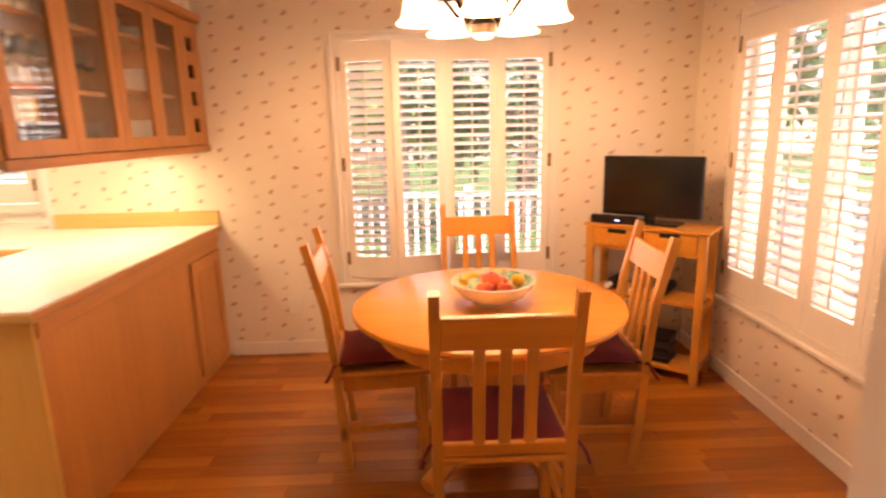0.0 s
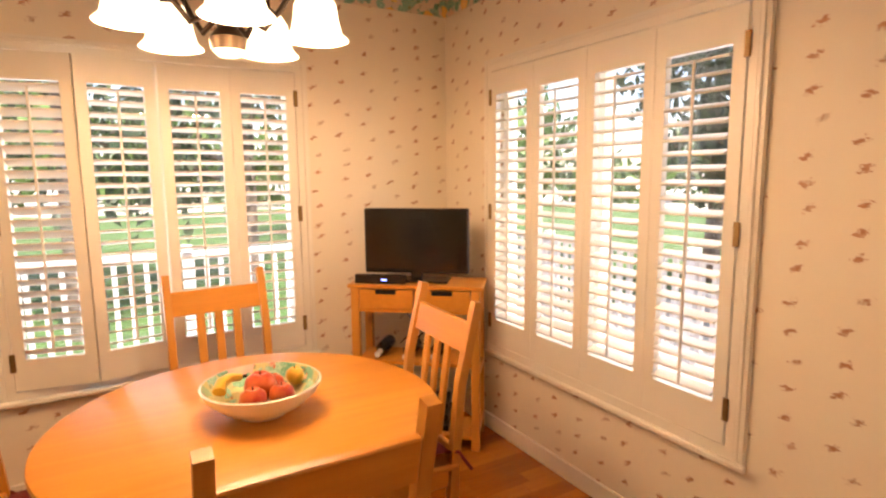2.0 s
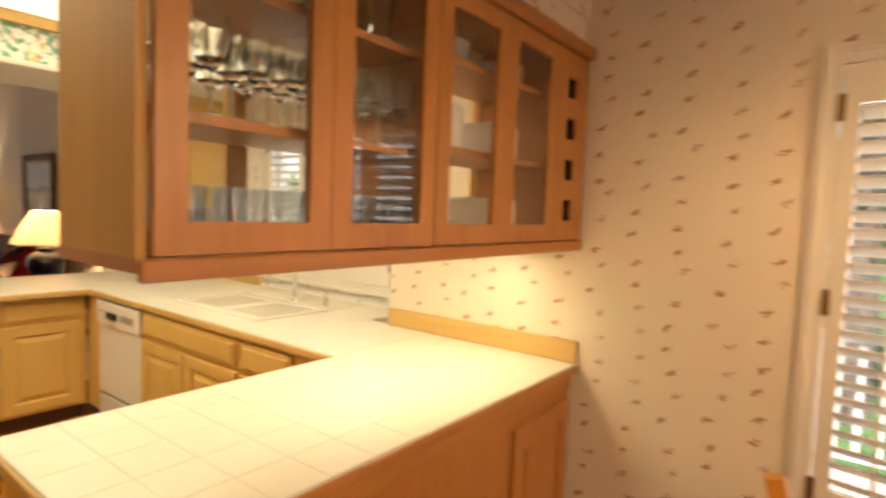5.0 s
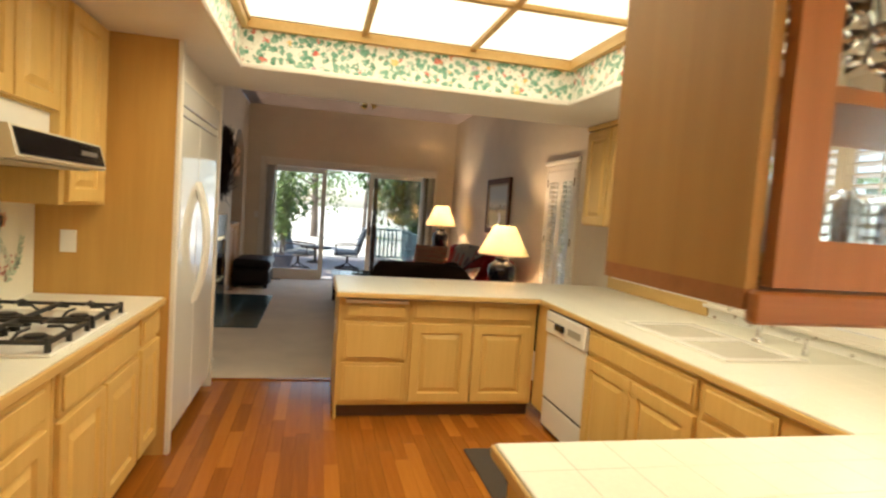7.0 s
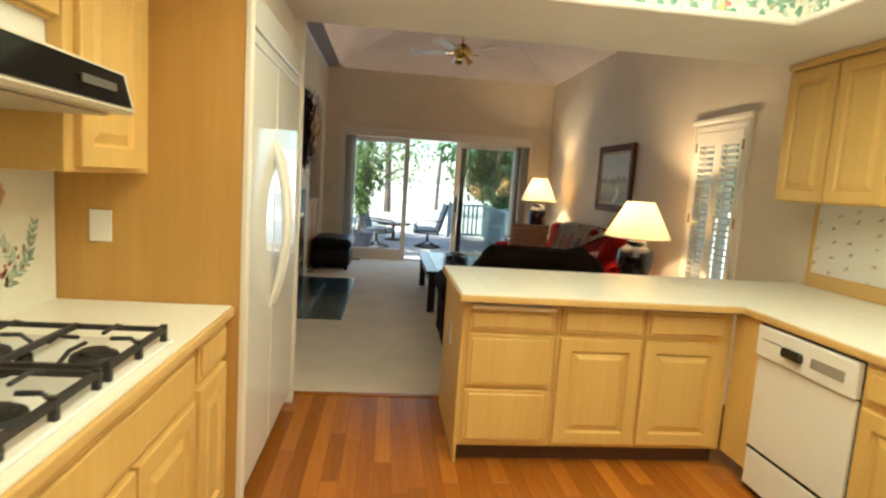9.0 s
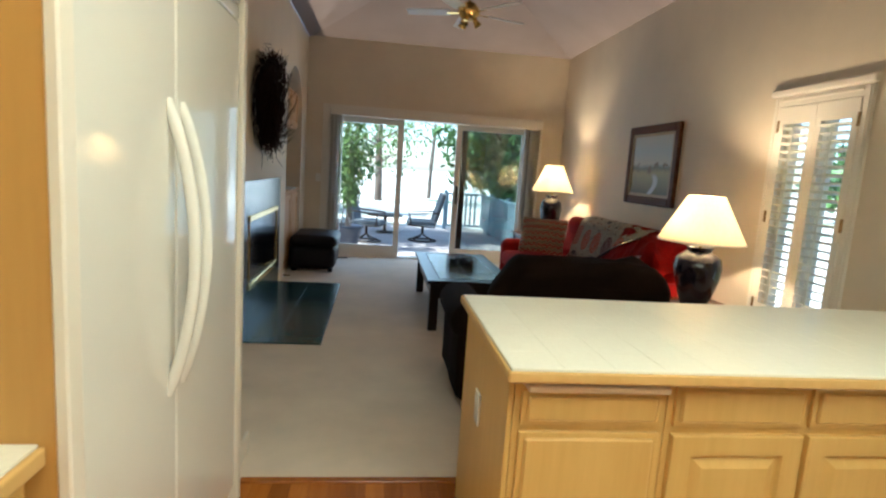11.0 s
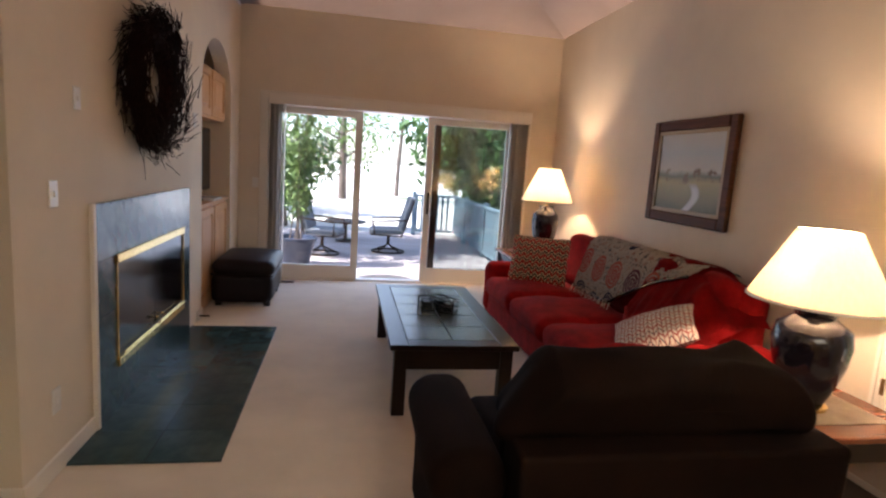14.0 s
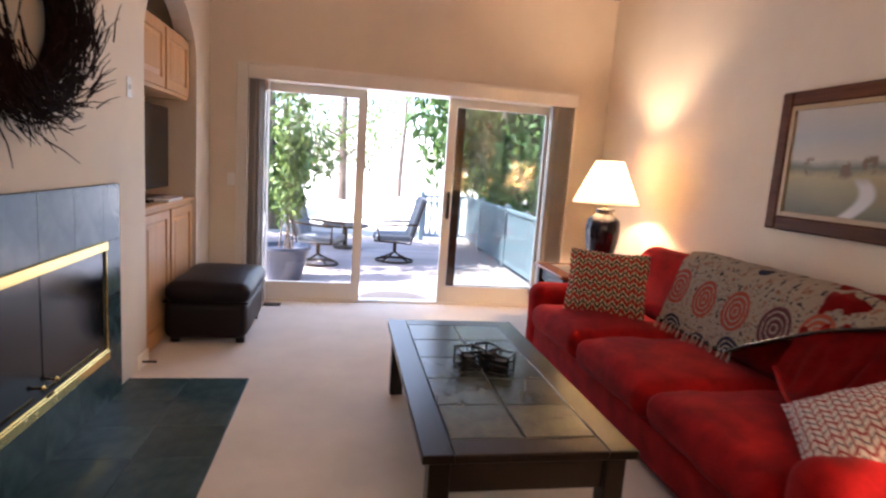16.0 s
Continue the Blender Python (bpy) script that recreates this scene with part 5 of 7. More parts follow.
part("lower_bowl", lathe(bmesh.new(), [(0.0, 1.845), (0.03, 1.848), (0.048, 1.866), (0.0, 1.868)], (*CH, 0), 20), M_BELL, chand, "lit frosted glass cap", smooth=True)
for k in range(5):
    a = 2 * math.pi * k / 5 + 0.55
    ux, uy = math.cos(a), math.sin(a)
    at = lambda r, z: (CH[0] + ux * r, CH[1] + uy * r, z)
    arm = part("arm", tube(bmesh.new(), [at(0.04, 1.97), at(0.11, 1.93), at(0.16, 1.99), at(0.215, 2.08), at(0.245, 2.11), at(0.262, 2.08), at(0.262, 2.05)], 0.009, 8), M_BRONZE, chand, smooth=True)
    part("socket", lathe(bmesh.new(), [(0.022, 2.00), (0.024, 2.05), (0.012, 2.062), (0.0, 2.062)], at(0.262, 0), 14), M_BRONZE, arm, smooth=True)
    part("bell_shade", shell(bmesh.new(), [(0.022, 2.035), (0.048, 2.030), (0.064, 2.003), (0.069, 1.958), (0.078, 1.922), (0.098, 1.902), (0.096, 1.900), (0.075, 1.918), (0.066, 1.957), (0.060, 2.000), (0.045, 2.025)], at(0.262, 0), 28), M_BELL, arm, "lit frosted glass bell shade", smooth=True)
    lamp("chandelier_bulb", "POINT", at(0.262, 1.897), 5.0, (1.0, 0.66, 0.34), 0.03)

# television on a pine stand across the corner
MT = pose(2.38, -1.74, 0, 0, 0, -129.7)
stand = thing("tv_stand", (2.38, -1.74, 0), "small pine stand with two drawers and low racks", "stand", turn=-129.7)
SW, SD = 0.70, 0.29
part("top", boxes((-0.015, SW + 0.015, -0.01, SD, 0.885, 0.905), bev=0.004), M_PINE, stand, local=True)
for x in (0, SW - 0.045):
    for y in (0.0, SD - 0.05):
        part("leg", boxes((x, x + 0.045, y, y + 0.04, 0, 0.885), bev=0.003), M_PINEZ, stand, local=True)
for a, b in ((0.05, 0.345), (0.355, 0.65)):
    d = part("drawer", boxes((a, b, -0.004, 0.24, 0.775, 0.880), bev=0.003), M_PINE, stand, local=True)
    part("pull", boxes(((a + b) / 2 - 0.055, (a + b) / 2 + 0.055, -0.007, -0.004, 0.855, 0.880), bev=0.001), M_BLACK, d, "dark half-round finger pull")
part("apron", boxes((0.045, SW - 0.045, 0.004, 0.02, 0.755, 0.775)), M_PINE, stand, local=True)
for z in (0.055, 0.46):
    part("shelf", boxes((0.02, SW - 0.02, 0.02, SD - 0.02, z, z + 0.018)), M_PINE, stand, local=True)
for x in (0.0, SW - 0.03):
    for lo, hi in ((0.10, 0.14), (0.42, 0.45)):
        part("side_rail", boxes((x, x + 0.03, 0.04, SD - 0.05, lo, hi)), M_PINE, stand, local=True)
tv = thing("television", (2.38, -1.74, 0.905), "black flat screen television, switched off", "television", turn=-129.7)
part("bezel", boxes((0.05, 0.63, 0.12, 0.155, 0.045, 0.40), bev=0.006), M_BLACK, tv, local=True)
part("screen", boxes((0.066, 0.614, 0.1175, 0.12, 0.068, 0.385)), M_SCREEN, tv, "dark glossy screen", local=True)
part("foot", boxes((0.18, 0.52, 0.06, 0.21, 0.001, 0.014), (0.31, 0.37, 0.12, 0.15, 0.014, 0.06), bev=0.003), M_BLACK, tv, local=True)
cbox = thing("cable_box", (2.38, -1.74, 0.905), "black cable box with a small blue light", "cable box", turn=-129.7)
part("case", boxes((0.02, 0.30, 0.02, 0.055, 0.001, 0.05), bev=0.003), M_BLACK, cbox, local=True)
part("blue_light", boxes((0.17, 0.20, 0.018, 0.02, 0.02, 0.027)), glow("blue_led", (0.1, 0.2, 1.0), 3.0), cbox, "small blue light", local=True)
for k, (u, v, z) in enumerate(((0.14, 0.16, 0.478), (0.30, 0.14, 0.478), (0.45, 0.16, 0.478))):
    b = thing("wine_bottle", (2.38, -1.74, z), "dark wine bottle lying on the stand", "bottle", "bottles on the stand", turn=-129.7)
    bm = lathe(bmesh.new(), [(0.0, 0.0), (0.036, 0.002), (0.037, 0.16), (0.014, 0.20), (0.014, 0.26), (0.0, 0.262)], (0, 0, 0), 16)
    part("glass", moved(bm, pose(u, v + 0.11, 0.038, 90, 0, 0)), M_SCREEN, b, smooth=True, local=True)
    bm = lathe(bmesh.new(), [(0.0155, 0.20), (0.0155, 0.263), (0.0, 0.2635)], (0, 0, 0), 14)
    part("foil", moved(bm, pose(u, v + 0.11, 0.038, 90, 0, 0)), M_CHINA, b, "pale foil neck", smooth=True, local=True)
crate = thing("magazine_pile", (2.38, -1.74, 0.073), "pile of dark magazines on the low shelf", "magazines", turn=-129.7)
for k in range(5):
    part("magazine", moved(boxes((0.0, 0.24, 0.0, 0.18, 0, 0.03), bev=0.002), pose(0.28, 0.06, 0.001 + k * 0.031, 0, 0, gr.uniform(-6, 6))), M_IRON if k % 2 else M_DARKW, crate, local=True)
cord = thing("power_cord", (2.45, -2.0, 0), "black power cords hanging behind the stand", "cord")
for k, dx in enumerate((0.0, 0.07, 0.14)):
    pts = [MT @ Vector((0.25 + dx, 0.27, 0.88)), MT @ Vector((0.22 + dx * 1.5, 0.285, 0.72)), MT @ Vector((0.30 + dx, 0.285, 0.60)), MT @ Vector((0.20 + dx, 0.28, 0.50))]
    part("cable", tube(bmesh.new(), pts, 0.004, 5), M_BLACK, cord, smooth=True)
solid("outlet_plate", boxes((2.632, 2.639, 0.12, 0.20, 0.28, 0.40), bev=0.003), M_TRIM, "cream outlet plate low on the papered wall", "outlet")

# ---- living room ----
LR = random.Random(11)

# slate hearth and surround, tile by tile
hearth = thing("hearth", (-0.57, 7.85, 0.006), "flush green slate tile hearth in the carpet", "hearth")
HT = (9.0 - 6.71) / 7
tile = mesh_of("tile", boxes((-0.178, 0.178, -HT / 2 + 0.0015, HT / 2 - 0.0015, 0.001, 0.012), bev=0.001), M_SLATE)
for i in range(2):
    for j in range(7):
        piece("tile", tile, pose(-0.78 + i * 0.36 + 0.57, 6.71 + HT * (j + 0.5) - 7.85, LR.uniform(0, 0.0008)), hearth)
part("grout", boxes((-0.96, -0.24, 6.71, 9.0, 0.0065, 0.011)), M_IRON, hearth)

fire = thing("fireplace", (-0.96, 7.977, 0), "green slate fireplace with brass framed glass doors", "fireplace")
part("grout_bed", boxes((-0.959, -0.949, 7.085, 7.337, 0.012, 1.235), (-0.959, -0.949, 8.618, 8.838, 0.012, 1.235), (-0.959, -0.949, 7.337, 8.618, 0.92, 1.235), (-0.959, -0.949, 7.337, 8.618, 0.012, 0.29)), M_IRON, fire)


def tiles_between(y0, y1, z0, z1, ny, nz):
    dy, dz = (y1 - y0) / ny, (z1 - z0) / nz
    me = mesh_of("tile", boxes((0.0, 0.011, -dy / 2 + 0.001, dy / 2 - 0.001, -dz / 2 + 0.001, dz / 2 - 0.001), bev=0.001), M_SLATE)
    for i in range(ny):
        for j in range(nz):
            piece("tile", me, pose(0.012, y0 + dy * (i + 0.5) - 7.977, z0 + dz * (j + 0.5)), fire)


tiles_between(7.085, 7.337, 0.013, 1.235, 1, 4)
tiles_between(8.618, 8.838, 0.013, 1.235, 1, 4)
tiles_between(7.337, 8.618, 0.92, 1.235, 4, 1)
tiles_between(7.337, 8.618, 0.013, 0.29, 4, 1)
part("edge_strip", boxes((-0.959, -0.935, 7.048, 7.082, 0.012, 1.24), bev=0.003), M_TRIM, fire, "cream edge strip")
door = part("brass_frame", boxes((-0.948, -0.922, 7.316, 8.639, 0.885, 0.935), (-0.948, -0.922, 7.316, 8.639, 0.275, 0.325), (-0.948, -0.928, 7.316, 7.330, 0.325, 0.885), (-0.948, -0.928, 8.625, 8.639, 0.325, 0.885), bev=0.003), M_BRASS, fire, "polished brass door frame")
for a, b in ((7.347, 7.972), (7.982, 8.607)):
    p = part("glass_door", boxes((-0.945, -0.939, a, b, 0.33, 0.88)), M_SCREEN, fire, "dark smoked glass door")
    part("brass_rod", tube(bmesh.new(), [(-0.918, a + 0.03, 0.345), (-0.918, b - 0.03, 0.345)], 0.007, 8), M_BRASS, p, smooth=True)
    yk = b - 0.05 if b < 8.2 else a + 0.05
    part("brass_knob", lathe(bmesh.new(), [(0.006, 0), (0.006, 0.02), (0.014, 0.028), (0.0, 0.04)], (0, 0, 0), 12), M_BRASS, p, smooth=True).matrix_basis = pose(-0.939, yk, 0.40, 0, 90, 0)

wreath = thing("twig_wreath", (-0.92, 7.83, 1.94), "large round wreath of dark dry twigs", "wreath")
bm = bmesh.new()
for k in range(1900):
    a, r = LR.uniform(0, 2 * math.pi), LR.gauss(0.350, 0.050)
    d = LR.gauss(0, 0.045)
    L, out = LR.uniform(0.09, 0.22), LR.gauss(0.06, 0.16)
    p = Vector((-0.865 + d, 7.83 + r * math.cos(a), 1.94 + r * math.sin(a)))
    tang = Vector((LR.gauss(0, 0.2), -math.sin(a), math.cos(a)))
    rad = Vector((0, math.cos(a), math.sin(a)))
    q = p + (tang * 1.0 + rad * out).normalized() * L * 0.5
    e = q + (tang + rad * (out + LR.uniform(-0.2, 0.6))).normalized() * L * 0.5
    for v in (p, q, e):
        v.x = max(v.x, -0.953)
    tube(bm, [p, q, e], 0.0042, 3, 0.0015)
part("twig_mass", bm, M_TWIG, wreath)
part("ring", moved(shell(bmesh.new(), [(0.29 + 0.05 * math.cos(t * math.pi / 4), 0.05 * math.sin(t * math.pi / 4)) for t in range(9)], (0, 0, 0), 36), pose(-0.9, 7.83, 1.94, 0, 90, 0)), M_TWIG, wreath)

# niche: cabinets and television
low = thing("niche_cabinet", (-1.31, 9.951, 0), "maple base cabinet built into the arched niche", "cabinet")
part("body", boxes((-1.6, -1.005, 9.326, 10.576, 0.007, 1.02)), M_NICHE, low)
part("top", boxes((-1.6, -0.975, 9.326, 10.576, 1.02, 1.05), bev=0.006), M_NICHE, low)
for a in (9.342, 9.962):
    part("door", moved(raised_door(0.575, 0.90), pose(-1.004, a, 0.09, 0, 0, 90)), M_NICHE, low)
upc = thing("niche_wall_cabinet", (-1.31, 9.951, 1.88), "maple wall cabinet with two doors in the niche", "cabinet")
part("body", boxes((-1.6, -1.035, 9.326, 10.576, 1.86, 2.35)), M_NICHE, upc)
for a in (9.342, 9.962):
    part("door", moved(raised_door(0.575, 0.44), pose(-1.034, a, 1.885, 0, 0, 90)), M_NICHE, upc)
ntv = thing("television", (-1.16, 9.951, 1.05), "dark television standing in the niche", "television")
part("casing", boxes((-1.26, -1.14, 9.405, 10.434, 1.13, 1.78), bev=0.012), M_BLACK, ntv)
part("screen", boxes((-1.14, -1.136, 9.447, 10.392, 1.18, 1.74)), M_SCREEN, ntv)
part("foot", boxes((-1.31, -1.06, 9.71, 10.13, 1.051, 1.07), (-1.23, -1.17, 9.867, 9.972, 1.07, 1.13), bev=0.004), M_BLACK, ntv)
stack = solid("magazines", boxes((-1.11, -0.96, 9.815, 10.182, 1.0515, 1.075), bev=0.003), M_CHINA, "flat pale magazines under the niche television", "magazines")

ott = thing("ottoman", (-0.66, 10.08, 0), "dark burgundy leather ottoman on block feet", "ottoman")
part("base", ruffle(soft_box(bmesh.new(), -0.955, -0.37, 9.65, 10.50, 0.05, 0.35, 0.07), 0.008, 4), M_OTTO, ott, smooth=True)
part("cushion", ruffle(soft_box(bmesh.new(), -0.950, -0.345, 9.63, 10.52, 0.33, 0.485, 0.074, 4, 0.035), 0.010, 4, 2), M_OTTO, ott, smooth=True)
part("piping", tube(bmesh.new(), [(-0.95, 9.66, 0.34), (-0.365, 9.66, 0.34), (-0.365, 10.49, 0.34), (-0.95, 10.49, 0.34), (-0.95, 9.66, 0.34)], 0.008, 6), M_OTTO, ott)
for x in (-0.93, -0.46):
    for y in (9.74, 10.40):
        part("foot", boxes((x, x + 0.06, y, y + 0.06, 0.006, 0.06), bev=0.004), M_DARKW, ott)

# coffee table
TX0, TX1, TY0, TY1 = 0.62, 1.43, 7.17, 8.86
ct = thing("coffee_table", (1.02, 8.0, 0), "dark walnut coffee table inlaid with slate tiles", "table")
fr = 0.115
part("top_frame", boxes((TX0, TX0 + fr, TY0, TY1, 0.435, 0.47), (TX1 - fr, TX1, TY0, TY1, 0.435, 0.47), (TX0 + fr, TX1 - fr, TY0, TY0 + fr, 0.435, 0.47), (TX0 + fr, TX1 - fr, TY1 - fr, TY1, 0.435, 0.47), bev=0.004), M_DARKW, ct)
tw, th = (TX1 - TX0 - 2 * fr) / 2, (TY1 - TY0 - 2 * fr) / 5
part("tile_bed", boxes((TX0 + fr, TX1 - fr, TY0 + fr, TY1 - fr, 0.44, 0.462)), M_IRON, ct)
tme = mesh_of("tile", boxes((-tw / 2 + 0.004, tw / 2 - 0.004, -th / 2 + 0.004, th / 2 - 0.004, 0.0, 0.008), bev=0.003), M_SLATE_T)
for i in range(2):
    for j in range(5):
        piece("tile", tme, pose(TX0 + fr + tw * (i + 0.5) - 1.02, TY0 + fr + th * (j + 0.5) - 8.0, 0.4625), ct)
part("apron", boxes((TX0 + 0.05, TX1 - 0.05, TY0 + 0.05, TY0 + 0.075, 0.30, 0.435), (TX0 + 0.05, TX1 - 0.05, TY1 - 0.075, TY1 - 0.05, 0.30, 0.435), (TX0 + 0.05, TX0 + 0.075, TY0 + 0.075, TY1 - 0.075, 0.30, 0.435), (TX1 - 0.075, TX1 - 0.05, TY0 + 0.075, TY1 - 0.075, 0.30, 0.435)), M_DARKW, ct)
for x in (TX0 + 0.03, TX1 - 0.11):
    for y in (TY0 + 0.03, TY1 - 0.11):
        part("leg", boxes((x, x + 0.08, y, y + 0.08, 0.006, 0.435), bev=0.004), M_DARKW, ct)
cand = thing("candle_holder", (1.03, 7.98, 0.47), "black iron openwork cluster candle holder", "candle holder")
for k, (dx, dy, t) in enumerate(((-0.075, 0.03, 10), (0.03, 0.07, 30), (0.08, -0.04, 55))):
    bm, s, h = bmesh.new(), 0.05, 0.10
    for sx in (-s, s):
        for sy in (-s, s):
            tube(bm, [(sx, sy, 0.0), (sx, sy, h)], 0.006, 4)
    for z in (0.006, 0.05, h - 0.004):
        tube(bm, [(-s, -s, z), (s, -s, z), (s, s, z), (-s, s, z), (-s, -s, z)], 0.006, 4)
    lathe(bm, [(0.042, 0.012), (0.044, 0.070), (0.0, 0.074)], (0, 0, 0), 12)
    part("cage", moved(bm, pose(1.03 + dx, 7.98 + dy, 0.472, 0, 0, t)), M_BLACK, cand)

# red sofa
SX0, SX1, SY0, SY1 = 1.77, 2.95, 6.72, 9.66
sofa = thing("sofa", (2.4, 8.3, 0), "red chenille three seat sofa with rounded arms", "sofa")
part("base", ruffle(soft_box(bmesh.new(), SX0 + 0.06, SX1, SY0 + 0.02, SY1 - 0.02, 0.05, 0.30, 0.05), 0.008, 3), M_RED, sofa, smooth=True)
for a in range(3):
    ya = SY0 + 0.22 + a * (SY1 - SY0 - 0.44) / 3
    yb = ya + (SY1 - SY0 - 0.44) / 3
    part("seat_cushion", ruffle(soft_box(bmesh.new(), SX0, 2.62, ya + 0.004, yb - 0.004, 0.27, 0.47, 0.085, 4, 0.04), 0.020, 4, a), M_RED, sofa, smooth=True)
    bm = ruffle(soft_box(bmesh.new(), -0.12, 0.12, ya + 0.004, yb - 0.004, 0.0, 0.52, 0.11, 4), 0.028, 3.5, a + 4)
    part("back_cushion", moved(bm, pose(2.66, 0, 0.455, 0, 12, 0)), M_RED, sofa, smooth=True)
part("back_frame", ruffle(soft_box(bmesh.new(), 2.70, SX1, SY0 + 0.16, SY1 - 0.03, 0.28, 0.93, 0.12), 0.014, 3), M_RED, sofa, smooth=True)
for ya, yb in ((SY0, SY0 + 0.23), (SY1 - 0.23, SY1)):
    part("arm", ruffle(soft_box(bmesh.new(), SX0 + 0.02, SX1 - 0.02, ya, yb, 0.06, 0.60, 0.11, 5, 0.01), 0.016, 3, ya), M_RED, sofa, smooth=True)
for x in (SX0 + 0.10, SX1 - 0.12):
    for y in (SY0 + 0.08, SY1 - 0.14):
        part("foot", boxes((x, x + 0.06, y, y + 0.06, 0.006, 0.06)), M_DARKW, sofa)


def throw_cloth(name, pts, y0, y1, mat, label, wob, seed, start, sink, edge_mat, edge_name):
    """A cloth over the profile pts (x, z) from y0 to y1; start(k) tells how far up its lower edge lies, sink(k) how far its top sags."""
    t = thing(name, ((pts[0][0] + pts[-1][0]) / 2, (y0 + y1) / 2, pts[0][1]), label, "throw")
    n, m = 44, 26
    pr = [Vector((x, 0, z)) for x, z in pts]

    def on(s):
        s = min(max(s, 0.0), 0.9999) * (len(pr) - 1)
        return pr[int(s)].lerp(pr[int(s) + 1], s - int(s))

    bm, rim, rows = bmesh.new(), bmesh.new(), []
    for j in range(n + 1):
        k = j / n
        y, s0 = y0 + (y1 - y0) * k, start(k)
        row = []
        for i in range(m + 1):
            p = on(s0 + (1 - s0) * i / m)
            d = noise.noise(Vector((y * 6 + i * 0.11 + seed, i * 0.10, seed))) * wob + noise.noise(Vector((y * 17 + seed, i * 0.22, 4))) * wob * 0.4
            drop = sink(k) * max(0.0, (p.z - 0.55) / 0.45)
            row.append(bm.verts.new((p.x - abs(d) * 0.7, y + 0.02 * math.sin(i * 0.4 + seed), p.z + abs(d) * 0.8 - drop)))
        rows.append(row)
    for a, b in zip(rows, rows[1:]):
        for i in range(m):
            bm.faces.new((a[i], a[i + 1], b[i + 1], b[i]))
    low = [r[0].co.copy() + Vector((-0.004, 0, 0)) for r in rows]
    bmesh.ops.solidify(bm, geom=bm.faces[:], thickness=0.009)
    part("cloth", bm, mat, t, smooth=True)
    part(edge_name, tube(rim, low[::2], 0.013, 6), edge_mat, t, smooth=True)
    return t


pat = Nodes("medallion_throw_cloth", 0.9)
pv = pat.coords()
ps = pat.add("ShaderNodeSeparateXYZ")
pat.link(pv, ps.inputs[0])
pc2 = pat.add("ShaderNodeCombineXYZ")
pat.link(ps.outputs["Y"], pc2.inputs[0]), pat.link(pat.math("SUBTRACT", ps.outputs["Z"], pat.math("MULTIPLY", ps.outputs["X"], 0.3)), pc2.inputs[1])
big = pat.add("ShaderNodeTexVoronoi", dims="2D", scale=3.6, rand=0.35)
pat.link(pc2.outputs[0], big.inputs["Vector"])
sc = pat.add("ShaderNodeSeparateColor")
pat.link(big.outputs["Color"], sc.inputs[0])
medal = pat.ramp(sc.outputs[0], [(0.0, (0.015, 0.018, 0.045)), (0.52, (0.025, 0.03, 0.06)), (0.55, (0.50, 0.08, 0.045)), (1.0, (0.58, 0.15, 0.08))])
fleck = pat.noise(pc2.outputs[0], 34, 3)
lace = pat.ramp(fleck, [(0.38, (0.035, 0.03, 0.045)), (0.43, (0.58, 0.50, 0.38)), (0.58, (0.54, 0.46, 0.34)), (0.64, (0.34, 0.11, 0.06))])
petal = pat.math("SINE", pat.math("MULTIPLY", big.outputs["Distance"], 62.0))
inner = pat.mix(pat.ramp(pat.math("ADD", petal, pat.math("MULTIPLY", fleck, 2.2)), [(0.45, (0, 0, 0)), (0.55, (1, 1, 1))]), (0.55, 0.47, 0.38), medal)
pat.color(pat.mix(pat.ramp(big.outputs["Distance"], [(0.36, (1, 1, 1)), (0.38, (0, 0, 0))]), lace, inner)).bump(pat.noise(pv, 240, 2), 0.3, 0.004)
OR_F = random.Random(31)
M_FRINGE = fabric("fringe_yarn", (0.50, 0.36, 0.28), 300, 0.95)
throw_cloth("patterned_throw", [(2.46, 0.53), (2.47, 0.66), (2.52, 0.82), (2.57, 0.94), (2.64, 1.0), (2.74, 1.01), (2.86, 0.98), (2.95, 0.945)], 7.22, 8.76, pat.m, "patterned throw with medallions draped over the sofa back", 0.022, 2.0,
            lambda k: 0.42 * max(0.0, 1 - k / 0.55) ** 0.8, lambda k: 0.0, M_BLACK, "dark_border")
fringe = bmesh.new()
for k in range(34):
    f = k / 33
    x, z = 2.455 + 0.02 * math.sin(k * 1.7), 0.535
    y = 8.05 + 0.71 * f
    tube(fringe, [(x - 0.006, y, z + 0.02), (x - 0.02, y + OR_F.uniform(-0.01, 0.01), z - 0.02), (x - 0.03, y + OR_F.uniform(-0.015, 0.015), z - 0.045)], 0.004, 4, 0.002)
part("fringe", fringe, M_FRINGE, bpy.data.objects["patterned_throw"], "pale yarn fringe")
throw_cloth("red_throw", [(1.98, 0.53), (2.16, 0.55), (2.34, 0.58), (2.46, 0.70), (2.54, 0.85), (2.60, 0.96), (2.70, 1.01), (2.88, 0.98)], 6.80, 7.66, M_RED, "bright red blanket spread over the sofa end", 0.055, 5.0,
            lambda k: 0.08 + 0.25 * k * k, lambda k: 0.30 * max(0.0, 1 - k / 0.55) ** 1.4, M_RED, "hem")


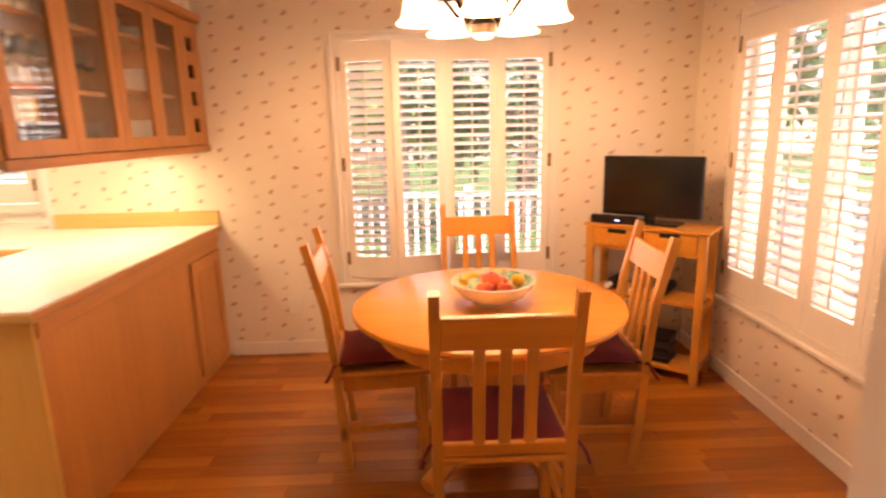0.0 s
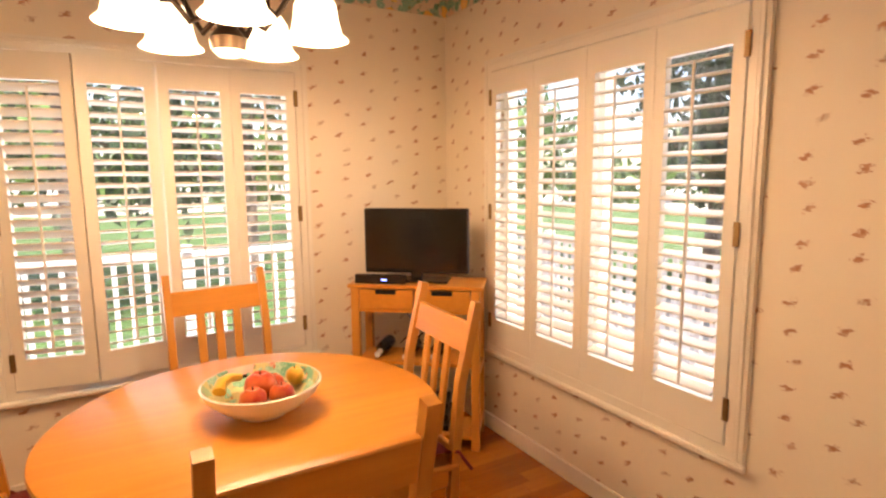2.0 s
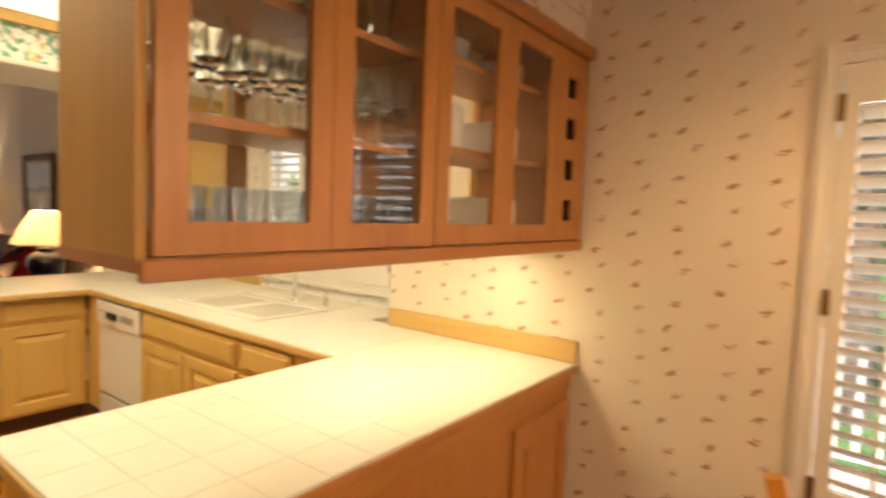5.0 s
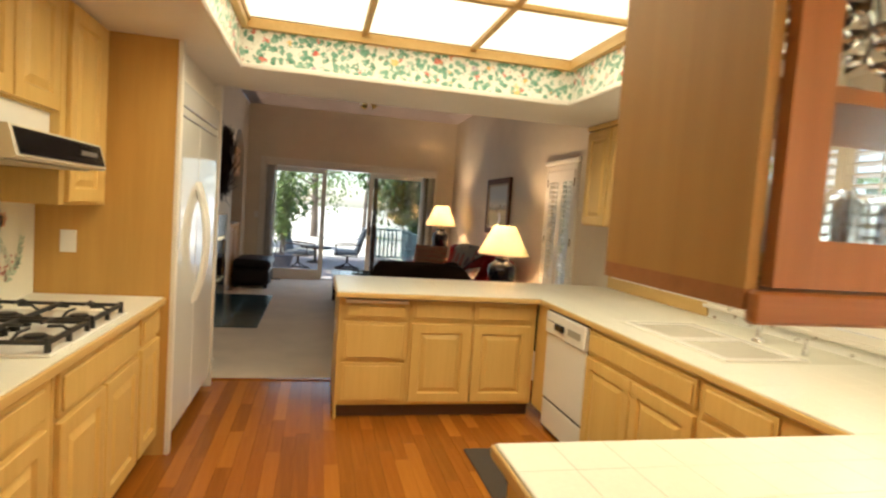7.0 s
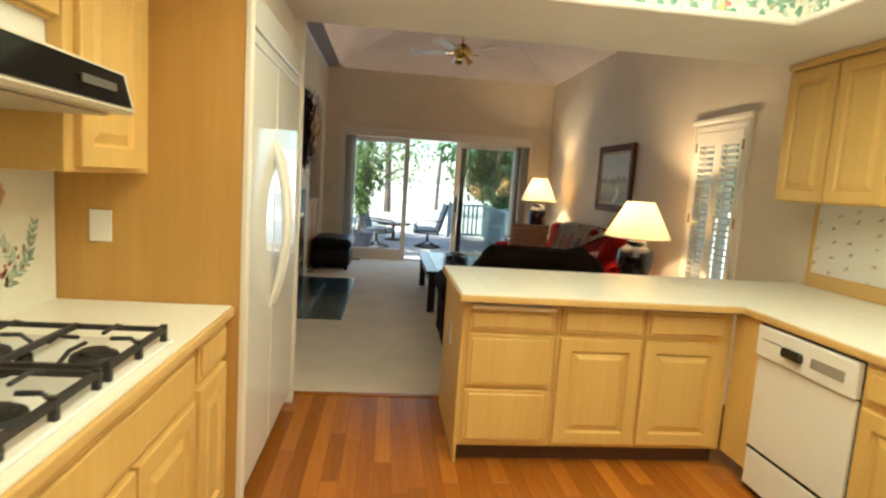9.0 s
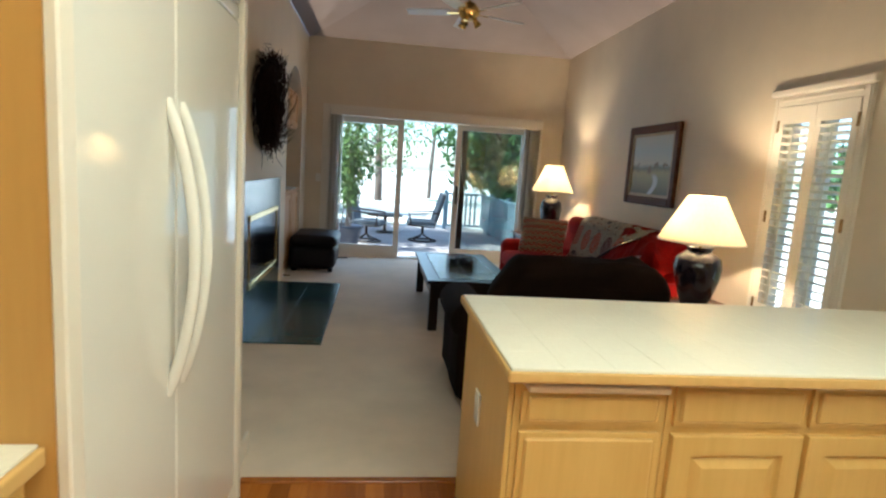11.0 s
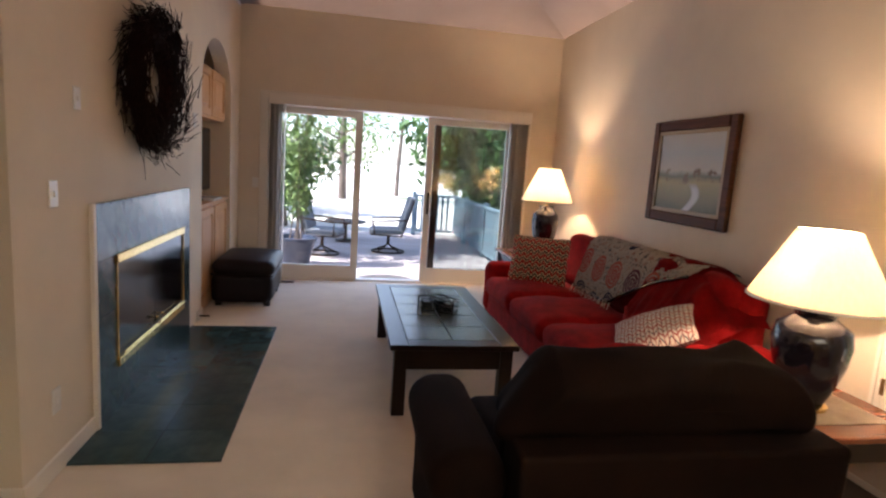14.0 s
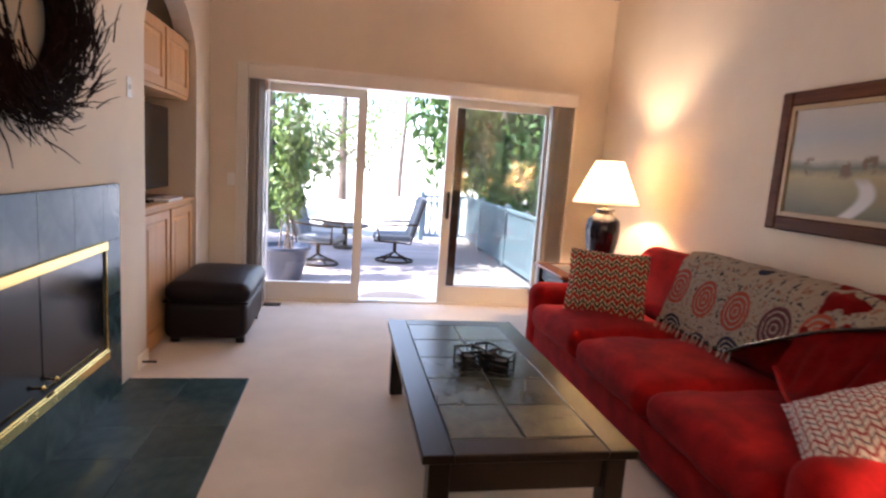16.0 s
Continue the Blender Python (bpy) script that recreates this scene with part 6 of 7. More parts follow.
def checks(name, cols, scale):
    """Flat weave: zigzag rows of small lozenges in several yarns."""
    n = Nodes(name, 0.9)
    c = n.add("ShaderNodeTexCoord")
    sp = n.add("ShaderNodeSeparateXYZ")
    n.link(c.outputs["Generated"], sp.inputs[0])
    u, v = n.math("MULTIPLY", sp.outputs[0], scale), n.math("MULTIPLY", sp.outputs[1], scale * 1.25)
    zig = n.math("ADD", v, n.math("MULTIPLY", n.math("PINGPONG", n.math("MULTIPLY", u, 0.42), 0.5), 4.0))
    stripe = n.math("MULTIPLY", n.math("PINGPONG", n.math("MULTIPLY", n.math("ADD", u, 0.25), 1.0), 0.5), 2.0)
    row = n.math("FRACT", n.math("MULTIPLY", zig, 0.25))
    r = n.ramp(row, [(p, col) for p, col in cols])
    r.node.color_ramp.interpolation = "CONSTANT"
    n.color(n.mix(n.ramp(stripe, [(0.16, (1, 1, 1)), (0.24, (0, 0, 0))]), r, cols[0][1]))
    n.bump(n.math("ADD", n.noise(c.outputs["Object"], 200, 2), row), 0.3, 0.004)
    return n.m


M_ZIG = checks("zigzag_weave", [(0.0, (0.055, 0.025, 0.016)), (0.22, (0.56, 0.46, 0.29)), (0.42, (0.36, 0.022, 0.015)), (0.80, (0.50, 0.40, 0.25))], 20)
M_ZIG2 = checks("pale_weave", [(0.0, (0.26, 0.03, 0.03)), (0.18, (0.60, 0.53, 0.46)), (0.52, (0.10, 0.09, 0.11)), (0.66, (0.60, 0.53, 0.46))], 20)
solid("throw_pillow", ruffle(pillow(bmesh.new(), 0.56, 0.48, 0.17, 0.45, 18), 0.010, 9), M_ZIG, "square pillow in a red and tan zigzag weave on the sofa", "pillow", "pillows on the sofa", smooth=True).matrix_basis = pose(2.22, 9.12, 0.70, 66, 0, -28)
solid("throw_pillow", ruffle(pillow(bmesh.new(), 0.50, 0.45, 0.17, 0.45, 18), 0.010, 9, 3), M_ZIG2, "square pillow in a pale flecked weave lying on the sofa", "pillow", "pillows on the sofa", smooth=True).matrix_basis = pose(2.21, 6.99, 0.635, 15, -26, -34)

# brown armchair with its back to the peninsula
arm = thing("armchair", (1.25, 5.9, 0), "wide dark brown suede armchair with rounded arms", "armchair")
part("base", ruffle(soft_box(bmesh.new(), 0.68, 1.98, 5.52, 6.38, 0.06, 0.42, 0.06), 0.012, 3), M_LEATHER, arm, smooth=True)
part("back", moved(soft_box(bmesh.new(), 0.87, 2.03, -0.10, 0.10, 0.0, 0.61, 0.022, 3), pose(0, 5.56, 0.10, 2, 0, 0)), M_LEATHER, arm, "square-edged back frame with a ledge", smooth=True)
bm = ruffle(soft_box(bmesh.new(), 0.82, 2.05, -0.13, 0.16, 0.0, 0.25, 0.075, 5), 0.050, 5.5, 7)
for v in bm.verts:
    v.co.x = 1.42 + (v.co.x - 1.42) * (1.0 - 1.2 * max(v.co.z, 0.0))
part("head_roll", moved(bm, pose(0, 5.67, 0.675, 7, -1.0, 0)), M_LEATHER, arm, "padded head roll", smooth=True)
part("back_cushion", ruffle(soft_box(bmesh.new(), 0.90, 1.80, 5.66, 5.86, 0.45, 0.76, 0.09, 4), 0.02, 4), M_LEATHER, arm, smooth=True)
part("seat_cushion", soft_box(bmesh.new(), 0.89, 1.76, 5.76, 6.34, 0.41, 0.53, 0.06, 3, 0.03), M_LEATHER, arm, smooth=True)
for xa, xb in ((0.62, 0.88), (1.77, 2.03)):
    roll = part("arm", ruffle(soft_box(bmesh.new(), xa, xb, 5.50, 6.34, 0.43, 0.655, 0.11, 5, 0.0), 0.016, 3, xa), M_LEATHER, arm, smooth=True)
    part("arm_panel", ruffle(soft_box(bmesh.new(), xa + 0.045, xb - 0.03, 5.53, 6.30, 0.07, 0.52, 0.05, 4, 0.0), 0.014, 3, xa), M_LEATHER, roll, smooth=True)
part("seam", tube(bmesh.new(), [(0.96, 5.545, 0.79), (1.2, 5.540, 0.80), (1.6, 5.540, 0.795), (1.88, 5.545, 0.785)], 0.006, 6), M_LEATHER, arm)
for x in (0.72, 1.87):
    for y in (5.56, 6.28):
        part("foot", boxes((x, x + 0.07, y, y + 0.07, 0.006, 0.07)), M_DARKW, arm)


def end_table(x0, x1, y0, y1, h, label):
    t = thing("end_table", ((x0 + x1) / 2, (y0 + y1) / 2, 0), label, "side table", "end tables beside the sofa")
    part("top", boxes((x0, x1, y0, y1, h - 0.03, h), bev=0.006), M_CHERRY, t)
    part("inlay", boxes((x0 + 0.12, x1 - 0.12, y0 + 0.12, y1 - 0.12, h + 0.0005, h + 0.004), bev=0.001), M_STONE, t, "pale stone tile inlay")
    part("apron", boxes((x0 + 0.05, x1 - 0.05, y0 + 0.05, y1 - 0.05, h - 0.14, h - 0.03)), M_DARKW, t)
    for x in (x0 + 0.03, x1 - 0.09):
        for y in (y0 + 0.03, y1 - 0.09):
            part("leg", boxes((x, x + 0.06, y, y + 0.06, 0.006, h - 0.03), bev=0.003), M_DARKW, t)
    part("low_shelf", boxes((x0 + 0.06, x1 - 0.06, y0 + 0.06, y1 - 0.06, 0.14, 0.165)), M_DARKW, t)
    return t


end_table(2.07, 2.87, 5.80, 6.54, 0.55, "dark walnut end table with a cherry top")
end_table(2.12, 2.86, 9.72, 10.42, 0.62, "dark walnut end table behind the sofa arm")


def table_lamp(x, y, z, r, h0, h1, body_r, power):
    l = thing("table_lamp", (x, y, z), "black glazed ginger jar lamp with a lit linen shade", "lamp", "pair of table lamps")
    b = h0 - z
    part("foot", lathe(bmesh.new(), [(0.0, z + 0.001), (body_r * 0.62, z + 0.001), (body_r * 0.64, z + 0.018), (body_r * 0.5, z + 0.03), (0.0, z + 0.03)], (x, y, 0), 28), M_BRASS, l, "brass lamp foot", smooth=True)
    part("jar", lathe(bmesh.new(), [(body_r * 0.52, z + 0.03), (body_r * 0.70, z + b * 0.20), (body_r * 0.93, z + b * 0.45), (body_r, z + b * 0.62), (body_r * 0.92, z + b * 0.76), (body_r * 0.62, z + b * 0.83), (body_r * 0.5, z + b * 0.86), (body_r * 0.56, z + b * 0.92), (0.0, z + b * 0.93)], (x, y, 0), 32), M_CERAM, l, smooth=True)
    part("neck", tube(bmesh.new(), [(x, y, z + b * 0.92), (x, y, h0 + 0.12)], 0.010, 8), M_BRASS, l, smooth=True)
    part("shade", shell(bmesh.new(), [(r, h0), (r * 0.42, h1), (r * 0.42 - 0.003, h1), (r - 0.003, h0)], (x, y, 0), 48), M_SHADE, l, "lit cream linen shade", smooth=True)
    part("shade_ring", shell(bmesh.new(), [(r + 0.002, h0 - 0.003), (r + 0.002, h0 + 0.008), (r - 0.005, h0 + 0.008), (r - 0.005, h0 - 0.003), (r + 0.002, h0 - 0.003)], (x, y, 0), 48), M_CHINA, l)
    part("bulb", lathe(bmesh.new(), [(0.0, h0 + 0.205), (0.024, h0 + 0.185), (0.028, h0 + 0.16), (0.014, h0 + 0.12), (0.0, h0 + 0.12)], (x, y, 0), 12), glow("bulb_glass", (1.0, 0.75, 0.42), 5.0), l)
    lamp("table_lamp_bulb", "POINT", (x, y, h0 + 0.235), power, (1.0, 0.66, 0.36), 0.03)


table_lamp(2.465, 6.12, 0.555, 0.295, 1.055, 1.38, 0.165, 19.5)
table_lamp(2.56, 9.97, 0.625, 0.285, 1.235, 1.60, 0.15, 18.0)

# landscape picture
pic = thing("framed_painting", (2.98, 8.04, 1.63), "landscape painting of a stream in a dark wood frame", "painting")
y0, y1, z0, z1, f = 7.485, 8.555, 1.215, 2.045, 0.085
bm = bmesh.new()
for r in ((y0, y0 + f, z0, z1), (y1 - f, y1, z0, z1), (y0 + f, y1 - f, z0, z0 + f), (y0 + f, y1 - f, z1 - f, z1)):
    box(bm, 2.955, 2.997, r[0], r[1], r[2], r[3], bev=0.010)
part("frame", bm, M_FRAME, pic, "dark carved wood frame")
g = f + 0.03
part("gilt_liner", boxes((2.962, 2.990, y0 + f, y0 + g, z0 + f, z1 - f), (2.962, 2.990, y1 - g, y1 - f, z0 + f, z1 - f), (2.962, 2.990, y0 + g, y1 - g, z0 + f, z0 + g), (2.962, 2.990, y0 + g, y1 - g, z1 - g, z1 - f), bev=0.003), paint("gilt", (0.42, 0.30, 0.15), 0.45), pic, "pale gilt liner")
art = Nodes("oil_landscape", 0.5)
c = art.add("ShaderNodeTexCoord")
sp = art.add("ShaderNodeSeparateXYZ")
art.link(c.outputs["Object"], sp.inputs[0])
av = art.coords()
h = art.math("ADD", art.math("MULTIPLY", art.math("SUBTRACT", sp.outputs["Z"], 1.34), 1.72), art.math("MULTIPLY", art.math("SUBTRACT", art.noise(av, 5, 4), 0.5), 0.16))
land = art.ramp(h, [(0.0, (0.13, 0.12, 0.05)), (0.22, (0.30, 0.27, 0.12)), (0.36, (0.42, 0.34, 0.15)), (0.44, (0.14, 0.16, 0.09)), (0.52, (0.52, 0.48, 0.38)), (0.75, (0.42, 0.45, 0.44)), (1.0, (0.52, 0.49, 0.42))])
stream = art.math("ABSOLUTE", art.math("SUBTRACT", art.math("ADD", sp.outputs["Y"], art.math("MULTIPLY", art.math("SINE", art.math("MULTIPLY", sp.outputs["Z"], 14.0)), 0.09)), 7.98))
wet = art.math("MULTIPLY", art.ramp(stream, [(0.03, (1, 1, 1)), (0.06, (0, 0, 0))]), art.ramp(h, [(0.28, (1, 1, 1)), (0.36, (0, 0, 0))]))
trees = art.math("MULTIPLY", art.ramp(art.noise(av, 9, 3), [(0.52, (0, 0, 0)), (0.58, (1, 1, 1))]), art.ramp(h, [(0.34, (0, 0, 0)), (0.40, (1, 1, 1)), (0.52, (1, 1, 1)), (0.56, (0, 0, 0))]))
art.color(art.mix(trees, art.mix(wet, land, (0.62, 0.62, 0.58)), (0.16, 0.10, 0.04))).bump(art.noise(av, 70, 4), 0.35, 0.003)
part("canvas", boxes((2.975, 2.985, y0 + g, y1 - g, z0 + g, z1 - g)), art.m, pic, "oil landscape with a pale stream")

# ceiling fan
FX, FY, FZ = 1.0, 8.45, 3.06
fan = thing("ceiling_fan", (FX, FY, 3.86), "brass ceiling fan with five pale blades", "ceiling fan")
part("canopy", lathe(bmesh.new(), [(0.0, 3.855), (0.07, 3.855), (0.05, 3.80), (0.0, 3.80)], (FX, FY, 0), 20), M_BRASS, fan, smooth=True)
part("down_rod", tube(bmesh.new(), [(FX, FY, 3.81), (FX, FY, FZ + 0.12)], 0.013, 8), M_BRASS, fan, smooth=True)
part("motor", lathe(bmesh.new(), [(0.0, FZ - 0.05), (0.07, FZ - 0.05), (0.11, FZ), (0.115, FZ + 0.05), (0.08, FZ + 0.10), (0.03, FZ + 0.13), (0.0, FZ + 0.13)], (FX, FY, 0), 28), M_BRASS, fan, smooth=True)
for k in range(5):
    a = 2 * math.pi * k / 5 + 0.35
    bm = boxes((0.20, 0.66, -0.062, 0.062, -0.004, 0.004), bev=0.003)
    part("blade", moved(bm, pose(FX, FY, FZ + 0.02, 0, 0, math.degrees(a)) @ pose(0, 0, 0, 12, 0, 0)), M_TRIM, fan, "pale painted blade")
    part("blade_arm", moved(boxes((0.09, 0.23, -0.018, 0.018, -0.010, -0.004), bev=0.002), pose(FX, FY, FZ + 0.02, 0, 0, math.degrees(a)) @ pose(0, 0, 0, 12, 0, 0)), M_BRASS, fan)
for k in range(3):
    a = 2 * math.pi * k / 3
    p = part("light_cup", lathe(bmesh.new(), [(0.0, 0.0), (0.02, 0.0), (0.032, -0.05), (0.045, -0.085), (0.0, -0.07)], (0, 0, 0), 14), M_BRASS, fan, smooth=True)
    p.matrix_basis = pose(FX + 0.06 * math.cos(a), FY + 0.06 * math.sin(a), FZ - 0.04, 35 * math.sin(a), -35 * math.cos(a), 0)

# plates and switches on the fireplace wall
for y, z, w, h, name, lab, cat in ((6.70, 1.31, 0.075, 0.12, "light_switch", "white light switch plate on the beige wall", "switch"), (6.95, 1.75, 0.07, 0.11, "thermostat", "small pale thermostat on the beige wall", "thermostat"), (9.059, 1.79, 0.075, 0.12, "light_switch", "white switch plate above the fireplace corner", "switch"), (6.665, 0.36, 0.075, 0.12, "outlet_plate", "white outlet plate low on the beige wall", "outlet")):
    s = thing(name, (-0.96, y, z), lab, cat)
    part("plate", boxes((-0.96, -0.952, y - w / 2, y + w / 2, z - h / 2, z + h / 2), bev=0.003), M_WHITE, s)
    part("toggle", boxes((-0.952, -0.944, y - 0.008, y + 0.008, z - 0.014, z + 0.014), bev=0.002), M_WHITE, s)
solid("light_switch", boxes((-0.80, -0.725, 11.062, 11.0695, 1.14, 1.26), bev=0.003), M_WHITE, "white switch plate beside the sliding door", "switch")
solid("outlet_plate", boxes((0.5495, 0.5575, 4.28, 4.36, 0.52, 0.64), bev=0.003), M_WHITE, "white outlet plate on the peninsula end", "outlet")
solid("door_stop", tube(bmesh.new(), [(-0.945, 9.2, 0.05), (-0.86, 9.2, 0.05)], 0.008, 8), M_BRONZE, "small dark door stop on the baseboard", "door stop")

# ---- outside ----
OR = random.Random(21)
ground_m = Nodes("garden_ground", 0.95)
gv = ground_m.coords()
ground_m.color(ground_m.mix(ground_m.ramp(ground_m.noise(gv, 0.16, 4), [(0.56, (0, 0, 0)), (0.66, (1, 1, 1))]), (0.62, 0.58, 0.50), ground_m.ramp(ground_m.noise(gv, 6, 4), [(0.3, (0.06, 0.12, 0.02)), (0.7, (0.13, 0.21, 0.05))]))).bump(ground_m.noise(gv, 12, 5), 0.5, 0.05)
bm = bmesh.new()
v = [bm.verts.new(p) for p in ((-400, -400, -0.45), (400, -400, -0.45), (400, 400, -0.45), (-400, 400, -0.45))]
bm.faces.new(v)
structure("ground", bm, ground_m.m, "sunlit garden ground of dry earth and lawn", "ground")
structure("ground_lawn", boxes((5.3, 32, -26, 9, -0.449, -0.43)), paint("lawn", (0.09, 0.19, 0.045), 0.95, 0.3, 5, 0.5, 90), "green lawn beside the porch", "lawn")

deck = tagged(new("deck", mesh_of("deck", boxes((-3.4, 4.6, 11.23, 17.4, -0.40, -0.165)), M_DARKW)), "weathered wooden deck outside the sliding door", "deck", kind="structure")
bd = mesh_of("board", boxes((-4.0, 4.0, -0.068, 0.068, 0.0, 0.04), bev=0.004), M_DECK)
for k in range(43):
    piece("board", bd, pose(0.6, 11.30 + k * 0.142, -0.164 + OR.uniform(0, 0.002)), deck)
solid("door_mat", moved(lathe(bmesh.new(), [(0.0, 0.0), (0.42, 0.0), (0.42, 0.012), (0.0, 0.012)], (0, 0, 0), 30), pose(0.93, 11.75, -0.122)), M_MAT, "dark half-round mat on the deck", "mat")

M_RAILP = paint("white_rail_paint", (0.72, 0.74, 0.76), 0.5, 0.06)
# Pale railing paint darkened, so that its shade lies in the colour.
M_FENCE = paint("shaded_blue_grey_paint", (0.20, 0.27, 0.30), 0.6, 0.08)


def railing(name, p, q, z0, z1, label, gap=0.125, mat=None):
    mat = mat or M_RAILP
    p, q = Vector(p), Vector(q)
    L, ang = (q - p).length, math.degrees(math.atan2((q - p).y, (q - p).x))
    r = thing(name, (p.x, p.y, z0), label, "railing", turn=ang)
    part("top_rail", boxes((0, L, -0.045, 0.045, z1 - z0 - 0.05, z1 - z0), bev=0.006), mat, r, local=True)
    part("bottom_rail", boxes((0, L, -0.03, 0.03, 0.08, 0.13), bev=0.004), mat, r, local=True)
    for k in range(int(L / 1.8) + 1):
        part("post", boxes((k * 1.8 - 0.045, k * 1.8 + 0.045, -0.045, 0.045, 0.0, z1 - z0 + 0.06), bev=0.004), mat, r, local=True)
    bal = mesh_of("baluster", boxes((-0.02, 0.02, -0.02, 0.02, 0.13, z1 - z0 - 0.05)), mat)
    for k in range(int(L / gap)):
        piece("baluster", bal, pose((k + 0.5) * gap, 0, 0), r)
    return r


structure("porch_floor", boxes((2.80, 5.25, -4.9, 5.2, -0.40, -0.15), (-3.0, 2.80, -4.9, -2.66, -0.40, -0.15)), M_DECK, "weathered wooden porch floor along the house", "porch")
railing("porch_railing", (5.15, -4.8), (5.15, 5.1), -0.15, 0.80, "white painted porch railing with square balusters")
railing("porch_railing", (-2.9, -4.8), (5.1, -4.8), -0.15, 0.80, "white painted porch railing with square balusters")
railing("deck_railing", (2.95, 12.4), (2.95, 17.3), -0.124, 0.85, "pale blue-grey deck railing with close boards", 0.05, M_FENCE)
railing("stair_railing", (1.95, 17.2), (2.9, 17.2), -0.124, 0.85, "pale deck railing at the steps", 0.125, M_FENCE)

bark = Nodes("tree_bark", 0.95)
bark.color(bark.ramp(bark.noise(bark.coords(1, 1, 0.15), 14, 6), [(0.3, (0.07, 0.05, 0.04)), (0.7, (0.24, 0.19, 0.15))])).bump(bark.noise(bark.coords(1, 1, 0.15), 22, 5), 0.6, 0.03)


def leafy(name, a, b):
    n = Nodes(name, 0.55)
    g = n.add("ShaderNodeNewGeometry")
    n.color(n.ramp(g.outputs["Random Per Island"], [(0.0, a), (1.0, b)]))
    n.b.inputs["Transmission Weight"].default_value = 0.0
    n.b.inputs["Subsurface Weight"].default_value = 0.0
    return n.m


LEAVES = [leafy("leaf_deep", (0.035, 0.085, 0.018), (0.11, 0.20, 0.04)), leafy("leaf_bright", (0.06, 0.12, 0.02), (0.17, 0.25, 0.05)), leafy("leaf_pine", (0.03, 0.06, 0.03), (0.08, 0.12, 0.06))]


def leaf_cloud(centres, count, spread, size, rng):
    verts, faces = [], []
    for k in range(count):
        c, r = rng.choice(centres)
        d = Vector((rng.gauss(0, 1), rng.gauss(0, 1), rng.gauss(0, 1))).normalized() * r * spread * rng.random() ** 0.4
        p = Vector(c) + d
        s = size * rng.uniform(0.6, 1.4)
        q = Euler((rng.uniform(0, 6.3), rng.uniform(0, 6.3), rng.uniform(0, 6.3))).to_matrix()
        n = len(verts)
        for u, w in ((-1, 0), (-0.2, -0.42), (1, 0), (-0.2, 0.42)):
            verts.append(tuple(p + q @ Vector((u * s, w * s, 0.12 * s * abs(w)))))
        faces.append((n, n + 1, n + 2, n + 3))
    me = bpy.data.meshes.new("crown")
    me.from_pydata(verts, [], faces)
    return me


def tree(x, y, h, r, leaves, mat, seed, low=0.3, trunk=0.16, label="leafy garden tree with a rough bark trunk", size=0.13):
    rng = random.Random(seed)
    t = thing("tree", (x, y, -0.45), label, "tree", "trees round the house")
    lean = rng.uniform(-0.3, 0.3)
    pts = [(x + lean * k / 5 + rng.uniform(-.05, .05), y + rng.uniform(-.05, .05), -0.46 + h * 0.86 * k / 5) for k in range(6)]
    bm = tube(bmesh.new(), pts, trunk, 9, trunk * 0.25)
    centres = []
    for k in range(9):
        a, z = rng.uniform(0, 6.3), h * rng.uniform(low, 0.92)
        reach = r * rng.uniform(0.4, 1.0) * (1.15 - 0.6 * z / h)
        base = Vector((x + lean * z / h, y, z * 0.88 - 0.45))
        tip = base + Vector((math.cos(a) * reach, math.sin(a) * reach, r * 0.22))
        tube(bm, [base, (base + tip) / 2 + Vector((0, 0, 0.08)), tip], trunk * 0.3, 6, 0.015)
        centres += [(tip, r * 0.45), ((base + tip) / 2, r * 0.38)]
    centres.append((Vector((x + lean, y, h * 0.9 - 0.45)), r * 0.5))
    part("trunk", bm, bark.m, t, smooth=True)
    me = leaf_cloud(centres, leaves, 1.0, size, rng)
    me.materials.append(mat)
    c = new("crown", me)
    c.parent, c.matrix_parent_inverse = t, t.matrix_basis.inverted()
    return t


for k, (x, y, h, r, n, m, lo) in enumerate((
        (7.4, -0.3, 9.5, 2.6, 3500, 1, 0.35), (9.5, -2.6, 9.0, 3.0, 3500, 2, 0.2), (11.0, 1.6, 10.0, 3.4, 3500, 1, 0.2), (8.8, 4.4, 8.0, 2.6, 3000, 0, 0.2), (13.5, -6.0, 11, 3.6, 3500, 2, 0.15), (14.5, 6.5, 11, 3.8, 3500, 1, 0.15),
        (0.9, -7.6, 6.5, 2.2, 5500, 0, 0.08), (-1.3, -8.6, 7.5, 2.4, 4000, 1, 0.1), (3.1, -8.0, 8.5, 2.5, 4000, 2, 0.15), (5.6, -9.6, 9.0, 2.8, 3500, 2, 0.12), (-4.0, -10.5, 9, 3, 3000, 0, 0.1),
        # The tree at (-3.4, 14.6), mostly unseen, is added to shade the deck.
        (3.7, 17.6, 6.5, 2.1, 7000, 0, 0.16), (-3.4, 14.6, 10, 2.7, 8000, 0, 0.42), (-1.5, 20.5, 7, 1.7, 4500, 0, 0.12), (0.2, 33.0, 9, 3.0, 1500, 1, 0.2), (3.4, 38.0, 11, 3.4, 1500, 1, 0.2), (5.6, 20.5, 8, 2.6, 5000, 1, 0.12), (-3.6, 24.5, 9, 2.6, 2200, 1, 0.2), (-5.6, 19.5, 8, 2.8, 4000, 0, 0.12), (6.8, 29.0, 11, 3.4, 4500, 1, 0.1), (-6.5, 27, 11, 3.8, 4500, 1, 0.1), (10.5, 25.0, 11, 3.6, 4000, 0, 0.1))):
    tree(x, y, h, r, n, LEAVES[m], 100 + k, lo, 0.22 if k == 0 else 0.15 + 0.04 * (k % 3))
woods = []
wr = random.Random(77)
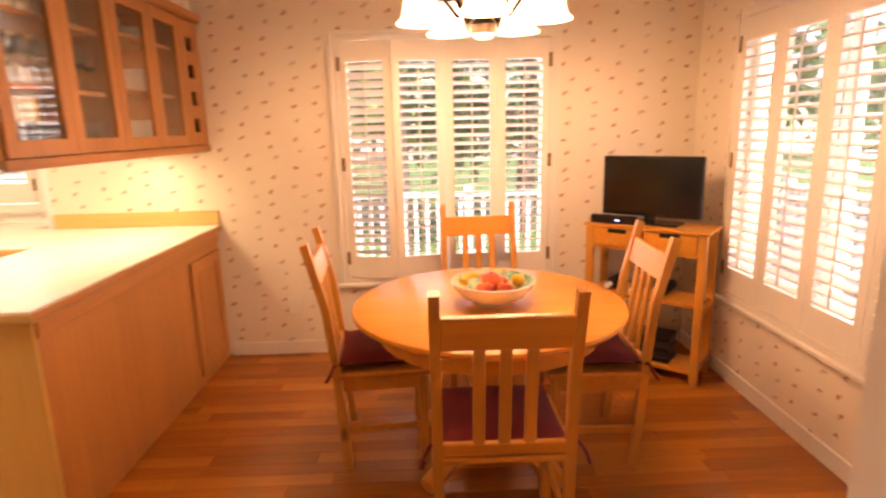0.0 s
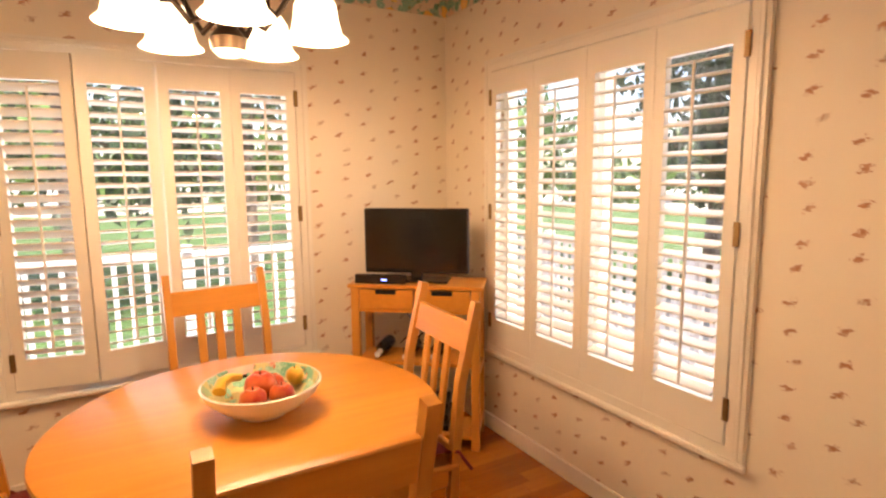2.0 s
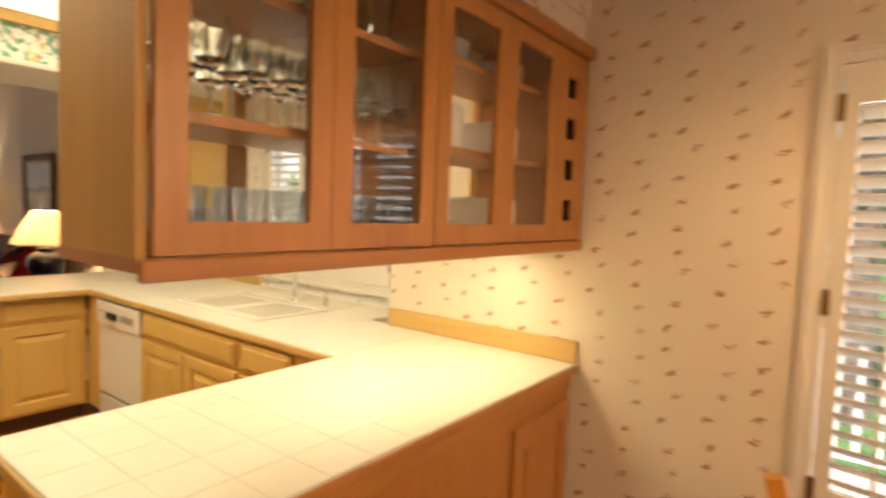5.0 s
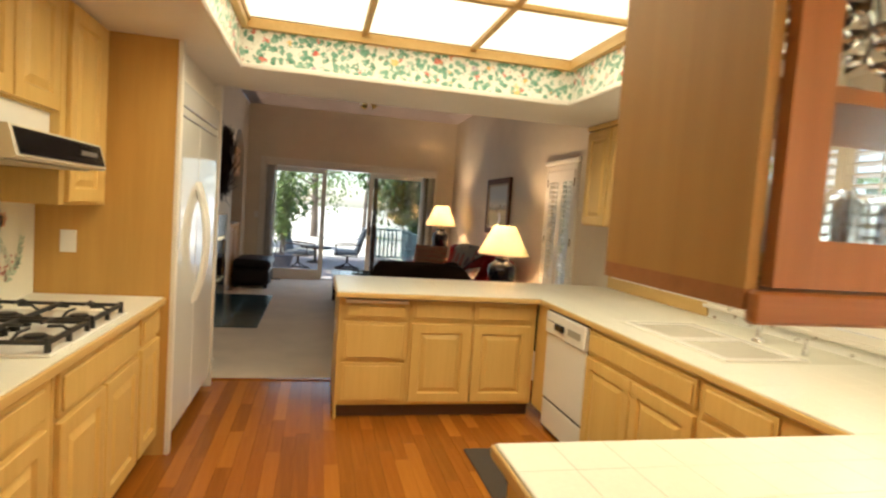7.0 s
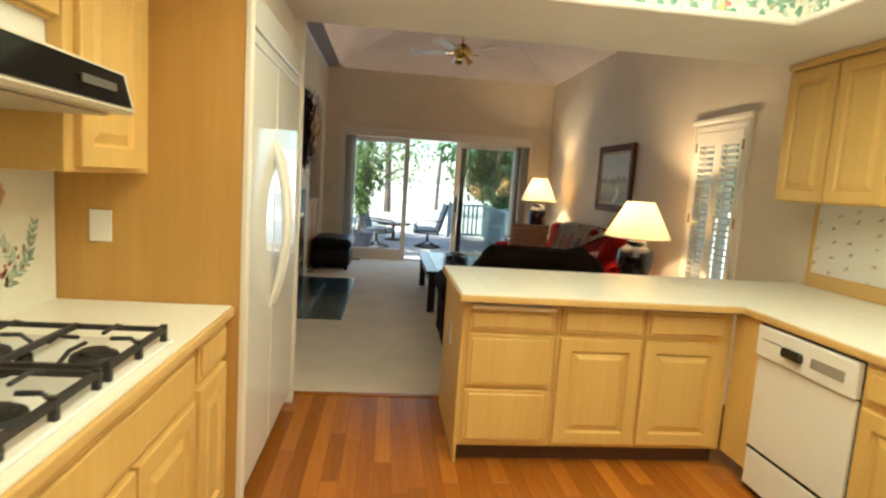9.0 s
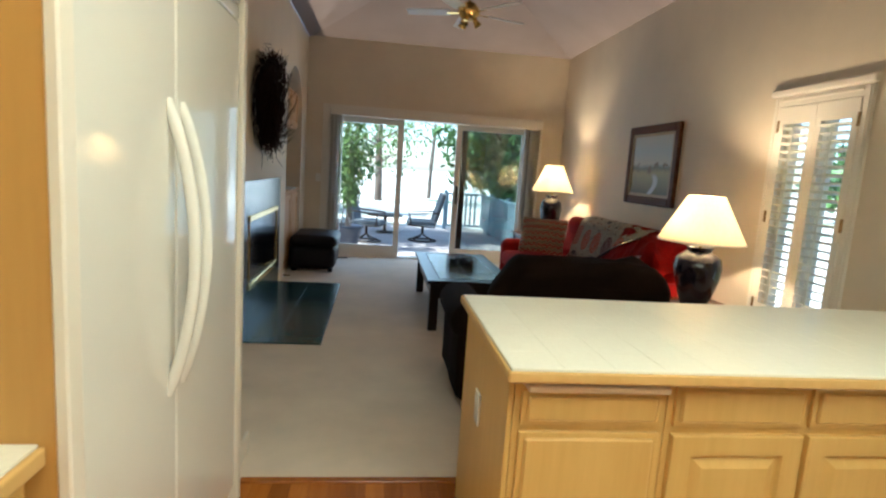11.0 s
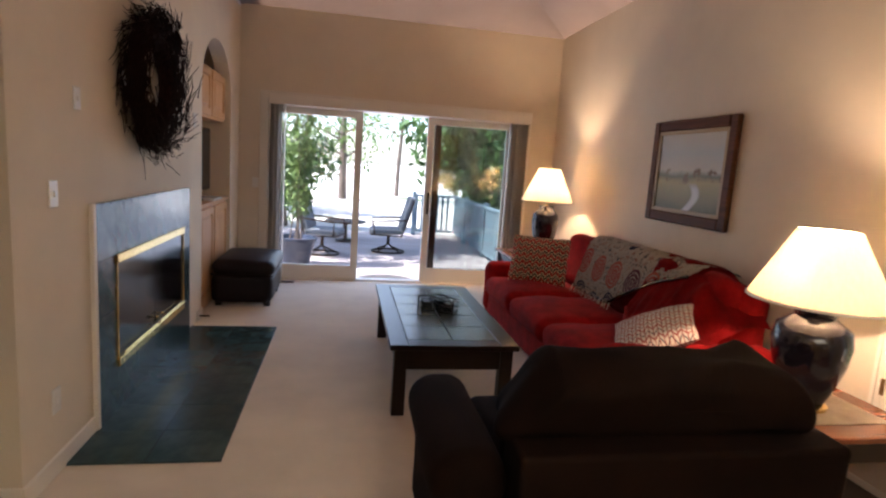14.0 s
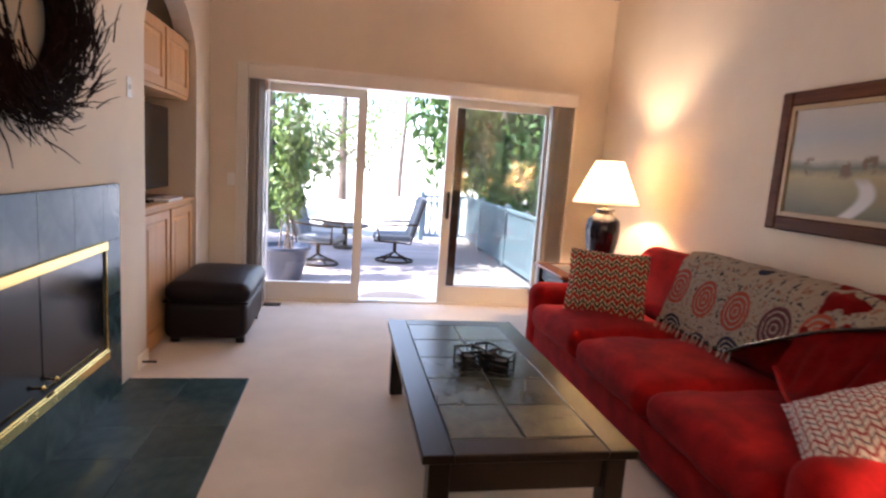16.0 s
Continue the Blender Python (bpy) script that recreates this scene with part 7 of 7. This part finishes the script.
for k in range(90):
    a = wr.uniform(math.radians(112), math.radians(432))
    d = wr.uniform(34, 48)
    woods.append((Vector((1 + d * math.cos(a), 4 + d * math.sin(a), wr.uniform(0.3, 4.5))), wr.uniform(2.5, 4.5)))
me = leaf_cloud(woods, 26000, 1.0, 0.5, wr)
me.materials.append(LEAVES[0])
tagged(new("far_woods", me), "distant sunlit woods round the garden", "woods", kind="stuff")

# potted plant on the deck
pot = thing("potted_bamboo", (-0.42, 12.75, -0.124), "tall leafy plant in a dark blue pot", "potted plant")
part("pot", lathe(bmesh.new(), [(0.0, -0.123), (0.21, -0.123), (0.26, 0.05), (0.31, 0.26), (0.335, 0.28), (0.335, 0.32), (0.30, 0.32), (0.28, 0.26), (0.0, 0.25)], (-0.42, 12.75, 0), 30), paint("blue_glaze", (0.05, 0.06, 0.09), 0.3), pot, "dark blue glazed pot", smooth=True)
cent = []
bm = bmesh.new()
for k in range(9):
    a, r = OR.uniform(0, 6.3), OR.uniform(0.02, 0.16)
    x, y, tz = -0.42 + r * math.cos(a), 12.75 + r * math.sin(a), OR.uniform(1.6, 2.5)
    tip = (x + OR.uniform(-.25, .25), y + OR.uniform(-.25, .25), tz)
    tube(bm, [(x, y, 0.24), ((x + tip[0]) / 2, (y + tip[1]) / 2, tz * 0.6), tip], 0.012, 5, 0.004)
    for s in (0.35, 0.5, 0.65, 0.8, 0.95):
        cent.append((Vector((x + (tip[0] - x) * s, y + (tip[1] - y) * s, 0.24 + (tz - 0.24) * s)), 0.19))
part("canes", bm, bark.m, pot)
me = leaf_cloud(cent, 1500, 1.15, 0.050, OR)
me.materials.append(LEAVES[1])
c = new("leaves", me)
c.parent, c.matrix_parent_inverse = pot, pot.matrix_basis.inverted()


def patio_chair(x, y, turn):
    """Faces its local -x."""
    ch = thing("patio_chair", (x, y, -0.124), "dark swivel patio chair with a striped grey cushion", "patio chair", "chairs on the deck", turn)
    ring = [(0.30 * math.cos(a * math.pi / 12), 0.27 * math.sin(a * math.pi / 12), 0.018) for a in range(25)]
    part("base_ring", tube(bmesh.new(), ring, 0.018, 6), M_BRONZE, ch, smooth=True, local=True)
    for a in range(4):
        t = math.pi / 4 + a * math.pi / 2
        part("spoke", tube(bmesh.new(), [(0.28 * math.cos(t), 0.26 * math.sin(t), 0.03), (0.1 * math.cos(t), 0.1 * math.sin(t), 0.10), (0, 0, 0.16)], 0.014, 6), M_BRONZE, ch, smooth=True, local=True)
    part("swivel", tube(bmesh.new(), [(0, 0, 0.14), (0, 0, 0.32)], 0.03, 10), M_BRONZE, ch, smooth=True, local=True)
    part("frame", tube(bmesh.new(), [(-0.34, -0.29, 0.36), (0.22, -0.29, 0.33), (0.42, -0.29, 1.0), (0.42, 0.29, 1.0), (0.22, 0.29, 0.33), (-0.34, 0.29, 0.36), (-0.34, -0.29, 0.36)], 0.015, 6), M_BRONZE, ch, smooth=True, local=True)
    for s in (-1, 1):
        part("armrest", tube(bmesh.new(), [(-0.28, s * 0.30, 0.37), (-0.30, s * 0.32, 0.60), (0.0, s * 0.32, 0.62), (0.30, s * 0.30, 0.64)], 0.016, 6), M_BRONZE, ch, smooth=True, local=True)
    n = Nodes("striped_cushion", 0.9)
    w = n.add("ShaderNodeTexWave", scale=3.2)
    w.bands_direction = "Y"
    n.link(n.coords(), w.inputs["Vector"])
    n.color(n.ramp(w.outputs["Fac"], [(0.5, (0.10, 0.12, 0.14)), (0.8, (0.30, 0.31, 0.30))]))
    part("seat_cushion", soft_box(bmesh.new(), -0.34, 0.24, -0.27, 0.27, 0.355, 0.46, 0.04, 3, 0.02), n.m, ch, "striped grey seat cushion", smooth=True, local=True)
    part("back_cushion", moved(soft_box(bmesh.new(), -0.06, 0.05, -0.27, 0.27, 0, 0.66, 0.04, 3), pose(0.235, 0, 0.43, 0, 16, 0)), n.m, ch, "striped grey back cushion", smooth=True, local=True)
    return ch


pc = patio_chair(1.15, 14.4, 0)
copy_thing(pc, pose(-0.05, 13.9, -0.124, 0, 0, 165))
ft = thing("patio_table", (0.35, 15.6, -0.124), "low dark round patio table on the deck", "table")
part("top", lathe(bmesh.new(), [(0.0, 0.40), (0.42, 0.40), (0.42, 0.43), (0.0, 0.43)], (0.35, 15.6, -0.124), 30), M_BRONZE, ft)
part("stem", lathe(bmesh.new(), [(0.22, 0.001), (0.2, 0.03), (0.04, 0.06), (0.04, 0.40)], (0.35, 15.6, -0.124), 16), M_BRONZE, ft)

# ---- hardwood planks ----
floor = bpy.data.objects["floor_base"]
PW = 0.083
plank_data = {}
for i, L in enumerate((0.5, 0.7, 0.9, 1.15)):
    bm = boxes((-PW / 2 + 0.0005, PW / 2 - 0.0005, 0.0005, L - 0.0005, -0.012, 0.0))
    bmesh.ops.bevel(bm, geom=[e for e in bm.edges if e.verts[0].co.z > -0.001 and e.verts[1].co.z > -0.001], offset=0.0009, segments=1, affect="EDGES")
    plank_data[L] = mesh_of("plank", bm, M_FLOOR)
laid, far_v, far_f = 0, [], []
rng = random.Random(5)
for col in range(int(5.62 / PW)):
    x = -2.58 + PW * (col + 0.5)
    y = -2.5 - rng.uniform(0, 0.8)
    while y < 4.79:
        L = rng.choice((0.5, 0.7, 0.9, 1.15))
        a, b = max(y, -2.5), min(y + L, 4.79)
        inside = b - a > 0.02 and not (x > 2.62 and a < 1.6)
        if inside:
            near = (-0.45 < x < 2.02 and a > 1.0) or (-0.5 < x < 2.6 and a < 0.7)
            if near and laid < 300 and a == y and b == y + L:
                piece("plank", plank_data[L], pose(x, y, 0), floor)
                laid += 1
            else:
                n, g = len(far_v), 0.0005
                far_v += [(x - PW / 2 + g, a + g, 0), (x + PW / 2 - g, a + g, 0), (x + PW / 2 - g, b - g, 0), (x - PW / 2 + g, b - g, 0)]
                far_v += [(p[0], p[1], -0.012) for p in far_v[n:n + 4]]
                far_f += [(n, n + 1, n + 2, n + 3), (n, n + 4, n + 5, n + 1), (n + 1, n + 5, n + 6, n + 2), (n + 2, n + 6, n + 7, n + 3), (n + 3, n + 7, n + 4, n)]
        y += L
me = bpy.data.meshes.new("floor_planks")
me.from_pydata(far_v, [], far_f)
me.materials.append(M_FLOORR)
planks = new("plank_field", me)
planks.parent = floor
planks["kind"] = "stuff"
